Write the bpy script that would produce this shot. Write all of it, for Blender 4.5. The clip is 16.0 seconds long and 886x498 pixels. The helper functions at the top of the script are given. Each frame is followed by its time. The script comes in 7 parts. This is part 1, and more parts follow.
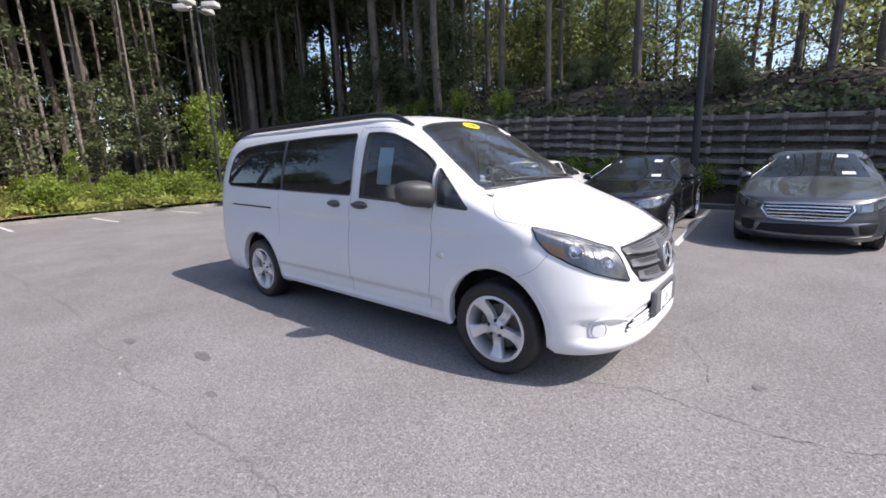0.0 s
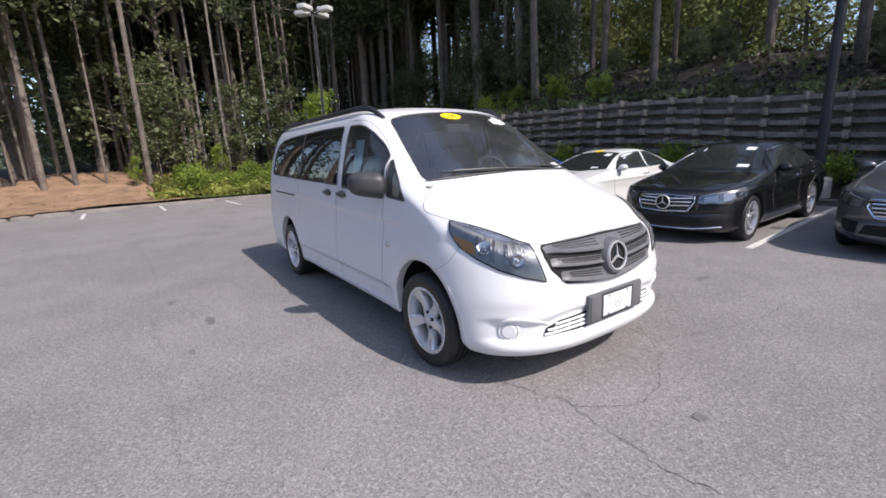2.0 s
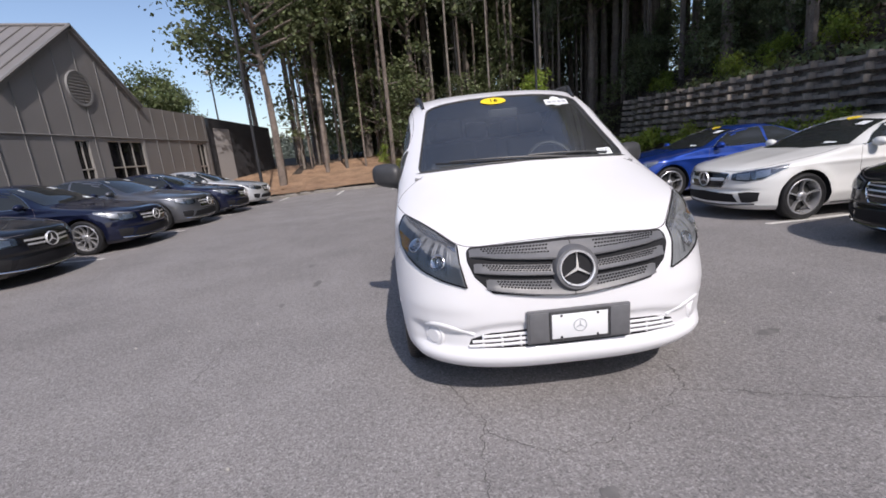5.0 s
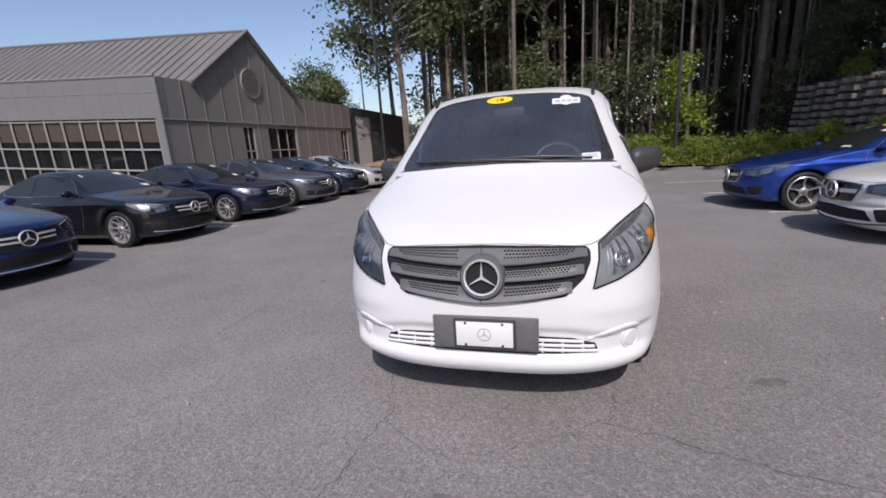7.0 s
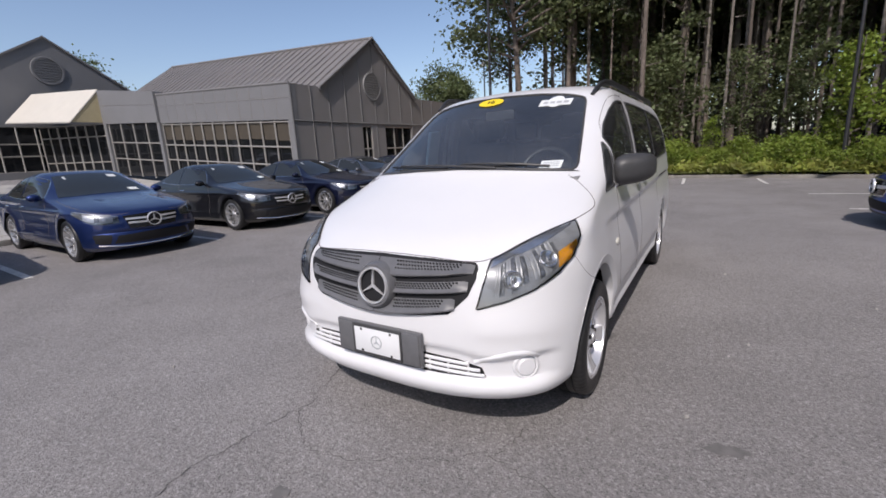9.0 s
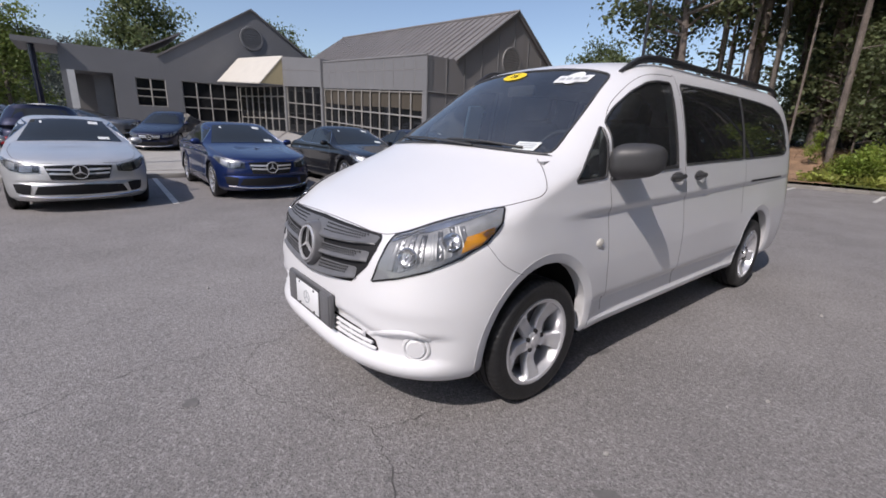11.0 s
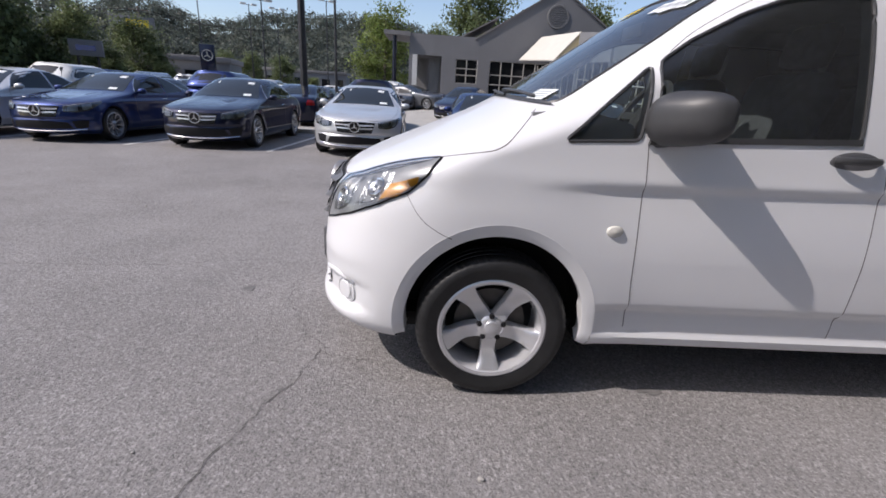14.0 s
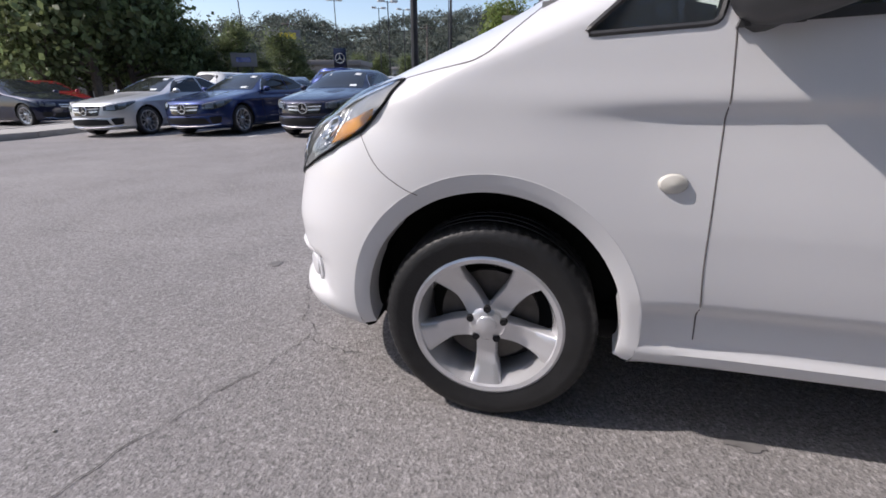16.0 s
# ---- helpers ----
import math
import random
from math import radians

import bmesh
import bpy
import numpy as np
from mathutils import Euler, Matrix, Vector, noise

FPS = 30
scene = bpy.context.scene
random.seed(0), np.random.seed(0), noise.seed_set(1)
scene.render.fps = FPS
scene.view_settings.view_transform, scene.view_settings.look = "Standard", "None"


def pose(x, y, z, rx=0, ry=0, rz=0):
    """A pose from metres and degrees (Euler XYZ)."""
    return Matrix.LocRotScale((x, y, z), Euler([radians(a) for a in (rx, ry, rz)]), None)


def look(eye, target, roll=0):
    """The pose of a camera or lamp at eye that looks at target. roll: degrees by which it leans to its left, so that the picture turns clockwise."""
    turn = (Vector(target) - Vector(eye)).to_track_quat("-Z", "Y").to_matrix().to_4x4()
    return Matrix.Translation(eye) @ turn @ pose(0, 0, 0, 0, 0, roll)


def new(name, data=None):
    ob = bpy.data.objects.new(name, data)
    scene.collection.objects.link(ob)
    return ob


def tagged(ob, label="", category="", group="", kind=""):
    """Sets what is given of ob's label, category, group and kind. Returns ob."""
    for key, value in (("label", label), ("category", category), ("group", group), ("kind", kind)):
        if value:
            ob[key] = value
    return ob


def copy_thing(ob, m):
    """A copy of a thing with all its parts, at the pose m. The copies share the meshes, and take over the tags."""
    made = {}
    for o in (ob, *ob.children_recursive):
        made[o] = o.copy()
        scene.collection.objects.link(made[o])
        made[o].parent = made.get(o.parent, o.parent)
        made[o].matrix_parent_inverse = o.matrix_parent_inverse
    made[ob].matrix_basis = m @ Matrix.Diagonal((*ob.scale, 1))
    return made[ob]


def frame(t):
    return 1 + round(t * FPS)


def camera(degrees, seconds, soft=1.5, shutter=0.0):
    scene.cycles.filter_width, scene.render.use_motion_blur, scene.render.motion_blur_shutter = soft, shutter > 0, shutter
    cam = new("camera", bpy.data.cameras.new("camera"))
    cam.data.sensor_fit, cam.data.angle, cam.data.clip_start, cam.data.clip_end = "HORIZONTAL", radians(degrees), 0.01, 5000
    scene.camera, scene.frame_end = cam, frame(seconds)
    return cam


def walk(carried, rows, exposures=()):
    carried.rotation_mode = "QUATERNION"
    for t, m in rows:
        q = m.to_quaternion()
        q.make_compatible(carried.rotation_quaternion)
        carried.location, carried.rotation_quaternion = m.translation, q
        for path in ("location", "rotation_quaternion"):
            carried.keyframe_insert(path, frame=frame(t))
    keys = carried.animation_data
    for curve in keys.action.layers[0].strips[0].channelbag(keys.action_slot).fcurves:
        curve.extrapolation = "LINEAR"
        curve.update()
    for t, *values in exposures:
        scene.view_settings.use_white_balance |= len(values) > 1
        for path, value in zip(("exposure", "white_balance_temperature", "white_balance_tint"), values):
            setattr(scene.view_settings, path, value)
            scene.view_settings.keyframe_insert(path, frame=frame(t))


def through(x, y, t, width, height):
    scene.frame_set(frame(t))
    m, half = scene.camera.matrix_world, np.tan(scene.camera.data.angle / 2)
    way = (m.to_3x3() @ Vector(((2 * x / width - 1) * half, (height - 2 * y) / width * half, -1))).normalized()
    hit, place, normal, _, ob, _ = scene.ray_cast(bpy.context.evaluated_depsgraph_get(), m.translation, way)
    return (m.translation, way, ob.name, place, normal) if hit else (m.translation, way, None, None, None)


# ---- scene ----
cam = camera(91.41, 16.0, soft=1.7)
PATH = [
    (0, (1.583, -3.316, 1.525), (0.319, -1.821, 1.113), -2.11),
    (0.5, (1.820, -3.106, 1.490), (0.478, -1.688, 1.056), -2.53),
    (1, (2.076, -2.907, 1.498), (0.648, -1.581, 1.045), -3.07),
    (1.5, (2.260, -2.655, 1.489), (0.739, -1.436, 1.042), -2.97),
    (2, (2.455, -2.419, 1.494), (0.841, -1.321, 1.055), -2.62),
    (2.5, (2.612, -2.173, 1.489), (0.914, -1.214, 1.048), -2.94),
    (3, (2.741, -1.907, 1.474), (0.962, -1.112, 1.024), -3.46),
    (3.5, (2.864, -1.638, 1.490), (1.014, -1.041, 1.020), -4.48),
    (4, (2.914, -1.350, 1.484), (1.015, -0.932, 1.016), -5.21),
    (6.5, (2.990, 0.112, 1.442), (1.082, -0.267, 0.978), -3.82),
    (7, (2.944, 0.395, 1.460), (1.069, -0.126, 0.999), -3.73),
    (7.5, (2.846, 0.669, 1.430), (1.007, 0.020, 0.989), -3.82),
    (8, (2.739, 0.957, 1.446), (0.952, 0.175, 1.004), -4.08),
    (8.5, (2.608, 1.211, 1.433), (0.882, 0.295, 1.006), -3.77),
    (9, (2.453, 1.451, 1.440), (0.804, 0.406, 1.004), -3.07),
    (11.5, (1.527, 2.333, 1.378), (0.434, 0.752, 0.826), 2.79),
    (12, (1.325, 2.426, 1.358), (0.377, 0.762, 0.780), 3.17),
    (12.5, (1.107, 2.501, 1.316), (0.328, 0.752, 0.737), 3.36),
    (13, (0.846, 2.568, 1.311), (0.276, 0.746, 0.715), 2.88),
    (13.5, (0.582, 2.597, 1.280), (0.230, 0.723, 0.676), 3.48),
    (14, (0.313, 2.607, 1.293), (0.228, 0.721, 0.634), 3.67),
    (14.5, (0.132, 2.503, 1.256), (0.260, 0.632, 0.560), 4.43),
    (15, (-0.018, 2.393, 1.219), (0.291, 0.553, 0.497), 4.21),
    (15.5, (-0.111, 2.252, 1.147), (0.299, 0.439, 0.411), 2.05),
    (16, (-0.157, 2.110, 1.050), (0.295, 0.293, 0.346), -0.16),
]
EXPO = -0.06
walk(cam, [(t, look(eye, target, roll)) for t, eye, target, roll in PATH], [(t, EXPO + stops, 6560, 16) for t, stops in ((0.0, 0.71), (1.5, 0.57), (3.5, 0.33), (5.0, 0.15), (6.5, 0.0), (9.0, -0.03), (12.5, 0.06), (14.0, 0.24), (16.0, 0.36))])

# ---- daylight ----
SUN_TO = Vector((1.15, 0.295, 1.25)).normalized()
world = bpy.data.worlds.new("world")
scene.world = world
world.use_nodes = True
wn = world.node_tree.nodes
sky = wn.new("ShaderNodeTexSky")
sky.sky_type = "NISHITA"
sky.sun_disc = False
sky.sun_elevation = math.asin(SUN_TO.z)
sky.sun_rotation = math.atan2(SUN_TO.x, SUN_TO.y)
sky.air_density, sky.dust_density, sky.ozone_density = 1.0, 1.2, 1.7
wn["Background"].inputs["Strength"].default_value = 0.15
world.node_tree.links.new(sky.outputs[0], wn["Background"].inputs["Color"])
sun_data = bpy.data.lights.new("sun", "SUN")
sun_data.energy, sun_data.angle, sun_data.color = 3.7, radians(0.55), (1.0, 0.955, 0.89)
sun = new("sun", sun_data)
sun.matrix_world = look(SUN_TO * 60, (0, 0, 0))

# ---- materials ----
def mat(name, color, rough=0.6, metal=0.0, coat=0.0, spec=0.5, vary=0.0, scale=8.0, bump=0.0, bscale=40.0,
        fine=0.0, fscale=120.0, spread=0.0, emit=None):
    """A principled surface with blotches (vary at scale), grain (fine at fscale), relief and a spread between pieces."""
    m = bpy.data.materials.new(name)
    m.use_nodes = True
    nt, n = m.node_tree, m.node_tree.nodes
    b = n["Principled BSDF"]
    b.inputs["Base Color"].default_value = (*color, 1)
    b.inputs["Roughness"].default_value = rough
    b.inputs["Metallic"].default_value = metal
    b.inputs["Coat Weight"].default_value = coat
    b.inputs["Coat Roughness"].default_value = 0.04
    b.inputs["Specular IOR Level"].default_value = spec
    co = n.new("ShaderNodeTexCoord")
    last = None

    def noisy(s, amount, detail=4.0):
        t = n.new("ShaderNodeTexNoise")
        t.inputs["Scale"].default_value, t.inputs["Detail"].default_value = s, detail
        nt.links.new(co.outputs["Object"], t.inputs["Vector"])
        r = n.new("ShaderNodeMapRange")
        r.inputs["From Min"].default_value, r.inputs["From Max"].default_value = 0.25, 0.75
        r.inputs["To Min"].default_value, r.inputs["To Max"].default_value = 1 - amount, 1 + amount
        nt.links.new(t.outputs["Fac"], r.inputs["Value"])
        return r.outputs[0]

    factors = []
    if vary:
        factors.append(noisy(scale, vary))
    if fine:
        factors.append(noisy(fscale, fine, 2.0))
    if spread:
        oi = n.new("ShaderNodeObjectInfo")
        r = n.new("ShaderNodeMapRange")
        r.inputs["To Min"].default_value, r.inputs["To Max"].default_value = 1 - spread, 1 + spread
        nt.links.new(oi.outputs["Random"], r.inputs["Value"])
        factors.append(r.outputs[0])
    for f in factors:
        mul = n.new("ShaderNodeVectorMath")
        mul.operation = "SCALE"
        if last is None:
            mul.inputs[0].default_value = color
        else:
            nt.links.new(last, mul.inputs[0])
        nt.links.new(f, mul.inputs["Scale"])
        last = mul.outputs[0]
    if last is not None:
        nt.links.new(last, b.inputs["Base Color"])
    if bump:
        t = n.new("ShaderNodeTexNoise")
        t.inputs["Scale"].default_value, t.inputs["Detail"].default_value = bscale, 3
        nt.links.new(co.outputs["Object"], t.inputs["Vector"])
        bp = n.new("ShaderNodeBump")
        bp.inputs["Strength"].default_value, bp.inputs["Distance"].default_value = bump, 0.01
        nt.links.new(t.outputs["Fac"], bp.inputs["Height"])
        nt.links.new(bp.outputs[0], b.inputs["Normal"])
    if emit:
        b.inputs["Emission Color"].default_value, b.inputs["Emission Strength"].default_value = (*emit[:3], 1), emit[3]
    return m


def glass(name, tint, gloss=1.0, ior=1.52, veil=0.0):
    """Tinted thin glazing: see-through in the tint, mirror-like by Fresnel, under a pale film imitating veiling glare.
    """
    m = bpy.data.materials.new(name)
    m.use_nodes = True
    nt, n = m.node_tree, m.node_tree.nodes
    n.remove(n["Principled BSDF"])
    tr, gl, mix, fr = (n.new("ShaderNode" + k) for k in ("BsdfTransparent", "BsdfGlossy", "MixShader", "Fresnel"))
    tr.inputs["Color"].default_value = (*tint, 1)
    gl.inputs["Roughness"].default_value = 0.015
    gl.inputs["Color"].default_value = (gloss, gloss, gloss, 1)
    fr.inputs["IOR"].default_value = ior
    nt.links.new(fr.outputs[0], mix.inputs[0])
    nt.links.new(tr.outputs[0], mix.inputs[1])
    nt.links.new(gl.outputs[0], mix.inputs[2])
    last = mix.outputs[0]
    # pale diffuse layer mixed in to stand for glare on the pane
    if veil:
        df, film, tex, ran, co = n.new("ShaderNodeBsdfDiffuse"), n.new("ShaderNodeMixShader"), n.new("ShaderNodeTexNoise"), n.new("ShaderNodeMapRange"), n.new("ShaderNodeTexCoord")
        df.inputs["Color"].default_value = (0.72, 0.74, 0.78, 1)
        tex.inputs["Scale"].default_value = 2.5
        ran.inputs["From Min"].default_value, ran.inputs["From Max"].default_value = 0.3, 0.7
        ran.inputs["To Min"].default_value, ran.inputs["To Max"].default_value = veil * 0.7, veil * 1.3
        nt.links.new(co.outputs["Object"], tex.inputs["Vector"])
        nt.links.new(tex.outputs["Fac"], ran.inputs["Value"])
        nt.links.new(ran.outputs[0], film.inputs[0])
        nt.links.new(last, film.inputs[1])
        nt.links.new(df.outputs[0], film.inputs[2])
        last = film.outputs[0]
    nt.links.new(last, n["Material Output"].inputs["Surface"])
    return m


M_WHITE = mat("white_paint", (0.73, 0.73, 0.745), 0.30, coat=0.4, vary=0.015, scale=3)
M_PLASTIC = mat("black_plastic", (0.050, 0.050, 0.052), 0.45, vary=0.1, scale=20, bump=0.08, bscale=300)
M_GREYPL = mat("grey_plastic", (0.125, 0.126, 0.133), 0.42, vary=0.1, scale=20, bump=0.05, bscale=300)
M_LINER = mat("wheel_liner", (0.022, 0.022, 0.022), 0.9, vary=0.2, scale=15)
M_RUBBER = mat("tyre_rubber", (0.020, 0.020, 0.021), 0.45, spec=0.4, vary=0.25, scale=14, bump=0.15, bscale=80)
M_ALLOY = mat("silver_alloy", (0.72, 0.72, 0.74), 0.25, 0.6, vary=0.05, scale=12)
M_CARALLOY = mat("grey_alloy", (0.60, 0.60, 0.61), 0.25, 0.7, vary=0.08, scale=12)
M_DISC = mat("brake_disc", (0.10, 0.095, 0.09), 0.45, 0.8, vary=0.15, scale=30)
M_CHROME = mat("chrome", (0.78, 0.78, 0.79), 0.07, 1.0)
M_SEAM = mat("panel_gap", (0.13, 0.115, 0.115), 0.8)
M_CABIN = mat("cabin_trim", (0.23, 0.23, 0.235), 0.85, vary=0.15, scale=10)
M_SEAT = mat("seat_fabric", (0.085, 0.085, 0.09), 0.9, vary=0.2, scale=25, bump=0.2, bscale=150)
M_GLASS = glass("windscreen_glass", (0.74, 0.79, 0.79), ior=2.3, veil=0.036)
M_DOORGLASS = glass("door_glass", (0.72, 0.79, 0.78), veil=0.03)
M_PRIVACY = glass("privacy_glass", (0.07, 0.073, 0.077), veil=0.02)
M_LENS = glass("lamp_lens", (0.93, 0.94, 0.95))
M_REFLECT = mat("lamp_reflector", (0.56, 0.57, 0.59), 0.16, 0.9, vary=0.2, scale=22)
M_LAMPBOWL = mat("lamp_bowl", (0.22, 0.225, 0.235), 0.30, 0.7, vary=0.5, scale=45, bump=0.6, bscale=38)
M_LAMPGREY = mat("lamp_housing", (0.27, 0.278, 0.29), 0.35, 0.2, vary=0.2, scale=15)
M_AMBER = mat("amber_lens", (0.58, 0.27, 0.02), 0.2, coat=0.5, vary=0.15, scale=60)
M_REDLENS = mat("red_lens", (0.35, 0.01, 0.012), 0.2, coat=0.6)
M_PAPER = mat("paper", (0.72, 0.76, 0.76), 0.7, vary=0.04, scale=12)
M_YELLOW = mat("yellow_sticker", (0.85, 0.62, 0.02), 0.5, vary=0.03)
M_INK = mat("dark_ink", (0.016, 0.016, 0.018), 0.7, spec=0.25)
M_GREYINK = mat("grey_ink", (0.4, 0.42, 0.44), 0.6)
M_PALEINK = mat("pale_decal", (0.72, 0.74, 0.75), 0.5)
M_BLACKPAINT = mat("black_metal", (0.028, 0.028, 0.031), 0.45, vary=0.2, scale=5)



def paint(name, color, metal=0.35):
    return mat(name, color, 0.42, metal, coat=1.0, spec=0.15, vary=0.04, scale=2.0, fine=0.06, fscale=900)


M_CARGLASS = mat("car_window_glass", (0.022, 0.025, 0.026), 0.03, spec=0.5)
M_CARLAMP = mat("car_lamp_housing", (0.19, 0.20, 0.215), 0.2, 0.55, vary=0.4, scale=18, coat=0.6)
M_CARBOWL = mat("car_lamp_bowl", (0.46, 0.47, 0.49), 0.32, 0.85, vary=0.25, scale=30)
M_GLOSSBLACK = mat("gloss_black_trim", (0.012, 0.012, 0.013), 0.25, coat=0.4)
M_BRIGHTBAR = mat("satin_silver_trim", (0.78, 0.78, 0.79), 0.22, 0.55)
PAINTS = {
    "silver": paint("silver_paint", (0.62, 0.63, 0.64), 0.55), "blue": paint("blue_paint", (0.014, 0.030, 0.12), 0.7), "navy": paint("navy_paint", (0.008, 0.011, 0.034), 0.5),
    "black": paint("black_paint", (0.006, 0.006, 0.008), 0.0), "grey": paint("grey_paint", (0.13, 0.135, 0.15), 0.75), "white": paint("pearl_white_paint", (0.72, 0.72, 0.70), 0.05),
    "red": paint("red_paint", (0.30, 0.012, 0.015)), "bright": paint("bright_blue_paint", (0.013, 0.050, 0.28), 0.6), "teal": paint("teal_paint", (0.03, 0.10, 0.13)),
}


def asphalt(name, color, speck=0.28):
    """Worn asphalt: pale and dark stone chips, patches and faint stains."""
    m = bpy.data.materials.new(name)
    m.use_nodes = True
    nt, n = m.node_tree, m.node_tree.nodes
    b = n["Principled BSDF"]
    b.inputs["Roughness"].default_value = 0.88
    b.inputs["Specular IOR Level"].default_value = 0.3
    co = n.new("ShaderNodeTexCoord")

    def tex(kind, scale, detail=3.0):
        t = n.new(kind)
        t.inputs["Scale"].default_value = scale
        if "Detail" in t.inputs:
            t.inputs["Detail"].default_value = detail
        nt.links.new(co.outputs["Object"], t.inputs["Vector"])
        return t

    def ranged(out, a, b_, lo, hi):
        r = n.new("ShaderNodeMapRange")
        for k, v in zip(("From Min", "From Max", "To Min", "To Max"), (a, b_, lo, hi)):
            r.inputs[k].default_value = v
        nt.links.new(out, r.inputs["Value"])
        return r.outputs[0]

    chips = tex("ShaderNodeTexVoronoi", 95)
    flecks = tex("ShaderNodeTexVoronoi", 105, 0.0)
    pale = ranged(flecks.outputs["Color"], 0.66, 0.80, 1.0, 1.38)
    pits = ranged(tex("ShaderNodeTexVoronoi", 120, 0.0).outputs["Color"], 0.22, 0.36, 0.70, 1.0)
    bright = ranged(chips.outputs["Color"], 0.0, 1.0, 1 - speck, 1 + speck)
    grain = ranged(tex("ShaderNodeTexNoise", 38, 5).outputs["Fac"], 0.3, 0.7, 0.88, 1.12)
    patch = ranged(tex("ShaderNodeTexNoise", 1.3, 5).outputs["Fac"], 0.3, 0.7, 0.90, 1.09)
    broad = ranged(tex("ShaderNodeTexNoise", 0.22, 3).outputs["Fac"], 0.3, 0.7, 0.90, 1.10)
    last = None
    for f in (bright, pale, pits, grain, patch, broad):
        s = n.new("ShaderNodeVectorMath")
        s.operation = "SCALE"
        if last is None:
            s.inputs[0].default_value = color
        else:
            nt.links.new(last, s.inputs[0])
        nt.links.new(f, s.inputs["Scale"])
        last = s.outputs[0]
    nt.links.new(last, b.inputs["Base Color"])
    bp = n.new("ShaderNodeBump")
    bp.inputs["Strength"].default_value, bp.inputs["Distance"].default_value = 0.55, 0.006
    nt.links.new(chips.outputs["Distance"], bp.inputs["Height"])
    nt.links.new(bp.outputs[0], b.inputs["Normal"])
    return m


def leafy(name, color, vary=0.45, through=0.35):
    """Leaves that pass light, each a little different, with lit and shaded clumps painted in."""
    m = bpy.data.materials.new(name)
    m.use_nodes = True
    nt, n = m.node_tree, m.node_tree.nodes
    b = n["Principled BSDF"]
    b.inputs["Roughness"].default_value = 0.5
    b.inputs["Specular IOR Level"].default_value = 0.35
    g = n.new("ShaderNodeNewGeometry")
    hsv = n.new("ShaderNodeHueSaturation")
    hsv.inputs["Color"].default_value = (*color, 1)
    for key, lo, hi in (("Hue", 0.485, 0.515), ("Value", 1 - vary * 0.7, 1 + vary * 0.7)):
        r = n.new("ShaderNodeMapRange")
        r.inputs["To Min"].default_value, r.inputs["To Max"].default_value = lo, hi
        nt.links.new(g.outputs["Random Per Island"], r.inputs["Value"])
        nt.links.new(r.outputs[0], hsv.inputs[key])
    # broad noise puts sunlit clumps and shadowed hollows into the leaf colour
    co, clump_shade, ran, mul = n.new("ShaderNodeTexCoord"), n.new("ShaderNodeTexNoise"), n.new("ShaderNodeMapRange"), n.new("ShaderNodeVectorMath")
    clump_shade.inputs["Scale"].default_value, clump_shade.inputs["Detail"].default_value = 0.75, 3.0
    ran.inputs["From Min"].default_value, ran.inputs["From Max"].default_value = 0.35, 0.65
    ran.inputs["To Min"].default_value, ran.inputs["To Max"].default_value = 0.5, 1.55
    mul.operation = "SCALE"
    nt.links.new(co.outputs["Object"], clump_shade.inputs["Vector"])
    nt.links.new(clump_shade.outputs["Fac"], ran.inputs["Value"])
    nt.links.new(hsv.outputs[0], mul.inputs[0])
    nt.links.new(ran.outputs[0], mul.inputs["Scale"])
    nt.links.new(mul.outputs[0], b.inputs["Base Color"])
    tl = n.new("ShaderNodeBsdfTranslucent")
    nt.links.new(mul.outputs[0], tl.inputs["Color"])
    mix = n.new("ShaderNodeMixShader")
    mix.inputs[0].default_value = through
    nt.links.new(b.outputs[0], mix.inputs[1])
    nt.links.new(tl.outputs[0], mix.inputs[2])
    nt.links.new(mix.outputs[0], n["Material Output"].inputs["Surface"])
    return m


M_ASPHALT = asphalt("asphalt", (0.196, 0.186, 0.183))
M_PAINTLINE = mat("line_paint", (0.62, 0.61, 0.58), 0.8, vary=0.22, scale=9, fine=0.2, fscale=70)
M_CONCRETE = mat("concrete", (0.36, 0.345, 0.32), 0.85, vary=0.15, scale=2.5, fine=0.12, fscale=60, bump=0.2, bscale=60)
M_TAR = mat("crack_shadow", (0.086, 0.081, 0.078), 0.95)
M_SEALER = mat("old_joint", (0.196, 0.188, 0.184), 0.9, vary=0.2, scale=5)
M_KERB = mat("kerb_concrete", (0.215, 0.20, 0.18), 0.9, vary=0.3, scale=2.0, fine=0.2, fscale=50, bump=0.3, bscale=50, spread=0.2)
M_STAIN = mat("oil_stain", (0.148, 0.141, 0.138), 0.8, vary=0.3, scale=14)
M_STRAW = mat("pine_straw", (0.29, 0.185, 0.115), 0.95, vary=0.35, scale=1.2, fine=0.4, fscale=25, bump=0.6, bscale=18)
M_SOIL = mat("forest_soil", (0.046, 0.035, 0.027), 0.95, vary=0.4, scale=1.0, fine=0.4, fscale=20, bump=0.6, bscale=15)
M_TURF = mat("turf", (0.11, 0.13, 0.035), 0.9, vary=0.35, scale=1.0, fine=0.4, fscale=20, bump=0.5, bscale=20)
M_BARK = mat("bark", (0.150, 0.124, 0.106), 0.95, vary=0.35, scale=3, fine=0.3, fscale=22, bump=0.8, bscale=14, spread=0.25)
M_PALEBARK = mat("pale_bark", (0.17, 0.15, 0.13), 0.95, vary=0.35, scale=3, fine=0.3, fscale=22, bump=0.8, bscale=14, spread=0.25)
M_LEAF = leafy("leaf", (0.138, 0.164, 0.077), 0.34, 0.42)
M_LEAF_DARK = leafy("dark_leaf", (0.125, 0.150, 0.078), 0.36, 0.40)
# leaf green lightened to stand for sun shining through from behind
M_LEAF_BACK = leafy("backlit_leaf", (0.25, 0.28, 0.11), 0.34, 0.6)
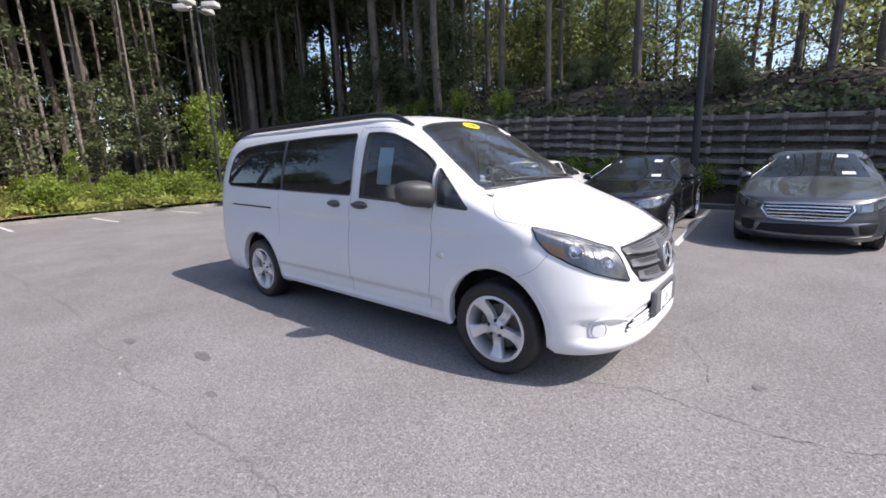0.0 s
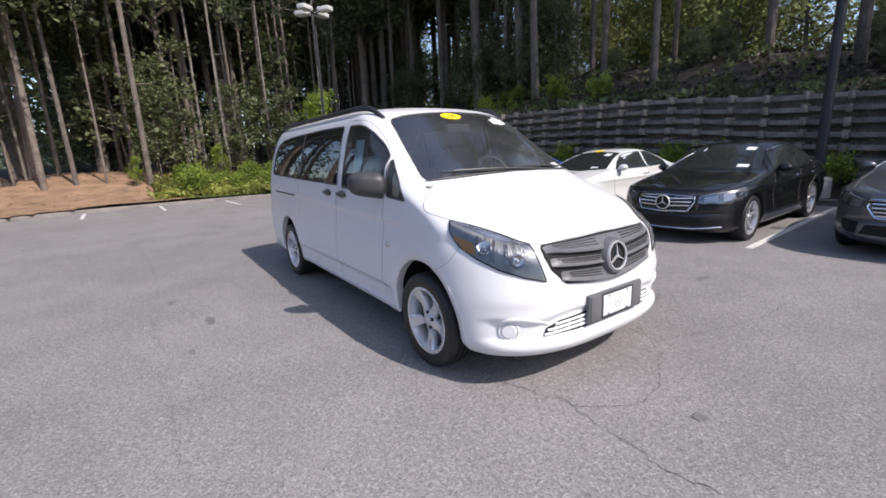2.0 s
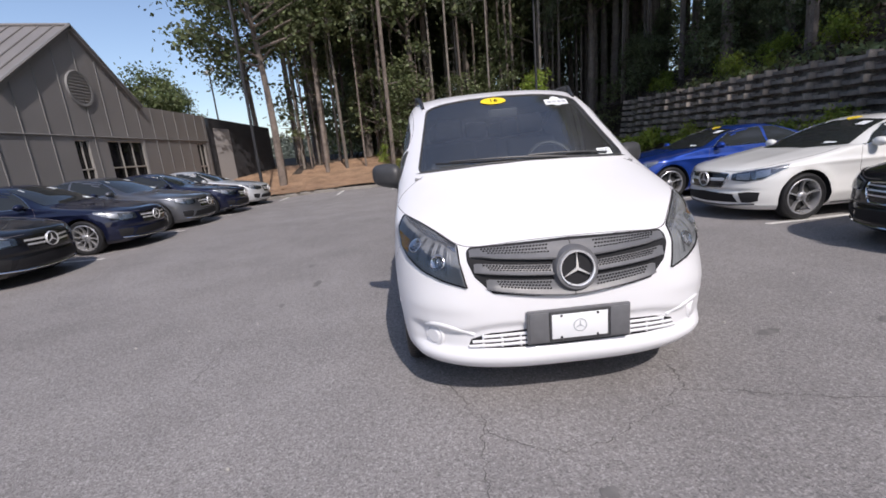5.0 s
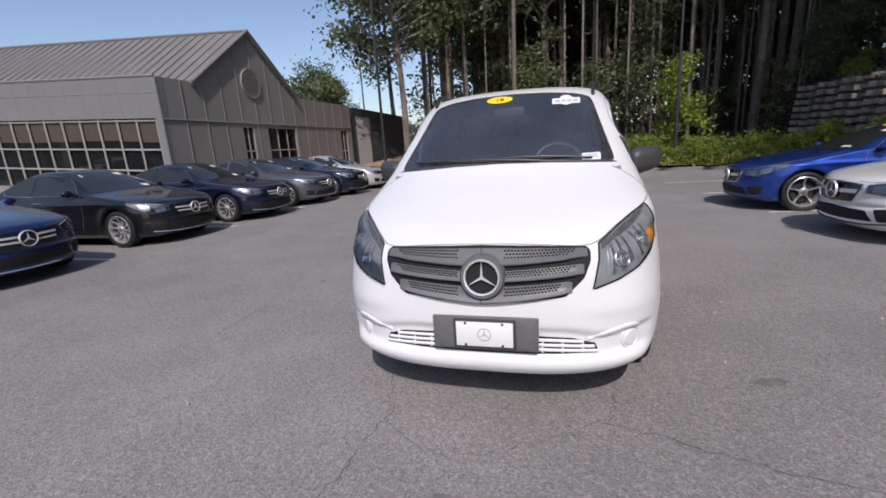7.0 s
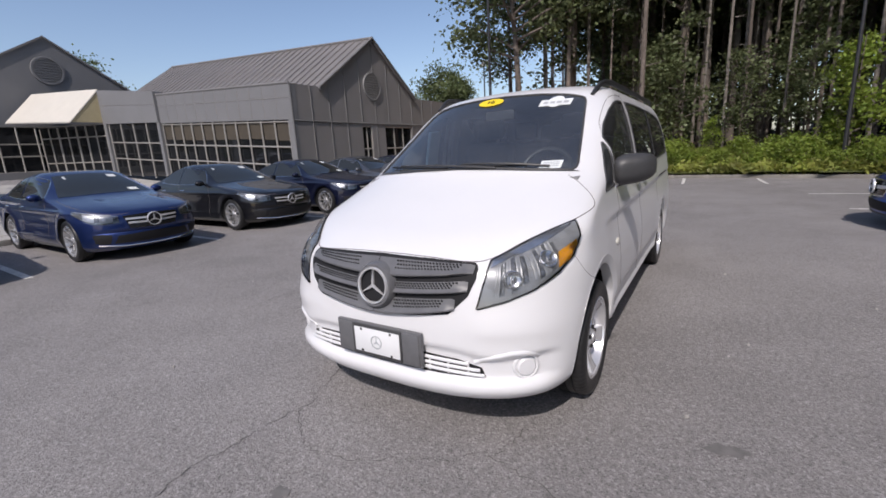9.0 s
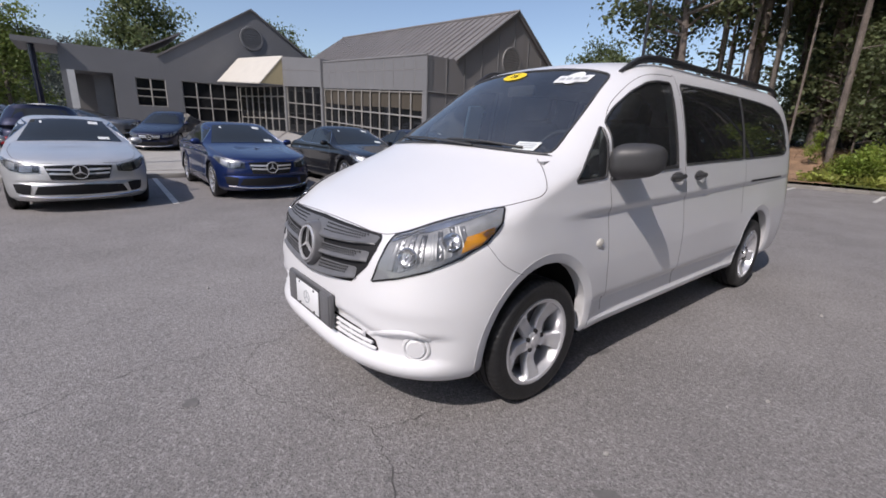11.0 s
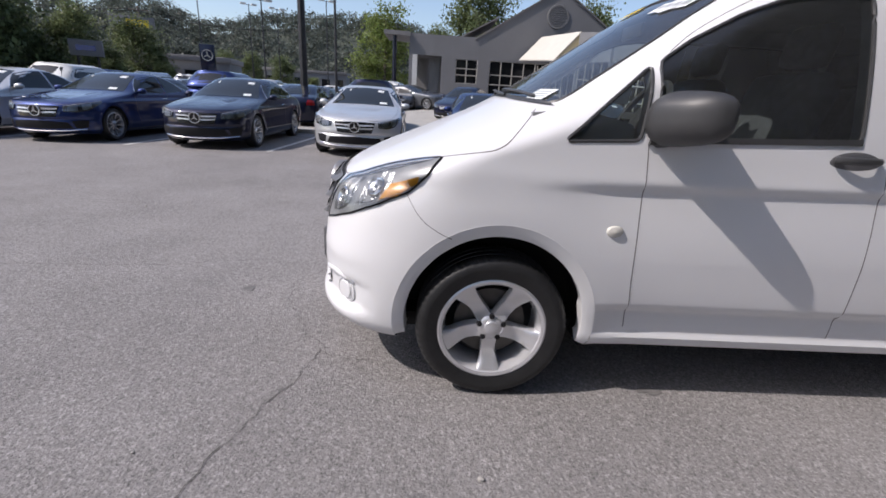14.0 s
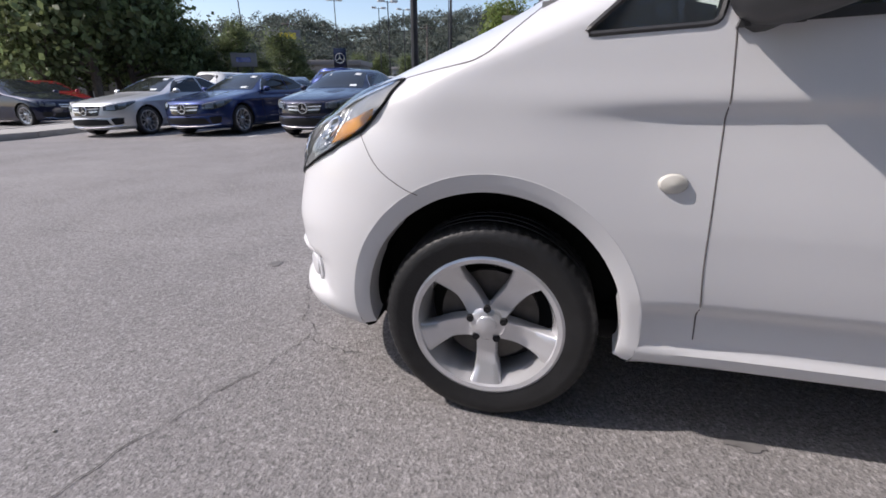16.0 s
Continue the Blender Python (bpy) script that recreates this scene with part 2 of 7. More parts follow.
M_LEAF_YELLOW = leafy("yellow_green_leaf", (0.17, 0.215, 0.06), 0.3, 0.45)
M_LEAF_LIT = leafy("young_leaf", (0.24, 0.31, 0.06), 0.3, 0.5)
# green greyed in the colour itself to imitate distance haze
M_HAZELEAF = leafy("haze_greyed_leaf", (0.105, 0.120, 0.098), 0.3, 0.35)
M_LEAF_SUN = leafy("sunny_leaf", (0.148, 0.180, 0.080), 0.34, 0.45)
M_NEEDLE = leafy("pine_needle", (0.088, 0.110, 0.062), 0.35, 0.40)
M_LITTER = leafy("leaf_litter", (0.075, 0.054, 0.038), 0.45, 0.1)
M_GRASS = leafy("grass_blade", (0.26, 0.28, 0.07), 0.4, 0.45)
M_FILL = mat("crib_earth", (0.17, 0.153, 0.136), 0.95, vary=0.45, scale=2.2, fine=0.4, fscale=18, bump=0.7, bscale=12)
M_TIMBER = mat("crib_timber", (0.225, 0.198, 0.172), 0.9, vary=0.35, scale=4, fine=0.25, fscale=40, bump=0.5, bscale=30, spread=0.25)
M_PANEL = mat("grey_wall_panel", (0.225, 0.214, 0.210), 0.7, vary=0.06, scale=0.8, fine=0.05, fscale=40, spread=0.03)
M_BATTEN = mat("panel_batten", (0.19, 0.186, 0.185), 0.6, vary=0.05, scale=2)
M_PALEPANEL = mat("pale_wall_panel", (0.175, 0.176, 0.182), 0.7, vary=0.05, scale=0.8, fine=0.05, fscale=40, spread=0.03)
M_ROOF = mat("standing_seam_roof", (0.20, 0.188, 0.182), 0.55, 0.15, vary=0.08, scale=1.0)
M_FRAMEALU = mat("window_aluminium", (0.40, 0.38, 0.35), 0.45, 0.4, vary=0.05)
M_BLDGLASS = mat("showroom_glass", (0.012, 0.013, 0.015), 0.03, spec=0.4)
M_BLIND = mat("window_blind", (0.062, 0.051, 0.037), 0.8, vary=0.12, scale=3)
M_AWNING = mat("cream_awning", (0.56, 0.53, 0.47), 0.8, vary=0.04, scale=2)
M_LAMPHEAD = mat("lamp_head", (0.62, 0.62, 0.60), 0.5, vary=0.06, scale=6)
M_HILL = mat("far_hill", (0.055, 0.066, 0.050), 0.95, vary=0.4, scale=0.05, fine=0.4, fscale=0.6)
from mathutils.bvhtree import BVHTree

# ---- building blocks ----
def thing(name, label, category, m=None, group="", kind=""):
    """An empty that holds the parts of one thing."""
    ob = new(name)
    ob.empty_display_size = 0.1
    if m is not None:
        ob.matrix_basis = m
    return tagged(ob, label, category, group, kind)


def part(name, bm, material, parent=None, label="", smooth=35.0):
    """Links a bmesh as one mesh object, smooth but for edges sharper than the given angle."""
    me = bpy.data.meshes.new(name)
    if smooth:
        for f in bm.faces:
            f.smooth = True
        lim = radians(smooth)
        for e in bm.edges:
            if len(e.link_faces) == 2 and e.calc_face_angle(0) > lim:
                e.smooth = False
    bm.to_mesh(me)
    bm.free()
    for m in material if isinstance(material, (list, tuple)) else [material]:
        me.materials.append(m)
    ob = new(name, me)
    if parent is not None:
        ob.parent = parent
    if label:
        ob["label"] = label
    return ob


def join(*bms):
    out = bmesh.new()
    for b in bms:
        me = bpy.data.meshes.new("tmp")
        b.to_mesh(me)
        b.free()
        out.from_mesh(me)
        bpy.data.meshes.remove(me)
    return out


def box(x0, x1, y0, y1, z0, z1, bevel=0.0, seg=2):
    bm = bmesh.new()
    bmesh.ops.create_cube(bm, size=1, matrix=Matrix.Translation(((x0 + x1) / 2, (y0 + y1) / 2, (z0 + z1) / 2)) @ Matrix.Diagonal((x1 - x0, y1 - y0, z1 - z0, 1)))
    if bevel:
        bmesh.ops.bevel(bm, geom=bm.edges[:], offset=bevel, segments=seg, profile=0.5, affect="EDGES")
    return bm


def lathe(profile, n=48, axis="Y"):
    """Turns (radius, along) points about an axis through the origin."""
    bm = bmesh.new()
    rings = []
    for r, s in profile:
        ring = []
        for i in range(n):
            a = 2 * math.pi * i / n
            c, d = r * math.cos(a), r * math.sin(a)
            ring.append(bm.verts.new((c, s, d) if axis == "Y" else (c, d, s) if axis == "Z" else (s, c, d)))
        rings.append(ring)
    for a, b in zip(rings, rings[1:]):
        for i in range(n):
            j = (i + 1) % n
            bm.faces.new((a[i], a[j], b[j], b[i]))
    bmesh.ops.recalc_face_normals(bm, faces=bm.faces[:])
    return bm


def tube(points, radius, sides=8, cap=True, taper=None):
    """A round bar along points."""
    bm = bmesh.new()
    pts = [Vector(p) for p in points]
    rings = []
    up = Vector((0, 0, 1))
    for i, p in enumerate(pts):
        d = (pts[min(i + 1, len(pts) - 1)] - pts[max(i - 1, 0)]).normalized()
        ref = up if abs(d.z) < 0.95 else Vector((1, 0, 0))
        s = d.cross(ref).normalized()
        u = s.cross(d)
        r = radius if taper is None else radius * (1 + (taper - 1) * i / (len(pts) - 1))
        rings.append([bm.verts.new(p + r * (math.cos(a) * s + math.sin(a) * u)) for a in (2 * math.pi * k / sides for k in range(sides))])
    for a, b in zip(rings, rings[1:]):
        for k in range(sides):
            bm.faces.new((a[k], a[(k + 1) % sides], b[(k + 1) % sides], b[k]))
    if cap:
        bm.faces.new(rings[0][::-1])
        bm.faces.new(rings[-1])
    bmesh.ops.recalc_face_normals(bm, faces=bm.faces[:])
    return bm


def prism(outline, lo, hi, axis="Y"):
    """An outline in the two other axes, drawn out along one axis."""
    bm = bmesh.new()
    place = {"X": lambda p, s: (s, p[0], p[1]), "Y": lambda p, s: (p[0], s, p[1]), "Z": lambda p, s: (p[0], p[1], s)}[axis]
    a = [bm.verts.new(place(p, lo)) for p in outline]
    b = [bm.verts.new(place(p, hi)) for p in outline]
    bm.faces.new(a)
    bm.faces.new(b[::-1])
    for i in range(len(a)):
        j = (i + 1) % len(a)
        bm.faces.new((a[i], b[i], b[j], a[j]))
    bmesh.ops.recalc_face_normals(bm, faces=bm.faces[:])
    return bm


def smoothstep(a, b, v):
    t = min(max((v - a) / (b - a), 0), 1)
    return t * t * (3 - 2 * t)


def curve(table, v):
    """Smooth interpolation in rows of (key, value, value...)."""
    keys = [r[0] for r in table]
    if v <= keys[0]:
        return list(table[0][1:])
    if v >= keys[-1]:
        return list(table[-1][1:])
    i = max(k for k in range(len(keys)) if keys[k] <= v)
    i = min(i, len(keys) - 2)
    h = keys[i + 1] - keys[i]
    t = (v - keys[i]) / h
    out = []
    for c in range(1, len(table[0])):
        y0, y1 = table[i][c], table[i + 1][c]
        d = (y1 - y0) / h

        def slope(k):
            if k <= 0 or k >= len(keys) - 1:
                return d
            l = (table[k][c] - table[k - 1][c]) / (keys[k] - keys[k - 1])
            r = (table[k + 1][c] - table[k][c]) / (keys[k + 1] - keys[k])
            return 0.0 if l * r <= 0 else 2 * l * r / (l + r)

        m0, m1 = slope(i), slope(i + 1)
        out.append((2 * t**3 - 3 * t**2 + 1) * y0 + (t**3 - 2 * t**2 + t) * h * m0 + (-2 * t**3 + 3 * t**2) * y1 + (t**3 - t**2) * h * m1)
    return out


def body_shell(table, levels, corner=16, side=28, inset=0.0, warp=None):
    """A closed hull from level slices. Rows of table: z, front x, rear x, half width, front corner length, its power, rear corner length."""
    bm = bmesh.new()
    rings = []
    for z in levels:
        xf, xr, w, lf, n, lr = curve(table, z)
        xf, xr, w = xf - inset, xr + inset, max(w - inset, 0.002)
        lf, lr = min(lf, (xf - xr) * 0.49), min(lr, (xf - xr) * 0.49)
        half = []
        for i in range(corner + 1):
            a = math.pi / 2 * i / corner
            half.append((xf - lf * (1 - math.cos(a) ** (2 / n)), w * math.sin(a) ** (2 / n)))
        x0, x1 = half[-1][0], xr + lr
        half += [(x0 + (x1 - x0) * i / side, w) for i in range(1, side)]
        half += [(xr + lr * (1 - math.cos(math.pi / 2 * (1 - i / 8)) ** (2 / 3)), w * math.sin(math.pi / 2 * (1 - i / 8)) ** (2 / 3)) for i in range(9)]
        ring = half + [(x, -y) for x, y in half[-2:0:-1]]
        pts = [Vector((x, y, z)) for x, y in ring]
        if warp:
            pts = [warp(p) for p in pts]
        rings.append([bm.verts.new(p) for p in pts])
    n = len(rings[0])
    for a, b in zip(rings, rings[1:]):
        for i in range(n):
            bm.faces.new((a[i], a[(i + 1) % n], b[(i + 1) % n], b[i]))
    bm.faces.new(rings[0][::-1])
    bm.faces.new(rings[-1])
    bmesh.ops.remove_doubles(bm, verts=bm.verts[:], dist=1e-5)
    bmesh.ops.recalc_face_normals(bm, faces=bm.faces[:])
    return bm


def carve(bm, cutters, slots=2):
    """Takes the cutters (bmesh, material slot of the cut faces) out of a closed hull."""
    def made(b, slot):
        me = bpy.data.meshes.new("tmp")
        for f in b.faces:
            f.material_index = slot
        b.to_mesh(me)
        b.free()
        for _ in range(slots):
            me.materials.append(None)
        return new("tmp", me)

    ob = made(bm, 0)
    for cutter, slot in cutters:
        cut = made(cutter, slot)
        mod = ob.modifiers.new("cut", "BOOLEAN")
        mod.operation, mod.solver, mod.object, mod.material_mode = "DIFFERENCE", "EXACT", cut, "INDEX"
        bpy.context.view_layer.update()
        done = bpy.data.meshes.new_from_object(ob.evaluated_get(bpy.context.evaluated_depsgraph_get()))
        ob.modifiers.clear()
        ob.data = done
        bpy.data.objects.remove(cut)
    out = bmesh.new()
    out.from_mesh(ob.data)
    bpy.data.objects.remove(ob)
    return out


class Skin:
    """Lays patches and lines on a hull by casting rays onto it."""

    def __init__(self, bm):
        self.tree = BVHTree.FromBMesh(bm)

    def drop(self, p, way, lift=0.0):
        way = Vector(way)
        hit, normal, _, _ = self.tree.ray_cast(Vector(p), way)
        if hit is None:
            hit, normal, _, _ = self.tree.find_nearest(Vector(p) + way * 0.5)
        if normal.dot(way) > 0:
            normal = -normal
        return hit + normal * lift

    def start(self, uv, side):
        """side: +1/-1 the flanks (x, z), 0 the nose (y, z), 2 from above (x, y), 3 the tail (y, z)."""
        if side in (1, -1):
            return (uv[0], 3.0 * side, uv[1]), (0, -side, 0)
        if side == 0:
            return (4.0, uv[0], uv[1]), (-1, 0, 0)
        if side == 3:
            return (-5.0, uv[0], uv[1]), (1, 0, 0)
        return (uv[0], uv[1], 4.0), (0, 0, -1)

    def patch(self, top, bottom, side, lift=0.003, rows=8, cols=24, thick=0.0):
        """A sheet between two lines of (u, v), laid on the hull."""
        bm = bmesh.new()
        a, b = resample(top, cols), resample(bottom, cols)
        grid = []
        for i in range(cols + 1):
            line = []
            for j in range(rows + 1):
                t = j / rows
                uv = (a[i][0] * (1 - t) + b[i][0] * t, a[i][1] * (1 - t) + b[i][1] * t)
                line.append(bm.verts.new(self.drop(*self.start(uv, side), lift)))
            grid.append(line)
        for i in range(cols):
            for j in range(rows):
                try:
                    bm.faces.new((grid[i][j], grid[i + 1][j], grid[i + 1][j + 1], grid[i][j + 1]))
                except ValueError:
                    pass
        bmesh.ops.remove_doubles(bm, verts=bm.verts[:], dist=1e-4)
        bmesh.ops.recalc_face_normals(bm, faces=bm.faces[:])
        want = -Vector(self.start((0, 0), side)[1])
        if sum((f.normal * f.calc_area()).dot(want) for f in bm.faces) < 0:
            bmesh.ops.reverse_faces(bm, faces=bm.faces[:])
        if thick:
            bmesh.ops.solidify(bm, geom=bm.faces[:], thickness=thick)
        return bm

    def near(self, p, lift=0.0):
        hit, normal, _, _ = self.tree.find_nearest(Vector(p))
        return hit + normal * lift

    def patch3(self, top, bottom, lift=0.003, rows=8, cols=24):
        """A sheet between two lines in space, drawn onto the nearest hull."""
        bm = bmesh.new()
        a, b = resample(top, cols), resample(bottom, cols)
        grid = [[bm.verts.new(self.near(Vector(a[i]).lerp(Vector(b[i]), j / rows), lift)) for j in range(rows + 1)] for i in range(cols + 1)]
        for i in range(cols):
            for j in range(rows):
                bm.faces.new((grid[i][j], grid[i + 1][j], grid[i + 1][j + 1], grid[i][j + 1]))
        bmesh.ops.remove_doubles(bm, verts=bm.verts[:], dist=1e-4)
        bmesh.ops.recalc_face_normals(bm, faces=bm.faces[:])
        if bm.faces:
            f = list(bm.faces)[len(bm.faces) // 2]
            c = f.calc_center_median()
            if f.normal.dot(self.tree.find_nearest(c)[1]) < 0:
                bmesh.ops.reverse_faces(bm, faces=bm.faces[:])
        return bm

    def line3(self, pts, radius=0.004, lift=0.0, n=40, sides=6):
        return tube([self.near(p, lift) for p in resample(pts, n)], radius, sides)

    def line(self, pts, side, radius=0.004, lift=0.0, n=40, closed=False, sides=6):
        pts = list(pts) + ([pts[0]] if closed else [])
        way = [self.drop(*self.start(p, side), lift) for p in resample(pts, n)]
        return tube(way, radius, sides)


def resample(pts, n):
    """n + 1 points evenly along a polyline."""
    pts = [tuple(p) for p in pts]
    at = [0.0]
    for p, q in zip(pts, pts[1:]):
        at.append(at[-1] + math.dist(p, q))
    out = []
    for i in range(n + 1):
        s = at[-1] * i / n
        k = min(max(sum(1 for v in at if v <= s) - 1, 0), len(pts) - 2)
        t = (s - at[k]) / max(at[k + 1] - at[k], 1e-9)
        out.append(tuple(a * (1 - t) + b * t for a, b in zip(pts[k], pts[k + 1])))
    return out


def rounded(pts, r=0.03, n=4):
    """A closed outline with rounded corners."""
    out = []
    for i, p in enumerate(pts):
        a, b, c = Vector(pts[i - 1]), Vector(p), Vector(pts[(i + 1) % len(pts)])
        da, dc = (a - b), (c - b)
        k = min(r, da.length * 0.45, dc.length * 0.45)
        s, e = b + da.normalized() * k, b + dc.normalized() * k
        for j in range(n + 1):
            t = j / n
            out.append(tuple(s * (1 - t) ** 2 + b * 2 * t * (1 - t) + e * t * t))
    return out


def spline(pts, n=8):
    """A smooth open line through points."""
    P = [Vector(p) for p in pts]
    out = []
    for i in range(len(P) - 1):
        a, b, c, d = P[max(i - 1, 0)], P[i], P[i + 1], P[min(i + 2, len(P) - 1)]
        for j in range(n):
            t = j / n
            out.append(tuple(0.5 * ((2 * b) + (c - a) * t + (2 * a - 5 * b + 4 * c - d) * t * t + (3 * b - a - 3 * c + d) * t**3)))
    out.append(tuple(P[-1]))
    return out


def ground(x, y):
    """The height of the lot, which falls a little to the west and the road and rises to the showroom."""
    edge = -0.12 * smoothstep(-9, -18, x) - 0.10 * smoothstep(6, 13, x) * smoothstep(-2.6, -6.0, y)
    return edge + 0.03 * smoothstep(-3, -6, y) * smoothstep(7, 4, x) + 1.0 * smoothstep(-14, -30, y) * smoothstep(7, -4, x) + 0.15 * smoothstep(-20, -32, y)

# ---- the white van ----
VAN = [  # z, front x, rear x, half width, front corner length, power, rear corner length
    (0.235, 0.76, -4.10, 0.84, 0.70, 2.9, 0.30),
    (0.255, 0.82, -4.18, 0.885, 0.74, 3.0, 0.30),
    (0.32, 0.855, -4.22, 0.925, 0.77, 3.15, 0.30),
    (0.45, 0.85, -4.24, 0.945, 0.78, 3.2, 0.30),
    (0.60, 0.845, -4.25, 0.952, 0.78, 3.2, 0.28),
    (0.75, 0.83, -4.25, 0.952, 0.78, 3.05, 0.28),
    (0.86, 0.81, -4.25, 0.948, 0.74, 2.8, 0.28),
    (0.92, 0.775, -4.25, 0.943, 0.68, 2.55, 0.28),
    (0.96, 0.715, -4.25, 0.94, 0.58, 2.3, 0.28),
    (1.02, 0.60, -4.25, 0.935, 0.46, 2.3, 0.28),
    (1.08, 0.46, -4.245, 0.925, 0.40, 2.3, 0.28),
    (1.15, 0.30, -4.24, 0.915, 0.42, 2.3, 0.28),
    (1.22, 0.14, -4.235, 0.905, 0.44, 2.3, 0.28),
    (1.29, 0.00, -4.23, 0.895, 0.46, 2.3, 0.28),
    (1.42, -0.20, -4.20, 0.872, 0.46, 2.3, 0.28),
    (1.57, -0.43, -4.16, 0.838, 0.44, 2.3, 0.30),
    (1.70, -0.62, -4.11, 0.80, 0.42, 2.3, 0.32),
    (1.80, -0.78, -4.05, 0.755, 0.42, 2.3, 0.36),
    (1.85, -0.88, -3.99, 0.715, 0.46, 2.3, 0.40),
    (1.89, -1.04, -3.88, 0.65, 0.55, 2.3, 0.45),
    (1.915, -1.24, -3.70, 0.55, 0.65, 2.2, 0.55),
    (1.93, -1.55, -3.40, 0.36, 0.70, 2.1, 0.65),
    (1.936, -1.90, -3.05, 0.12, 0.40, 2.0, 0.40),
]
VAN_LEVELS = sorted(set([0.235, 0.24, 0.247] + [0.255 + 0.0150 * i for i in range(44)] + [0.915 + 0.012 * i for i in range(32)] + [1.30 + 0.025 * i for i in range(21)] + [1.81, 1.83, 1.845, 1.86, 1.875, 1.89, 1.90, 1.91, 1.918, 1.926, 1.931, 1.936]))


def step(v, soft):
    return 1 / (1 + math.exp(max(min(-v / soft, 40), -40)))


def van_warp(p):
    """The creases along the flank, the flares round the wheels, and the bumper's hollow and lip."""
    x, y, z = p
    s = 1 if y > 0 else -1
    if abs(y) > 0.6:
        along = smoothstep(-0.05, -0.5, x) * smoothstep(-4.2, -3.9, x)
        d = z - (0.985 - 0.022 * x)
        dent = 0.020 * step(-d, 0.007) * max(0.0, 1 + min(d, 0) / 0.30)
        y -= s * along * dent
        skirt = smoothstep(-0.4, -0.5, x) * smoothstep(-2.8, -2.72, x)
        y -= s * skirt * (0.030 * step(0.475 - z, 0.006) * (1 - 0.35 * smoothstep(0.47, 0.36, z)) - 0.020 * step(0.345 - z, 0.004) + 0.05 * step(0.272 - z, 0.004))
        for ax in (0.0, -3.2):
            r = math.hypot(x - ax, z - 0.37)
            y += s * 0.010 * math.exp(-((r - 0.44) / 0.15) ** 2)
    if x > 0.3:
        mid = smoothstep(0.90, 0.80, abs(y))
        top = 0.475 + 0.035 * smoothstep(0.62, 0.40, abs(y)) + 0.02 * smoothstep(0.65, 0.85, abs(y))
        hollow = 0.024 * step(top - z, 0.006) * step(z - 0.365, 0.006) * mid * smoothstep(0.3, 0.5, x)
        lip = 0.012 * step(0.35 - z, 0.008) * mid
        k = 1.0 if x > 0.6 else smoothstep(0.3, 0.6, x)
        x += (lip - hollow) * k
        y += s * (lip - hollow) * smoothstep(0.5, 0.85, abs(y))
        belt = 0.010 * step(z - 0.585, 0.012) * step(0.66 - z, 0.03) * smoothstep(0.5, 0.62, abs(y)) * smoothstep(0.93, 0.85, abs(y))
        x += belt
    return Vector((x, y, z))


def wheel_arches(axles, z, r, inner, outer, lean=1.0):
    bms = []
    for ax in axles:
        for s in (1, -1):
            pts = [(ax + r * math.cos(a), z + r * lean * math.sin(a)) for a in (2 * math.pi * i / 48 for i in range(48))]
            bms.append(prism(pts, s * inner, s * outer, "Y"))
    return join(*bms)


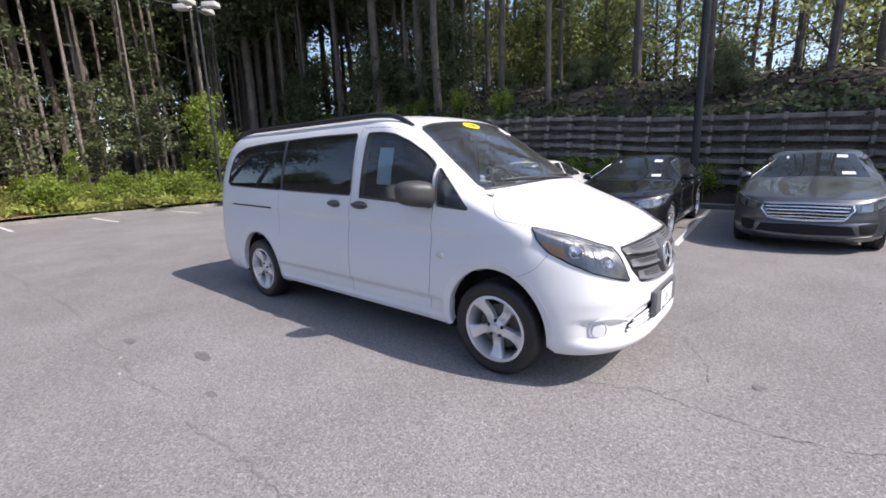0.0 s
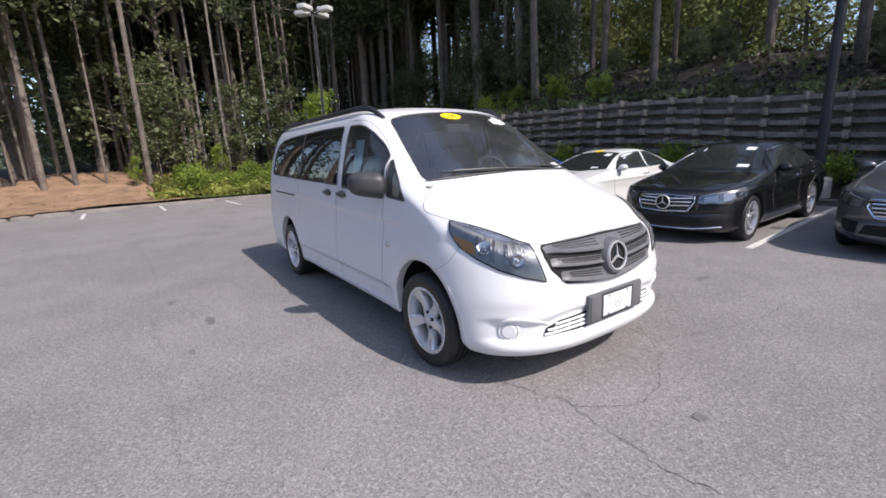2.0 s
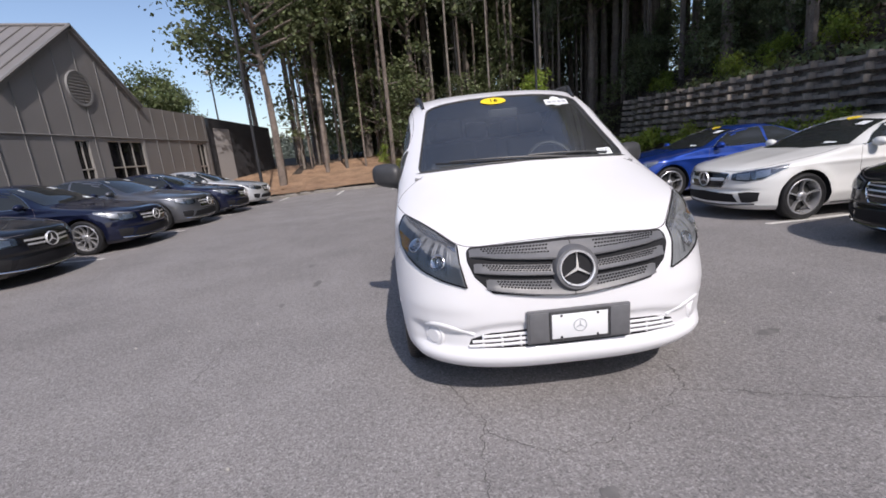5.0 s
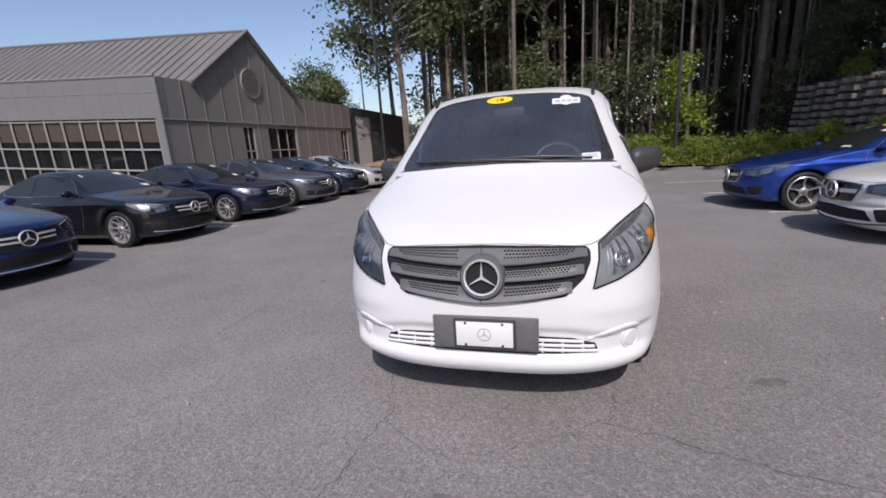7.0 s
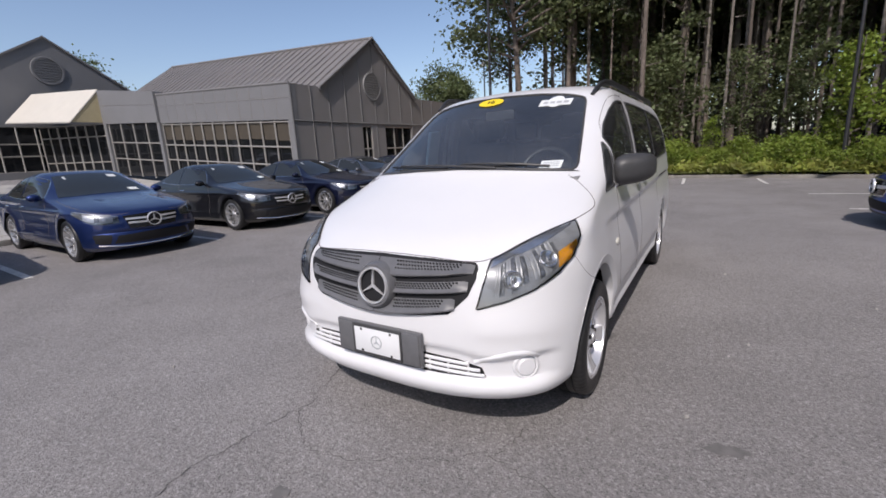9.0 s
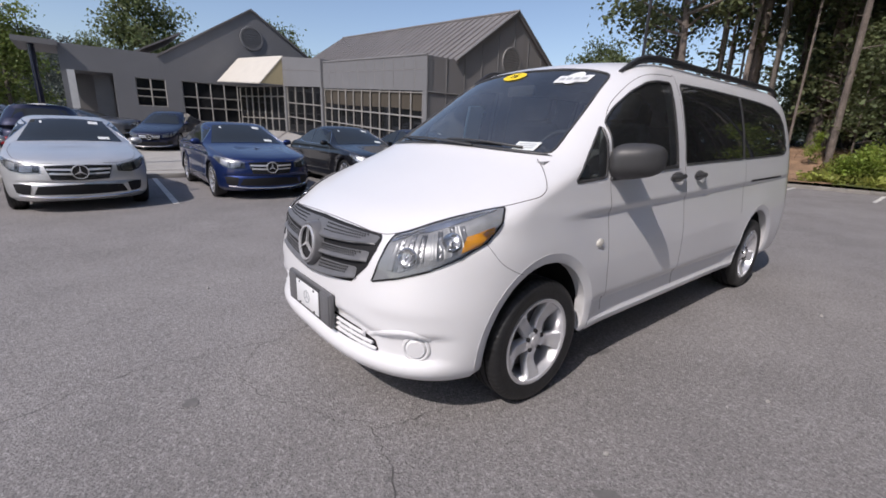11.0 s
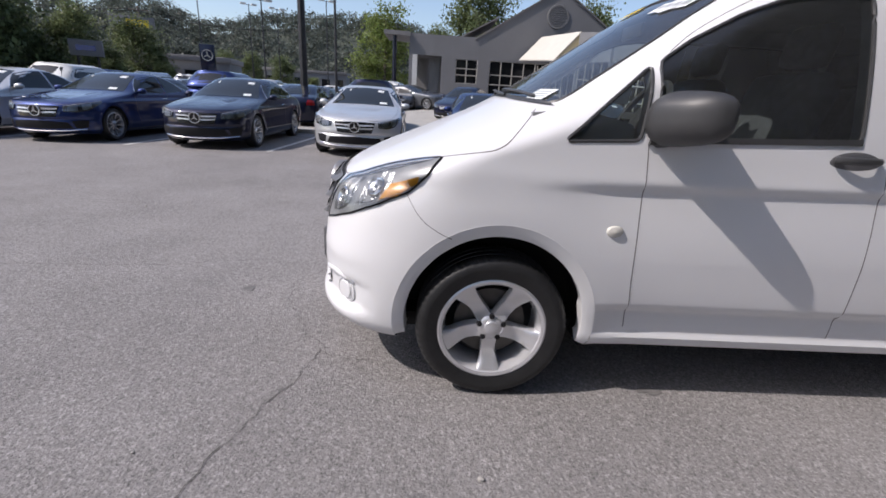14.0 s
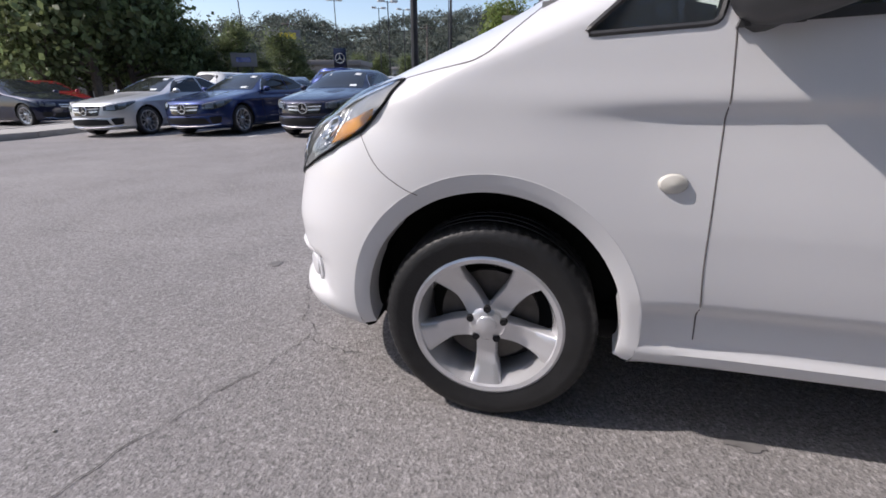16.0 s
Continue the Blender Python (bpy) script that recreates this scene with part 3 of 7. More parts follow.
def wheel(name, parent, place, radius, rim, width, spokes, style, alloy, detail=48):
    """A road wheel whose outer face looks along +y of its own; place puts it under its car."""
    tyre_w = width / 2
    h = radius - rim
    prof = [(rim - 0.005, -tyre_w * 0.86), (rim + 0.2 * h, -tyre_w * 0.97), (rim + 0.5 * h, -tyre_w), (rim + 0.8 * h, -tyre_w * 0.94), (radius - 0.008, -tyre_w * 0.82),
            (radius, -tyre_w * 0.66)]
    for k in (-0.4, 0.0, 0.4):
        g = tyre_w * k
        prof += [(radius, g - 0.006), (radius - 0.008, g - 0.004), (radius - 0.008, g + 0.004), (radius, g + 0.006)]
    prof += [(radius, tyre_w * 0.66), (radius - 0.008, tyre_w * 0.82), (rim + 0.8 * h, tyre_w * 0.94), (rim + 0.55 * h, tyre_w), (rim + 0.5 * h, tyre_w * 0.985), (rim + 0.2 * h, tyre_w * 0.97), (rim - 0.005, tyre_w * 0.86)]
    if style == "wide":
        detail *= 2
    tyre = lathe(prof, detail)
    if style == "wide":
        for v in tyre.verts:
            r = math.hypot(v.co.x, v.co.z)
            if r > radius - 0.0095 and abs(v.co.y) > tyre_w * 0.55 and round(math.atan2(v.co.z, v.co.x) / (2 * math.pi / detail)) % 3 == 0:
                v.co.x *= (r - 0.005) / r
                v.co.z *= (r - 0.005) / r
    root = part("wheel", tyre, M_RUBBER, parent)
    root.matrix_basis = place
    face = tyre_w * 0.9
    part("rim", lathe([(rim - 0.028, -tyre_w * 0.8), (rim - 0.034, face - 0.05), (rim - 0.022, face - 0.02), (rim - 0.018, face), (rim - 0.004, face + 0.004), (rim + 0.004, face), (rim + 0.004, face - 0.02)], detail), alloy, root)
    bms = []
    hub_r = rim * 0.27
    for k in range(spokes):
        a = 2 * math.pi * (k + (0.75 if style == "wide" else 0.25)) / spokes
        if style == "wide":
            outline = [(hub_r * 0.6, -0.036), (rim * 0.5, -0.034), (rim * 0.72, -0.045), (rim - 0.020, -0.06), (rim - 0.020, 0.05), (rim * 0.72, 0.036), (rim * 0.5, 0.034), (hub_r * 0.6, 0.036)]
        else:
            outline = [(hub_r * 0.6, -0.016), (rim * 0.6, -0.011), (rim - 0.020, -0.018), (rim - 0.020, 0.018), (rim * 0.6, 0.011), (hub_r * 0.6, 0.016)]
        half = len(outline) // 2
        lower, upper = outline[:half], outline[half:][::-1]
        b = bmesh.new()
        grid = []
        for i in range(13):
            r = outline[0][0] + (outline[half - 1][0] - outline[0][0]) * i / 12
            z0, z1 = curve(lower, r)[0], curve(upper, r)[0]
            t = r / rim
            y = face - 0.004 - 0.030 * math.sin(math.pi * min(t, 1)) ** 2 - 0.012 * (1 - t)
            mid, wide = (z0 + z1) / 2, (z1 - z0) / 2
            grid.append([b.verts.new((r, y - d, mid + wide * q)) for q, d in ((-1.0, 0.046), (-1.0, 0.008), (-0.86, 0.001), (-0.4, 0.002), (0.0, 0.003), (0.4, 0.002), (0.86, 0.001), (1.0, 0.008), (1.0, 0.046))])
        for p, q in zip(grid, grid[1:]):
            for i in range(8):
                b.faces.new((p[i], p[i + 1], q[i + 1], q[i]))
        bmesh.ops.recalc_face_normals(b, faces=b.faces[:])
        if sum(f.normal.y for f in b.faces) < 0:
            bmesh.ops.reverse_faces(b, faces=b.faces[:])
        bmesh.ops.rotate(b, verts=b.verts[:], cent=(0, 0, 0), matrix=Matrix.Rotation(-a, 3, "Y"))
        bms.append(b)
    bms.append(lathe([(0.001, face - 0.02), (hub_r * 0.75, face - 0.02), (hub_r, face - 0.035), (hub_r, face - 0.07)], 32))
    part("spokes", join(*bms), alloy, root, smooth=50)
    part("hub_cap", lathe([(0.001, face - 0.010), (0.024, face - 0.010), (0.031, face - 0.014), (0.033, face - 0.022)], 24), alloy if style == "wide" else M_GREYPL, root)
    if style == "wide":
        for k in range(5):
            a = 2 * math.pi * (k + 0.25) / 5
            b = lathe([(0.001, face - 0.018), (0.011, face - 0.017), (0.013, face - 0.022), (0.013, face - 0.03)], 10)
            bmesh.ops.translate(b, verts=b.verts[:], vec=(0.056 * math.cos(a), 0, 0.056 * math.sin(a)))
            part("wheel_bolt", b, M_INK, root)
    # parked cars' discs are liner black, standing for the shade between spokes
    part("brake_disc", lathe([(0.001, face - 0.09), (rim * 0.68, face - 0.09), (rim * 0.68, face - 0.11), (0.001, face - 0.11)], 32), M_DISC if style == "wide" else M_LINER, root)
    part("wheel_backing", lathe([(0.001, -tyre_w * 0.5), (rim - 0.02, -tyre_w * 0.5)], 24), M_LINER, root)
    return root


WIN_QUARTER = [(-0.205, 1.165), (-0.50, 1.182), (-0.53, 1.462), (-0.35, 1.298)]
WIN_DOOR_TOP = [(-0.558, 1.475), (-0.68, 1.566), (-0.86, 1.668), (-1.02, 1.730), (-1.16, 1.752), (-1.345, 1.757)]
WIN_DOOR_LOW = [(-0.555, 1.186), (-1.385, 1.222)]
WIN_SLIDE_TOP = [(-1.480, 1.762), (-2.0, 1.768), (-2.615, 1.760)]
WIN_SLIDE_LOW = [(-1.505, 1.232), (-2.0, 1.245), (-2.640, 1.258)]
WIN_REAR_TOP = [(-2.630, 1.760), (-3.15, 1.745), (-3.50, 1.722), (-3.68, 1.672), (-3.78, 1.58)]
WIN_REAR_LOW = [(-2.655, 1.258), (-3.2, 1.272), (-3.60, 1.285), (-3.80, 1.292), (-3.87, 1.33)]
SCREEN_TOP = [(-0.63, 1.775), (-0.50, 1.808), (-0.30, 1.828), (0.0, 1.838), (0.30, 1.828), (0.50, 1.808), (0.63, 1.775)]
SCREEN_LOW = [(-0.752, 1.296), (-0.60, 1.305), (-0.30, 1.322), (0.0, 1.328), (0.30, 1.322), (0.60, 1.305), (0.752, 1.296)]


def outline(top, low):
    return list(top) + list(low)[::-1]


def cabin_hull():
    rows = []
    for z, xf, xr, w, lf, n, lr in VAN:
        if z > 0.68:
            rows.append((z, min(xf - 0.05, -0.06 if z < 1.3 else 9), -4.08 if z < 1.7 else xr + 0.06, w - 0.055, lf, n, lr))
    levels = [0.72 + 0.04 * i for i in range(28)] + [1.83, 1.855]
    return body_shell(rows, levels, corner=10, side=16)


van = thing("van", "white passenger van, black roof rails, tinted rear glass, dealer stickers", "van")
hull = body_shell(VAN, VAN_LEVELS, corner=24, side=72, warp=van_warp)
SKIN = Skin(hull)
side_holes = []
for s in (1, -1):
    for o in (WIN_QUARTER, outline(WIN_DOOR_TOP, WIN_DOOR_LOW), outline(WIN_SLIDE_TOP, WIN_SLIDE_LOW), outline(WIN_REAR_TOP, WIN_REAR_LOW)):
        side_holes.append(prism(rounded(o, 0.025, 3), s * 0.45, s * 1.25, "Y"))
hull = carve(hull, [(wheel_arches((0, -3.2), 0.368, 0.441, 0.58, 1.3, 1.04), 1), (cabin_hull(), 2), (join(*side_holes), 2),
                    (prism(rounded(outline(SCREEN_TOP, SCREEN_LOW), 0.04, 3), -1.05, 0.35, "X"), 2)], 3)
part("body", hull, [M_WHITE, M_LINER, M_CABIN], van, "gloss white painted steel body")

# glazing
for s in (1, -1):
    part("quarter_window", SKIN.patch([(-0.202, 1.165), (-0.35, 1.300), (-0.532, 1.466)], [(-0.202, 1.163), (-0.34, 1.172), (-0.502, 1.179)], s, -0.004, 6, 20), M_DOORGLASS, van)
    part("door_window", SKIN.patch(WIN_DOOR_TOP, WIN_DOOR_LOW, s, -0.006, 12, 24), M_DOORGLASS, van)
    part("sliding_door_window", SKIN.patch(WIN_SLIDE_TOP, WIN_SLIDE_LOW, s, -0.003, 12, 24), M_PRIVACY, van, "black privacy glass")
    part("rear_quarter_window", SKIN.patch(WIN_REAR_TOP, WIN_REAR_LOW, s, -0.003, 12, 24), M_PRIVACY, van, "black privacy glass")
    for name, o in (("quarter_window_seal", WIN_QUARTER), ("door_window_seal", outline(WIN_DOOR_TOP, WIN_DOOR_LOW)), ("window_seal", outline(WIN_SLIDE_TOP, WIN_SLIDE_LOW)), ("window_seal", outline(WIN_REAR_TOP, WIN_REAR_LOW))):
        r = rounded(o, 0.025, 3)
        part(name, SKIN.line(r + r[:1], s, 0.0075, -0.002, 90), M_PLASTIC, van)
    part("window_division", SKIN.patch([(-2.600, 1.764), (-2.642, 1.764)], [(-2.625, 1.256), (-2.667, 1.256)], s, 0.001, 10, 2), M_PLASTIC, van)
    part("door_window_sill", SKIN.patch([(-0.56, 1.198), (-1.385, 1.236)], [(-0.56, 1.176), (-1.385, 1.212)], s, 0.006, 2, 20), M_PLASTIC, van)
part("windscreen", SKIN.patch(SCREEN_TOP, SCREEN_LOW, 0, -0.004, 14, 32), M_GLASS, van)
r = rounded(outline(SCREEN_TOP, SCREEN_LOW), 0.04, 3)
part("windscreen_seal", SKIN.line(r + r[:1], 0, 0.008, -0.002, 140), M_PLASTIC, van)
part("cowl", SKIN.patch([(-0.70, 1.306), (-0.3, 1.328), (0.0, 1.334), (0.3, 1.328), (0.70, 1.306)], [(-0.77, 1.288), (-0.62, 1.296), (-0.3, 1.313), (0.0, 1.319), (0.3, 1.313), (0.62, 1.296), (0.77, 1.288)], 0, 0.004, 3, 40), M_PLASTIC, van, "black plastic wiper cowl")
for y0, y1, z1 in ((0.28, -0.52, 1.345), (0.60, 0.02, 1.345)):
    arm = [SKIN.drop((4, y0 + (y1 - y0) * t, 1.318 + (z1 - 1.318) * t), (-1, 0, 0), 0.012 + 0.014 * math.sin(math.pi * t)) for t in [i / 12 for i in range(13)]]
    w = part("wiper", tube(arm, 0.007, 6), M_PLASTIC, van)
    blade = [SKIN.drop((4, y1 - 0.10 + 0.55 * t, z1 - 0.006 - 0.012 * t), (-1, 0, 0), 0.010) for t in [i / 10 for i in range(11)]]
    part("wiper_blade", tube(blade, 0.006, 5), M_INK, w)

# shut lines and small trim of the flanks
HOOD_EDGE = [(0.742, 0.0, 0.947), (0.735, 0.30, 0.942), (0.715, 0.48, 0.931), (0.665, 0.575, 0.937), (0.53, 0.68, 0.994), (0.40, 0.772, 1.040), (0.25, 0.862, 1.076), (0.10, 0.905, 1.104), (0.04, 0.905, 1.120), (-0.005, 0.888, 1.156), (-0.076, 0.80, 1.228), (-0.118, 0.722, 1.276)]
for s in (1, -1):
    part("bonnet_gap", SKIN.line3(spline([(x, s * y, z) for x, y, z in HOOD_EDGE], 6), 0.0032, -0.0015, 120), M_SEAM, van)
    part("door_gap", SKIN.line(spline([(-0.535, 1.17), (-0.545, 1.03), (-0.550, 0.84), (-0.560, 0.62), (-0.578, 0.47), (-0.585, 0.38)]), s, 0.0022, -0.0008, 60), M_SEAM, van)
    part("door_gap", SKIN.line(spline([(-0.60, 1.515), (-0.70, 1.600), (-0.87, 1.705), (-1.03, 1.772), (-1.20, 1.796), (-1.38, 1.800), (-1.44, 1.77), (-1.49, 1.25), (-1.52, 1.09), (-1.535, 0.80), (-1.54, 0.45), (-1.54, 0.36)]), s, 0.0022, -0.0008, 120), M_SEAM, van)
    part("door_gap", SKIN.line([(-2.70, 1.24), (-2.72, 1.05), (-2.70, 0.80)], s, 0.0016, -0.0006, 30), M_SEAM, van)
    part("bumper_gap", SKIN.line3(spline([(0.393, s * 0.888, 0.920), (0.330, s * 0.922, 0.830), (0.255, s * 0.947, 0.780), (0.205, s * 0.960, 0.760)]), 0.0015, -0.0005, 30), M_SEAM, van)
    part("sliding_door_rail", SKIN.patch([(-2.86, 1.074), (-3.76, 1.084)], [(-2.86, 1.056), (-3.76, 1.066)], s, 0.002, 2, 24), M_INK, van)
    marker = join(*[lathe([(0.001, 0.016), (0.5, 0.014), (0.85, 0.009), (1.0, 0.0)], 20)])
    for v in marker.verts:
        v.co.x, v.co.z = v.co.x * 0.036, v.co.z * 0.026
    if s < 0:
        for v in marker.verts:
            v.co.y *= -1
        bmesh.ops.reverse_faces(marker, faces=marker.faces[:])
    spot = SKIN.drop((-0.455, 3 * s, 0.822), (0, -s, 0))
    bmesh.ops.translate(marker, verts=marker.verts[:], vec=spot)
    part("side_marker", marker, mat("marker_lens", (0.62, 0.60, 0.55), 0.25, coat=0.4) if s > 0 else bpy.data.materials["marker_lens"], van, "pale clear plastic side marker lamp")
    for x in (-1.375, -1.735):
        spot = SKIN.drop((x, 3 * s, 1.145), (0, -s, 0))
        long = 0.105 if x > -1.5 else 0.088
        dish = bmesh.new()
        bmesh.ops.create_uvsphere(dish, u_segments=28, v_segments=14, radius=1)
        bmesh.ops.scale(dish, verts=dish.verts[:], vec=(long, 0.005, 0.044))
        bmesh.ops.translate(dish, verts=dish.verts[:], vec=spot)
        d = part("door_handle", dish, M_GREYPL, van, "dark plastic handle in a recessed dish")
        pts = [spot + Vector((long * 0.88 * t, s * (0.008 + 0.026 * math.cos(t * math.pi / 2) ** 0.6), 0.009)) for t in [-1 + i / 8 for i in range(17)]]
        grip = tube(pts, 0.012, 10)
        for v in grip.verts:
            v.co.z = spot.z + (v.co.z - spot.z) * 1.25
        part("handle_grip", grip, M_PLASTIC, d)

# roof rails
for s in (1, -1):
    way = []
    for i in range(41):
        t = i / 40
        x = -0.93 - 3.05 * t
        base = SKIN.drop((x, s * (0.655 + 0.045 * smoothstep(0, 0.12, t) - 0.02 * smoothstep(0.85, 1, t)), 4), (0, 0, -1))
        up = 0.048 * smoothstep(0, 0.07, t) * smoothstep(1.0, 0.93, t) + 0.006
        way.append(base + Vector((0, 0, up)))
    rail = tube(way, 0.014, 10)
    skirt = tube([p - Vector((0, 0, 0.022)) for p in way], 0.011, 8)
    part("roof_rail", join(rail, skirt), M_BLACKPAINT, van, "black roof rail")

# mirrors
for s in (1, -1):
    bm = bmesh.new()
    bmesh.ops.create_uvsphere(bm, u_segments=36, v_segments=20, radius=1)
    for v in bm.verts:
        x, y, z = v.co
        k = 3.2
        n = (abs(x) ** k + abs(y) ** k + abs(z) ** k) ** (1 / k)
        x, y, z = x / n, y / n, z / n
        back = smoothstep(0.2, -1.0, x)
        v.co = Vector((-0.600 + (0.092 if x > 0 else 0.055) * x - 0.062 * (y + 0.4), s * (1.008 + 0.120 * y * (1 - 0.12 * smoothstep(0.2, 1, x))), 1.275 + 0.096 * z * (1 - 0.20 * smoothstep(0.1, 1.0, x)) * (1 - 0.12 * y) + 0.012 * y))
    bmesh.ops.recalc_face_normals(bm, faces=bm.faces[:])
    mirror = part("door_mirror", bm, M_PLASTIC, van, "black grained plastic door mirror")
    part("mirror_glass", prism(rounded([(s * 0.905, 1.225), (s * 1.105, 1.230), (s * 1.110, 1.345), (s * 0.910, 1.352)], 0.03, 3), -0.700, -0.703, "X"), M_CHROME, mirror)
    part("mirror_arm", join(tube([(-0.565, s * 0.885, 1.185), (-0.585, s * 0.925, 1.195), (-0.62, s * 0.98, 1.215)], 0.032, 10), prism([(-0.53, 1.17), (-0.66, 1.178), (-0.65, 1.215), (-0.55, 1.235)], s * 0.885, s * 0.925, "Y")), M_PLASTIC, mirror)

# grille
grille = part("grille", SKIN.patch([(-0.545, 0.90), (-0.530, 0.924), (-0.30, 0.935), (0.0, 0.941), (0.30, 0.935), (0.530, 0.924), (0.545, 0.90)],
                                   [(-0.545, 0.86), (-0.515, 0.78), (-0.425, 0.690), (-0.22, 0.662), (0.0, 0.645), (0.22, 0.662), (0.425, 0.690), (0.515, 0.78), (0.545, 0.86)], 0, 0.002, 14, 60), M_INK, van, "dark grey perforated plastic grille")
LOUVRE = [(0.0, 0.003), (0.35, 0.006), (0.62, 0.010), (0.76, 0.018), (0.88, 0.023), (0.97, 0.021), (1.0, 0.014), (1.02, -0.004)]  # part of the height, stand-off
for top_in, top_out, low_in, low_out, reach in ((0.926, 0.916, 0.842, 0.878, 0.528), (0.816, 0.850, 0.762, 0.800, 0.512), (0.736, 0.768, 0.650, 0.712, 0.455)):
    for s in (1, -1):
        lb = bmesh.new()
        cols = []
        for c in range(29):
            t = c / 28
            y = 0.002 + (reach - 0.002) * t
            zt = top_in + (top_out - top_in) * t ** 1.3
            zl = low_in + (low_out - low_in) * t ** 1.5
            cut = 1.0 - 0.75 * smoothstep(0.90, 1.0, t)
            cols.append([lb.verts.new(SKIN.drop((4, s * y, zt + (zl - zt) * (0.12 + 0.88 * f if t > 0.99 else f)), (-1, 0, 0), 0.004 + d * cut)) for f, d in LOUVRE])
        for a, b in zip(cols, cols[1:]):
            for k in range(len(LOUVRE) - 1):
                lb.faces.new((a[k], a[k + 1], b[k + 1], b[k]))
        bmesh.ops.recalc_face_normals(lb, faces=lb.faces[:])
        if sum(f.normal.x for f in lb.faces) < 0:
            bmesh.ops.reverse_faces(lb, faces=lb.faces[:])
        louvre = part("grille_louvre", lb, M_GREYPL, grille, smooth=40)
        holes = bmesh.new()
        for row in range(3):
            for i in range(24):
                y = 0.125 + i * 0.0168 + (0.0084 if row % 2 else 0)
                t = (y - 0.002) / (reach - 0.002)
                if t > 0.90 - 0.03 * row:
                    continue
                zt = top_in + (top_out - top_in) * t ** 1.3
                zl = low_in + (low_out - low_in) * t ** 1.5
                z = zt + (zl - zt) * (0.14 + 0.20 * row)
                c = SKIN.drop((4, s * y, z), (-1, 0, 0), 0.0125 + 0.001 * row)
                holes.faces.new([holes.verts.new(c + Vector((0.0, 0.0064 * math.cos(a), 0.0054 * math.sin(a)))) for a in (2 * math.pi * k / 8 for k in range(8))])
        bmesh.ops.recalc_face_normals(holes, faces=holes.faces[:])
        if holes.faces and list(holes.faces)[0].normal.x < 0:
            bmesh.ops.reverse_faces(holes, faces=holes.faces[:])
        part("perforation", holes, M_INK, louvre)
ring_at = Vector((0.862, 0.010, 0.797))
lean = Matrix.Translation(ring_at) @ Matrix.Rotation(radians(-8), 4, "Y")


def star_badge(radius, at, parent, bar=0.11):
    """A ring with a plain three-armed figure."""
    b = lathe([(radius * 0.86, 0.0), (radius * 0.88, 0.012 * radius * 9), (radius * 0.96, 0.014 * radius * 9), (radius, 0.004), (radius, -0.01)], 40, "X")
    arms = []
    for k in range(3):
        a = math.pi / 2 + 2 * math.pi * k / 3
        arm = prism([(radius * 0.9 * math.cos(a), radius * 0.9 * math.sin(a)), (radius * bar * math.cos(a + 1.05), radius * bar * math.sin(a + 1.05)), (0, 0), (radius * bar * math.cos(a - 1.05), radius * bar * math.sin(a - 1.05))], -0.004, radius * 0.08, "X")
        arms.append(arm)
    ob = part("badge", join(b, *arms), M_BRIGHTBAR, parent, "chrome ring badge", smooth=30)
    ob.matrix_basis = at
    return ob


star_badge(0.096, lean, grille, 0.085)
bm = lathe([(0.001, -0.010), (0.094, -0.010), (0.097, 0.003), (0.108, 0.003), (0.117, -0.012), (0.124, -0.05)], 40, "X")
part("badge_base", bm, M_GREYPL, grille)
bm = lathe([(0.001, -0.008), (0.092, -0.008), (0.093, -0.012)], 40, "X")
part("badge_field", bm, M_INK, grille).matrix_basis = lean
grille_base = [o for o in grille.children if o.name.startswith("badge_base")][0]
grille_base.matrix_basis = lean

# headlamps
HL_TOP = [(0.668, 0.585, 0.926), (0.53, 0.685, 0.986), (0.40, 0.776, 1.032), (0.262, 0.862, 1.070)]
HL_LOW = [(0.757, 0.548, 0.716), (0.695, 0.665, 0.751), (0.61, 0.752, 0.790), (0.50, 0.843, 0.858), (0.385, 0.892, 0.926), (0.312, 0.902, 1.003), (0.262, 0.868, 1.066)]


def between(a, b, t0, t1, n=12):
    """The stretch of two edges between parts t0 and t1 of their length."""
    A, B = resample(a, 100), resample(b, 100)
    ks = [round(100 * (t0 + (t1 - t0) * i / n)) for i in range(n + 1)]
    return [Vector(A[k]) for k in ks], [Vector(B[k]) for k in ks]


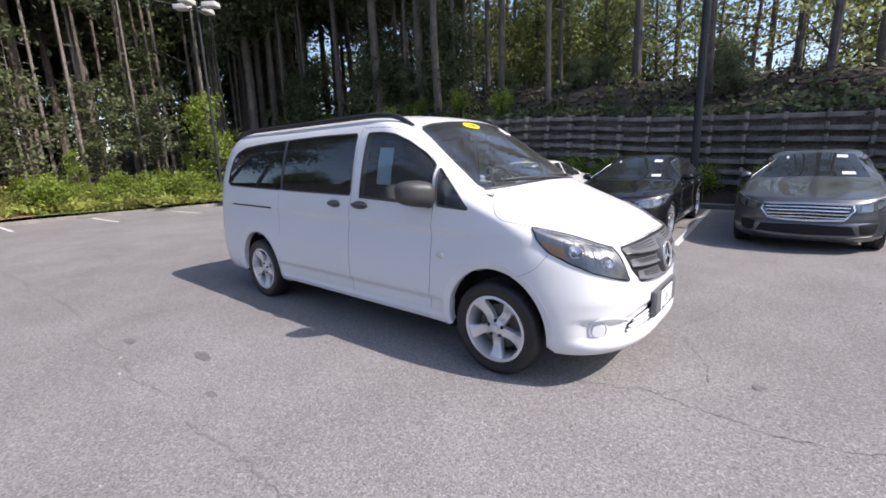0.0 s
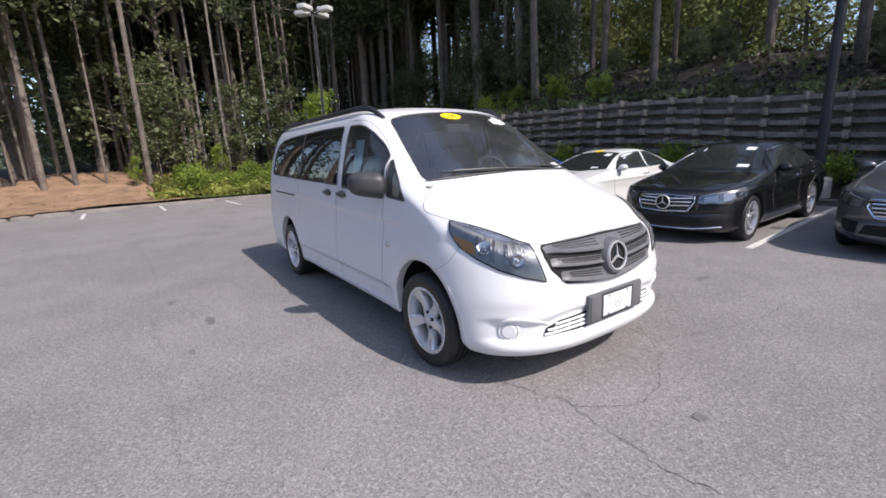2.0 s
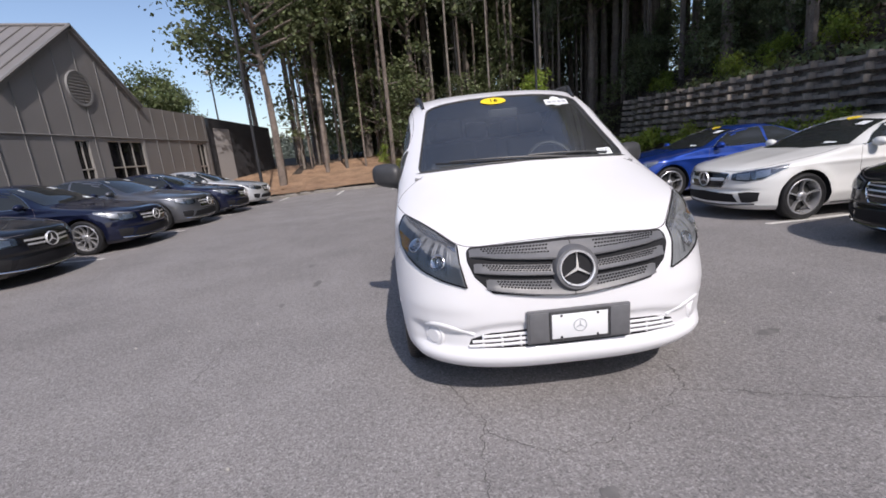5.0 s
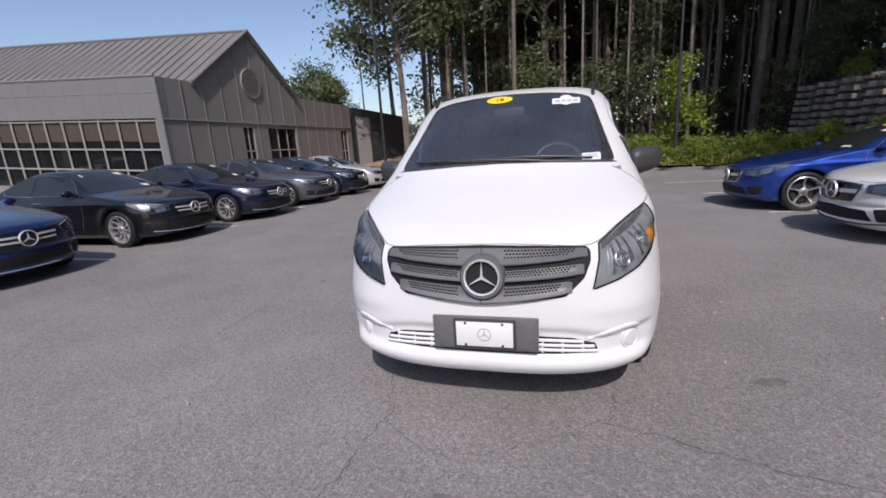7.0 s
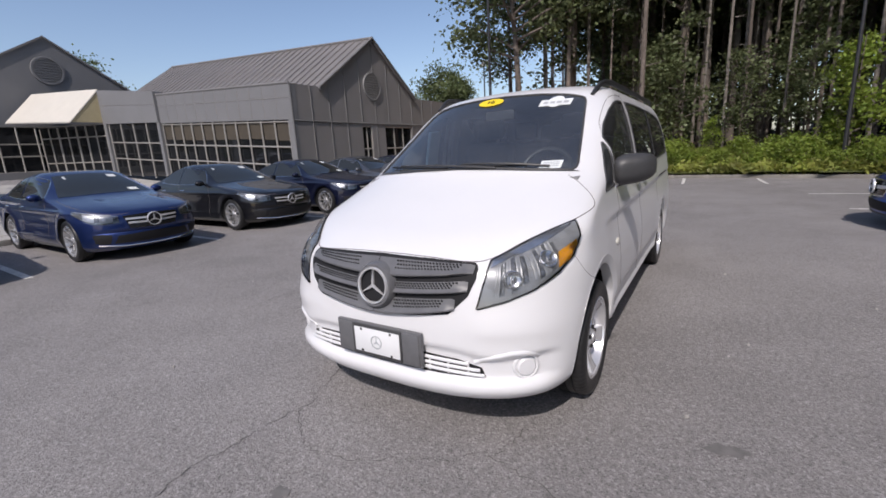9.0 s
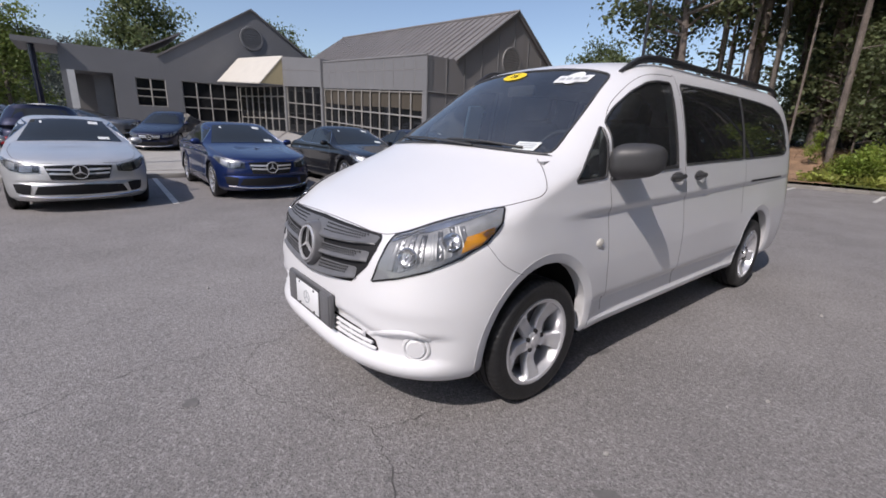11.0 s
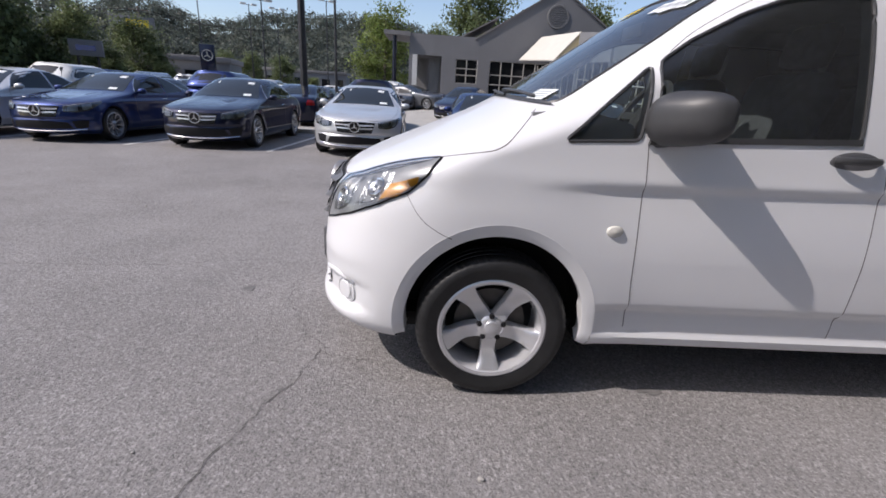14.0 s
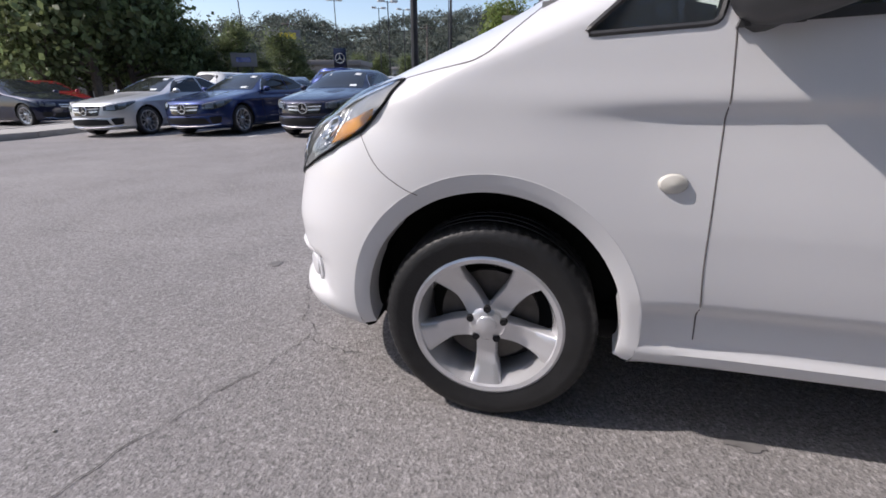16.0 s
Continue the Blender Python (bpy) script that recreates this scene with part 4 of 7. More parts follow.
for s in (1, -1):
    side = lambda L: [(x, s * y, z) for x, y, z in L]
    top, low = side(HL_TOP), side(HL_LOW)
    lamp = part("headlamp", SKIN.patch3(top, low, 0.002, 12, 36), M_LAMPGREY, van, "clear headlamp with amber turn signal")
    edge = [Vector(p) for p in top + low[::-1]]
    part("lamp_edge", SKIN.line3(edge + edge[:1], 0.0045, 0.003, 120), M_INK, lamp)
    a, b = between(top, low, 0.03, 0.92)
    part("chrome_brow", SKIN.patch3([p.lerp(q, 0.05) for p, q in zip(a, b)], [p.lerp(q, 0.24) for p, q in zip(a, b)], 0.005, 4, 24), M_REFLECT, lamp)
    for t0, t1, lo, hi in ((0.09, 0.33, 0.30, 0.86), (0.37, 0.62, 0.30, 0.88)):
        N = 6
        for k in range(N):
            a, b = between(top, low, t0 + (t1 - t0) * k / N, t0 + (t1 - t0) * (k + 1) / N, 4)
            bend = 0.10 * math.sin(math.pi * (k + 0.5) / N)
            upper, lower = [p.lerp(q, lo - bend + 0.06) for p, q in zip(a, b)], [p.lerp(q, hi + bend - 0.08) for p, q in zip(a, b)]
            facet = SKIN.patch3(upper, lower, 0.004, 6, 3)
            for n_, w in enumerate(facet.verts):
                w.co += (w.co - Vector((0, 0, 0.6))).normalized() * 0.0035 * ((n_ // 7 + k) % 2)
            part("reflector_facet", facet, M_LAMPBOWL if k % 2 else M_LAMPGREY, lamp)
        a, b = between(top, low, t0 + (t1 - t0) * 0.3, t0 + (t1 - t0) * 0.8)
        c = SKIN.near(sum((p.lerp(q, (lo + hi) / 2 + 0.06) for p, q in zip(a, b)), Vector()) / len(a))
        n = SKIN.tree.find_nearest(c)[1]
        ww = 0.040
        bowl = lathe([(0.001, 0.0), (0.45 * ww, 0.001), (0.85 * ww, 0.005), (ww, 0.008), (1.12 * ww, 0.005), (1.16 * ww, 0.0)], 24, "Z")
        bowl.transform(Matrix.Translation(c + n * 0.004) @ n.to_track_quat("Z", "Y").to_matrix().to_4x4())
        o = part("lamp_bowl", bowl, M_REFLECT, lamp)
        bulb = bmesh.new()
        bmesh.ops.create_uvsphere(bulb, u_segments=14, v_segments=8, radius=0.008)
        bulb.transform(Matrix.Translation(c + n * 0.008))
        part("bulb", bulb, M_REFLECT, o)
    part("turn_signal", SKIN.patch3(side([(0.462, 0.838, 0.945), (0.345, 0.890, 0.990)]), side([(0.500, 0.840, 0.874), (0.425, 0.875, 0.902), (0.350, 0.899, 0.968)]), 0.007, 6, 14), M_AMBER, lamp, "amber turn signal")
    part("lamp_lens", SKIN.patch3(top, low, 0.014, 12, 36), M_LENS, lamp)

# lower bumper: number plate, air intake, fog lamp blanks
pb = box(0.846, 0.872, -0.265, 0.292, 0.398, 0.585, 0.008)
plate_holder = part("plate_holder", pb, M_GREYPL, van, "dark grey plate holder with a white dealer plate")
for y0, y1 in ((-0.255, -0.15), (0.178, 0.282)):
    part("holder_cheek", box(0.868, 0.880, y0, y1, 0.408, 0.576, 0.006), M_GREYPL, plate_holder)
part("plate_frame", box(0.868, 0.878, -0.148, 0.176, 0.408, 0.576, 0.004), M_PLASTIC, plate_holder)
part("plate", box(0.874, 0.882, -0.136, 0.164, 0.424, 0.560, 0.003), mat("plate_white", (0.78, 0.79, 0.80), 0.4, vary=0.02), plate_holder)
badge = star_badge(0.036, Matrix.Translation((0.8835, 0.014, 0.492)) @ Matrix.Diagonal((0.3, 1, 1, 1)), plate_holder, 0.12)
badge.data.materials[0] = M_GREYINK
for y in (-0.085, 0.110):
    for z in (0.432, 0.552):
        b = lathe([(0.001, 0.004), (0.006, 0.003), (0.0075, 0.0)], 8, "X")
        bmesh.ops.translate(b, verts=b.verts[:], vec=(0.882, y, z))
        part("plate_screw", b, M_INK, plate_holder)
intake = part("air_intake", SKIN.patch([(-0.555, 0.430), (-0.46, 0.462), (-0.25, 0.474), (0.25, 0.474), (0.46, 0.462), (0.570, 0.430)], [(-0.575, 0.382), (-0.30, 0.374), (0.0, 0.372), (0.30, 0.374), (0.590, 0.382)], 0, 0.003, 6, 50), M_INK, van, "slatted lower air intake")
for k, (z, half) in enumerate(((0.456, 0.50), (0.428, 0.555), (0.402, 0.575))):
    pts = [SKIN.drop((4, 0.008 - half + 2 * half * i / 30, z - 0.012 * abs(-1 + 2 * i / 30) ** 3), (-1, 0, 0), 0.010) for i in range(31)]
    part("intake_slat", tube(pts, 0.0088, 8), M_WHITE, intake)
for i in range(11):
    y = -0.50 + 0.1 * i
    pts = [SKIN.drop((4, y + 0.008, z), (-1, 0, 0), 0.008) for z in (0.384, 0.42, 0.458)]
    part("intake_rib", tube(pts, 0.006, 6), M_WHITE, intake)
for s in (1, -1):
    c = SKIN.near((0.655, s * 0.742, 0.428))
    n = SKIN.tree.find_nearest(c)[1]
    cap = lathe([(0.001, 0.016), (0.040, 0.015), (0.046, 0.010), (0.050, 0.002), (0.056, 0.010), (0.064, 0.008), (0.068, -0.004)], 32, "Z")
    cap.transform(Matrix.Translation(c) @ n.to_track_quat("Z", "Y").to_matrix().to_4x4())
    part("fog_lamp_blank", cap, M_WHITE, van)

# sills, underside, wheels, tail lamps
part("underbody", box(-4.0, 0.55, -0.70, 0.70, 0.21, 0.30, 0.03), M_LINER, van)
for s in (1, -1):
    part("tail_lamp", SKIN.patch3([(-4.16, s * 0.90, 1.50), (-4.23, s * 0.80, 1.50)], [(-4.16, s * 0.93, 0.85), (-4.24, s * 0.82, 0.85)], 0.006, 8, 4), M_REDLENS, van, "red tail lamp")
for x in (0, -3.2):
    for s in (1, -1):
        wheel("wheel", van, pose(x, s * 0.828, 0.338, 0, 0, 0 if s > 0 else 180), 0.338, 0.238, 0.225, 5, "wide", M_ALLOY, 96)

# the cabin
part("dashboard", join(box(-0.52, -0.10, -0.78, 0.78, 0.80, 1.20, 0.05, 3), prism([(-0.10, 1.17), (-0.10, 1.26), (-0.30, 1.285), (-0.52, 1.235), (-0.55, 1.12)], -0.78, 0.78, "Y")), M_CABIN, van)
wheel_c = Vector((-0.72, 0.38, 1.26))
sw = lathe([(0.175, -0.012), (0.19, -0.016), (0.205, 0.0), (0.19, 0.016), (0.175, 0.012), (0.175, -0.012)], 36, "X")
sw = join(sw, box(-0.01, 0.01, -0.18, 0.18, -0.02, 0.02, 0.005), box(-0.012, 0.014, -0.05, 0.05, -0.06, 0.05, 0.01))
sw.transform(Matrix.Translation(wheel_c) @ Matrix.Rotation(radians(-28), 4, "Y"))
part("steering_wheel", sw, M_PLASTIC, van)


def van_seat(x, y, back=1.0):
    base = box(x - 0.25, x + 0.25, y - 0.25, y + 0.25, 0.72, 0.90, 0.06, 3)
    rest = box(-0.07, 0.07, -0.24, 0.24, 0.0, 0.64, 0.06, 3)
    rest.transform(Matrix.Translation((x - 0.24, y, 0.88)) @ Matrix.Rotation(radians(-14), 4, "Y"))
    head = box(-0.045, 0.045, -0.13, 0.13, 0.0, 0.19, 0.04, 3)
    head.transform(Matrix.Translation((x - 0.395, y, 1.53)) @ Matrix.Rotation(radians(-10), 4, "Y"))
    seat = part("seat", join(base, rest), M_SEAT, van)
    part("headrest", head, M_SEAT, seat)


for sx, sy in ((-1.05, 0.40), (-1.05, -0.40), (-2.0, 0.42), (-2.0, -0.42), (-2.0, 0.0), (-2.9, 0.42), (-2.9, -0.42)):
    van_seat(sx, sy)
part("cabin_floor", box(-4.0, -0.2, -0.80, 0.80, 0.70, 0.735), M_CABIN, van)
part("inner_mirror", box(-0.78, -0.755, -0.12, 0.12, 1.66, 1.73, 0.01), M_PLASTIC, van)
part("dash_paper", box(-0.40, -0.22, 0.36, 0.60, 1.281, 1.285), M_PAPER, van, "white papers on the dashboard")

# stickers on the glass
def sticker(name, uv, half, side, material, lift, parent, shape="round"):
    bm = bmesh.new()
    n = 36 if shape == "round" else 4
    ring = []
    for k in range(n):
        a = 2 * math.pi * k / n + (math.pi / 4 if n == 4 else 0)
        r = 1.0 if n > 4 else 1.41421
        ring.append(bm.verts.new(SKIN.drop(*SKIN.start((uv[0] + half[0] * r * math.cos(a), uv[1] + half[1] * r * math.sin(a)), side), lift)))
    mid = bm.verts.new(SKIN.drop(*SKIN.start(uv, side), lift))
    for k in range(n):
        bm.faces.new((mid, ring[k], ring[(k + 1) % n]))
    bmesh.ops.recalc_face_normals(bm, faces=bm.faces[:])
    return part(name, bm, material, parent)


def writing(text, size, m, material, parent, name="writing"):
    """Flat letters as a mesh."""
    fc = bpy.data.curves.new("tmp", "FONT")
    fc.body, fc.size, fc.align_x, fc.align_y, fc.extrude = text, size, "CENTER", "CENTER", 0.0006
    tmp = new("tmp", fc)
    bpy.context.view_layer.update()
    me = bpy.data.meshes.new_from_object(tmp.evaluated_get(bpy.context.evaluated_depsgraph_get()))
    bpy.data.objects.remove(tmp)
    me.materials.clear()
    me.materials.append(material)
    ob = new(name, me)
    ob.parent = parent
    ob.matrix_basis = m
    return ob


year = sticker("year_sticker", (-0.075, 1.795), (0.105, 0.030), 0, M_YELLOW, 0.003, van)
year["label"] = "yellow oval year sticker"
c = SKIN.drop((4, -0.075, 1.795), (-1, 0, 0), 0.006)
nrm = SKIN.tree.find_nearest(c)[1]
zax = nrm.normalized()
xax = Vector((0, 0, 1)).cross(zax).normalized()
face_m = Matrix.Translation(c) @ Matrix((xax, zax.cross(xax), zax)).transposed().to_4x4()
writing("16", 0.075, face_m, M_INK, year)
emblem = sticker("dealer_sticker", (0.445, 1.745), (0.105, 0.024), 0, M_PALEINK, 0.003, van, "square")
emblem["label"] = "pale winged dealer decal"
sticker("dealer_crest", (0.445, 1.752), (0.055, 0.042), 0, M_PALEINK, 0.0035, emblem)
for k in range(4):
    sticker("print_bar", (0.38 + 0.045 * k, 1.744), (0.016, 0.008), 0, M_GREYINK, 0.005, emblem, "square")
tagl = sticker("price_label", (0.60, 1.333), (0.060, 0.022), 0, M_PAPER, 0.003, van, "square")
for k in range(3):
    sticker("print_bar", (0.60, 1.343 - 0.010 * k), (0.045, 0.0022), 0, M_GREYINK, 0.005, tagl, "square")
sheet_bm = SKIN.patch([(-1.015, 1.625), (-1.185, 1.635)], [(-1.02, 1.330), (-1.19, 1.335)], -1, -0.02, 6, 4)
part("window_sheet", sheet_bm, mat("window_form", (0.55, 0.70, 0.72), 0.7, vary=0.03), van, "pale blue-green printed price sheet")

# slanted lips of the wheel arches and the brows over the fog lamp blanks
for s in (1, -1):
    for ax in (0.0, -3.2):
        lip = bmesh.new()
        arcs = []
        for i in range(49):
            a = radians(-12 + 204 * i / 48)
            arcs.append([lip.verts.new(SKIN.drop((ax + r * math.cos(a), 3 * s, 0.368 + 1.04 * r * math.sin(a)), (0, -s, 0), d)) for r, d in ((0.393, -0.075), (0.393, -0.015), (0.396, -0.0125), (0.420, -0.006), (0.444, 0.0012), (0.4455, -0.003))])
        for a, b in zip(arcs, arcs[1:]):
            for k in range(5):
                lip.faces.new((a[k], a[k + 1], b[k + 1], b[k]))
        bmesh.ops.recalc_face_normals(lip, faces=lip.faces[:])
        if sum(f.normal.y * s for f in lip.faces) < 0:
            bmesh.ops.reverse_faces(lip, faces=lip.faces[:])
        part("arch_lip", lip, M_WHITE, van)
    way = Vector((-1, -0.45 * s, 0)).normalized()
    brow = [SKIN.drop(Vector((0.7, s * y, z)) - way * 2, way, -0.007) for y, z in resample(spline([(0.50, 0.452), (0.58, 0.482), (0.66, 0.503), (0.74, 0.510), (0.80, 0.497), (0.83, 0.478)], 8), 36)]
    part("fog_brow", tube(brow, 0.015, 10), M_WHITE, van)

# ---- the lot and its edges ----
KERB = spline([(-9.0, -8.9), (-12.5, -8.2), (-15.0, -7.4), (-16.8, -6.2), (-17.8, -4.6), (-18.2, -2.2), (-18.2, 0.2), (-17.9, 2.4), (-17.4, 4.5), (-16.7, 6.6), (-15.3, 8.7), (-12.5, 9.7), (-5.0, 9.7), (4.0, 9.7), (14.0, 9.8)], 6)
xs = [-600, -300, -150, -80, -50, -40] + [-32 + 0.8 * i for i in range(75)] + [30, 33, 37, 42, 50, 62, 80, 110, 180, 350, 700]
ys = [-700, -400, -250, -160, -110, -80, -65, -55, -47, -41, -36, -32] + [-29 + 0.8 * i for i in range(52)] + [14, 18, 25, 40, 80, 200, 600]
bm = bmesh.new()
grid = [[bm.verts.new((x, y, ground(x, y))) for y in ys] for x in xs]
for i in range(len(xs) - 1):
    for j in range(len(ys) - 1):
        f = bm.faces.new((grid[i][j], grid[i + 1][j], grid[i + 1][j + 1], grid[i][j + 1]))
        f.material_index = 1 if abs(xs[i]) > 62 or ys[j] < -112 or ys[j] > 13 else 0
tagged(part("ground", bm, [M_ASPHALT, M_TURF]), "grey worn asphalt car lot with cracks and stains", "ground", kind="structure")


def ribbon(pts, width, lift, jitter=0.0, n=None):
    """A flat strip along ground points."""
    bm = bmesh.new()
    P = [Vector((p[0], p[1], 0)) for p in (resample(pts, n) if n else pts)]
    last = None
    for i, p in enumerate(P):
        d = (P[min(i + 1, len(P) - 1)] - P[max(i - 1, 0)]).normalized()
        s = Vector((-d.y, d.x, 0))
        j = s * random.uniform(-jitter, jitter)
        w = width * (random.uniform(0.35, 1.4) if jitter else 1)
        a, b = p + j + s * w / 2, p + j - s * w / 2
        row = [bm.verts.new((q.x, q.y, ground(q.x, q.y) + lift)) for q in (a, b)]
        if last:
            bm.faces.new((last[0], last[1], row[1], row[0]))
        last = row
    bmesh.ops.recalc_face_normals(bm, faces=bm.faces[:])
    if bm.faces and list(bm.faces)[0].normal.z < 0:
        bmesh.ops.reverse_faces(bm, faces=bm.faces[:])
    return bm


def bay_line(a, b, width=0.10):
    ob = part("parking_line", ribbon([a, b], width, 0.005, n=12), M_PAINTLINE)
    return tagged(ob, "worn white painted parking bay line", "parking line", "parking lines", "structure")


for k in range(7):
    x = 5.7 - 2.83 * k
    y = 4.33 + 0.08 * x
    bay_line((x, y), (x - 0.3, 9.3))
for x in (-16.2, -13.4, -10.6, -7.8, -5.0, -2.17, 0.6, 3.63, 6.5, 9.4):
    bay_line((x, -6.55), (x - 0.15, -11.0))
for y, x0, x1 in ((-6.3, -14.6, -16.4), (-4.15, -15.3, -17.6), (-1.85, -15.8, -18.0), (0.5, -15.0, -17.9), (2.9, -14.9, -17.5)):
    bay_line((x0, y), (x1, y - 0.1))

CRACKS = [[(0.45, -0.75), (0.57, -0.66), (0.69, -0.635), (0.79, -0.60), (0.88, -0.535), (1.09, -0.57), (1.28, -0.585), (1.42, -0.60), (1.55, -0.635), (1.74, -0.59), (1.95, -0.535), (2.1, -0.46), (2.4, -0.41), (2.7, -0.36), (3.2, -0.33), (3.7, -0.27)],
          [(0.55, 0.70), (0.75, 0.67), (0.83, 0.59), (0.96, 0.45), (1.04, 0.27), (1.14, 0.09), (1.19, -0.05), (1.21, -0.20), (1.17, -0.30), (1.10, -0.42), (0.98, -0.53)],
          [(0.83, 0.59), (0.87, 0.80), (0.93, 1.00), (1.02, 1.22), (1.07, 1.41), (1.14, 1.86), (1.12, 2.3)],
          [(-7.8, -2.72), (-6.9, -2.60), (-6.2, -2.66)], [(-5.6, -2.52), (-4.6, -2.46), (-4.0, -2.50)], [(-3.4, -2.56), (-2.7, -2.50), (-2.1, -2.55), (-1.7, -2.50)], [(-1.2, -2.54), (-0.5, -2.49), (0.1, -2.50)]]
rc = random.Random(17)
for line in CRACKS:
    seam = line[0][1] < -1
    wide = 0.010 if seam else 0.0042
    n = int(sum(math.dist(a, b) for a, b in zip(line, line[1:])) / 0.035)
    path = [(x + rc.uniform(-0.011, 0.011), y + rc.uniform(-0.011, 0.011)) for x, y in resample(spline(line, 8), n)]
    tagged(part("crack", ribbon(path, wide, 0.004, wide * 1.2 + 0.010, n=n), M_SEALER if seam else M_TAR), "faint old seam in the asphalt" if seam else "thin dark crack in the asphalt", "crack", "asphalt cracks", "structure")


def blot(x, y, rx, ry, seed):
    """An uneven flat stain."""
    bm = bmesh.new()
    r = random.Random(seed)
    k = [r.uniform(0.6, 1.15) for _ in range(18)]
    ring = [bm.verts.new((x + rx * k[i] * math.cos(i * math.pi / 9), y + ry * k[i] * math.sin(i * math.pi / 9), ground(x, y) + 0.004)) for i in range(18)]
    bm.faces.new(ring)
    return tagged(part("stain", bm, M_STAIN), "dark oil stain on the asphalt", "stain", "stains", "structure")


for i, (x, y, rx, ry) in enumerate(((-2.10, -2.08, 0.13, 0.05), (-1.40, -2.30, 0.07, 0.03), (-0.82, 0.87, 0.06, 0.03), (-3.0, -2.35, 0.10, 0.05), (0.28, 1.59, 0.05, 0.11), (0.29, 2.50, 0.06, 0.13), (1.48, -0.09, 0.04, 0.05))):
    blot(x, y, rx, ry, i)
r = random.Random(5)
for i in range(26):
    x, y = r.uniform(-3, 3.5), r.choice((r.uniform(-3.4, -1.3), r.uniform(1.1, 3.0)))
    s = r.uniform(0.006, 0.014)
    bmp = bmesh.new()
    bmesh.ops.create_icosphere(bmp, subdivisions=1, radius=s)
    for v in bmp.verts:
        v.co = Vector((x, y, ground(x, y) + s * 0.4)) + v.co * r.uniform(0.7, 1.2)
    tagged(part("pebble", bmp, M_CONCRETE), "small pale stone lying on the asphalt", "pebble", "pebbles")


def kerbstone(line, height=0.13, width=0.16, name="kerb"):
    """A concrete kerb with a rounded top edge along a line."""
    root = thing(name, "worn grey concrete kerb edging the asphalt", "kerb", kind="structure")
    P = resample(line, max(4, round(sum(math.dist(a, b) for a, b in zip(line, line[1:])) / 1.5)))
    for a, b in zip(P, P[1:]):
        d = Vector((b[0] - a[0], b[1] - a[1], 0))
        L = d.length
        bmk = box(0.004, L - 0.004, 0, width, -0.06, height, 0.02)
        ang = math.atan2(d.y, d.x)
        bmk.transform(Matrix.Translation((a[0], a[1], 0)) @ Matrix.Rotation(ang, 4, "Z"))
        for v in bmk.verts:
            v.co.z += ground(v.co.x, v.co.y)
        part("kerbstone", bmk, M_KERB, root)
    return root


kerbstone(KERB[::-1])
# strip of concrete behind the sales row, and the kerbed island beside it
for line in ([(5.2, -11.5), (-7.6, -11.4)],):
    s = thing("median", "tan concrete strip behind the parked cars", "median", kind="structure")
    part("median_top", ribbon(line, 1.0, 0.10, n=24), M_CONCRETE, s)
    for o in (-0.5, 0.5):
        P = resample(line, 14)
        for a, b in zip(P, P[1:]):
            L = math.dist(a, b)
            bmk = box(0.004, L - 0.004, -0.06, 0.06, -0.05, 0.12, 0.015)
            bmk.transform(Matrix.Translation((a[0], a[1] + o, 0)) @ Matrix.Rotation(math.atan2(b[1] - a[1], b[0] - a[0]), 4, "Z"))
            for v in bmk.verts:
                v.co.z += ground(v.co.x, v.co.y)
            part("kerbstone", bmk, M_CONCRETE, s)
ISLE = [(11.6, -2.2), (11.8, -4.9), (12.3, -7.2), (13.3, -10.6), (14.5, -13.4)]
isle = thing("island", "tan concrete footway with a raised kerb", "footway", kind="structure")
part("island_top", ribbon([(x + 0.85, y + 0.25) for x, y in ISLE], 1.5, 0.13, n=30), M_CONCRETE, isle)
for o in (0.06, 1.66):
    P = resample([(x + o, y + 0.15 * o) for x, y in ISLE], 9)
    for a, b in zip(P, P[1:]):
        L = math.dist(a, b)
        bmk = box(0.004, L - 0.004, -0.07, 0.07, -0.08, 0.15, 0.02)
        bmk.transform(Matrix.Translation((a[0], a[1], 0)) @ Matrix.Rotation(math.atan2(b[1] - a[1], b[0] - a[0]), 4, "Z"))
        for v in bmk.verts:
            v.co.z += ground(v.co.x, v.co.y)
        part("kerbstone", bmk, M_CONCRETE, isle)


# the banks beyond the kerb
def wall_top(x):
    return curve([(-34, 3.0), (-24, 3.0), (-15, 2.95), (-10.9, 2.90), (-6, 2.80), (-4, 2.68), (-2.4, 2.52), (-0.5, 2.42), (1, 2.35), (3.2, 2.22), (8, 1.95), (14, 1.8)], x)[0]


def bank(x, y):
    """The height of the wooded ground outside the lot."""
    if y > 11.0:
        base = wall_top(x) - 0.06
        crest = curve([(-14, 1.9), (-10, 1.85), (-5, 1.65), (2, 1.6), (3.6, 1.43), (5, 1.2), (9, 0.7), (14, 0.5)], x)[0]
        rise = crest * smoothstep(11.0, 16.0, y) + (1.2 * smoothstep(-8, -16, x) - 1.5 * smoothstep(-9, -3, x)) * smoothstep(17, 30, y)
        return base + rise + 0.15 * noise.noise((x * 0.3, y * 0.3, 0))
    edge = wall_top(x) - 1.95
    k = smoothstep(9.8, 10.9, y)
    far = smoothstep(-19.0, -27.0, x)
    return 0.10 + k * max(edge - 0.1, 0) * smoothstep(-24, -17, x) + far * 1.1 + 0.5 * smoothstep(-26, -45, x) + 0.08 * noise.noise((x * 0.5, y * 0.5, 3))


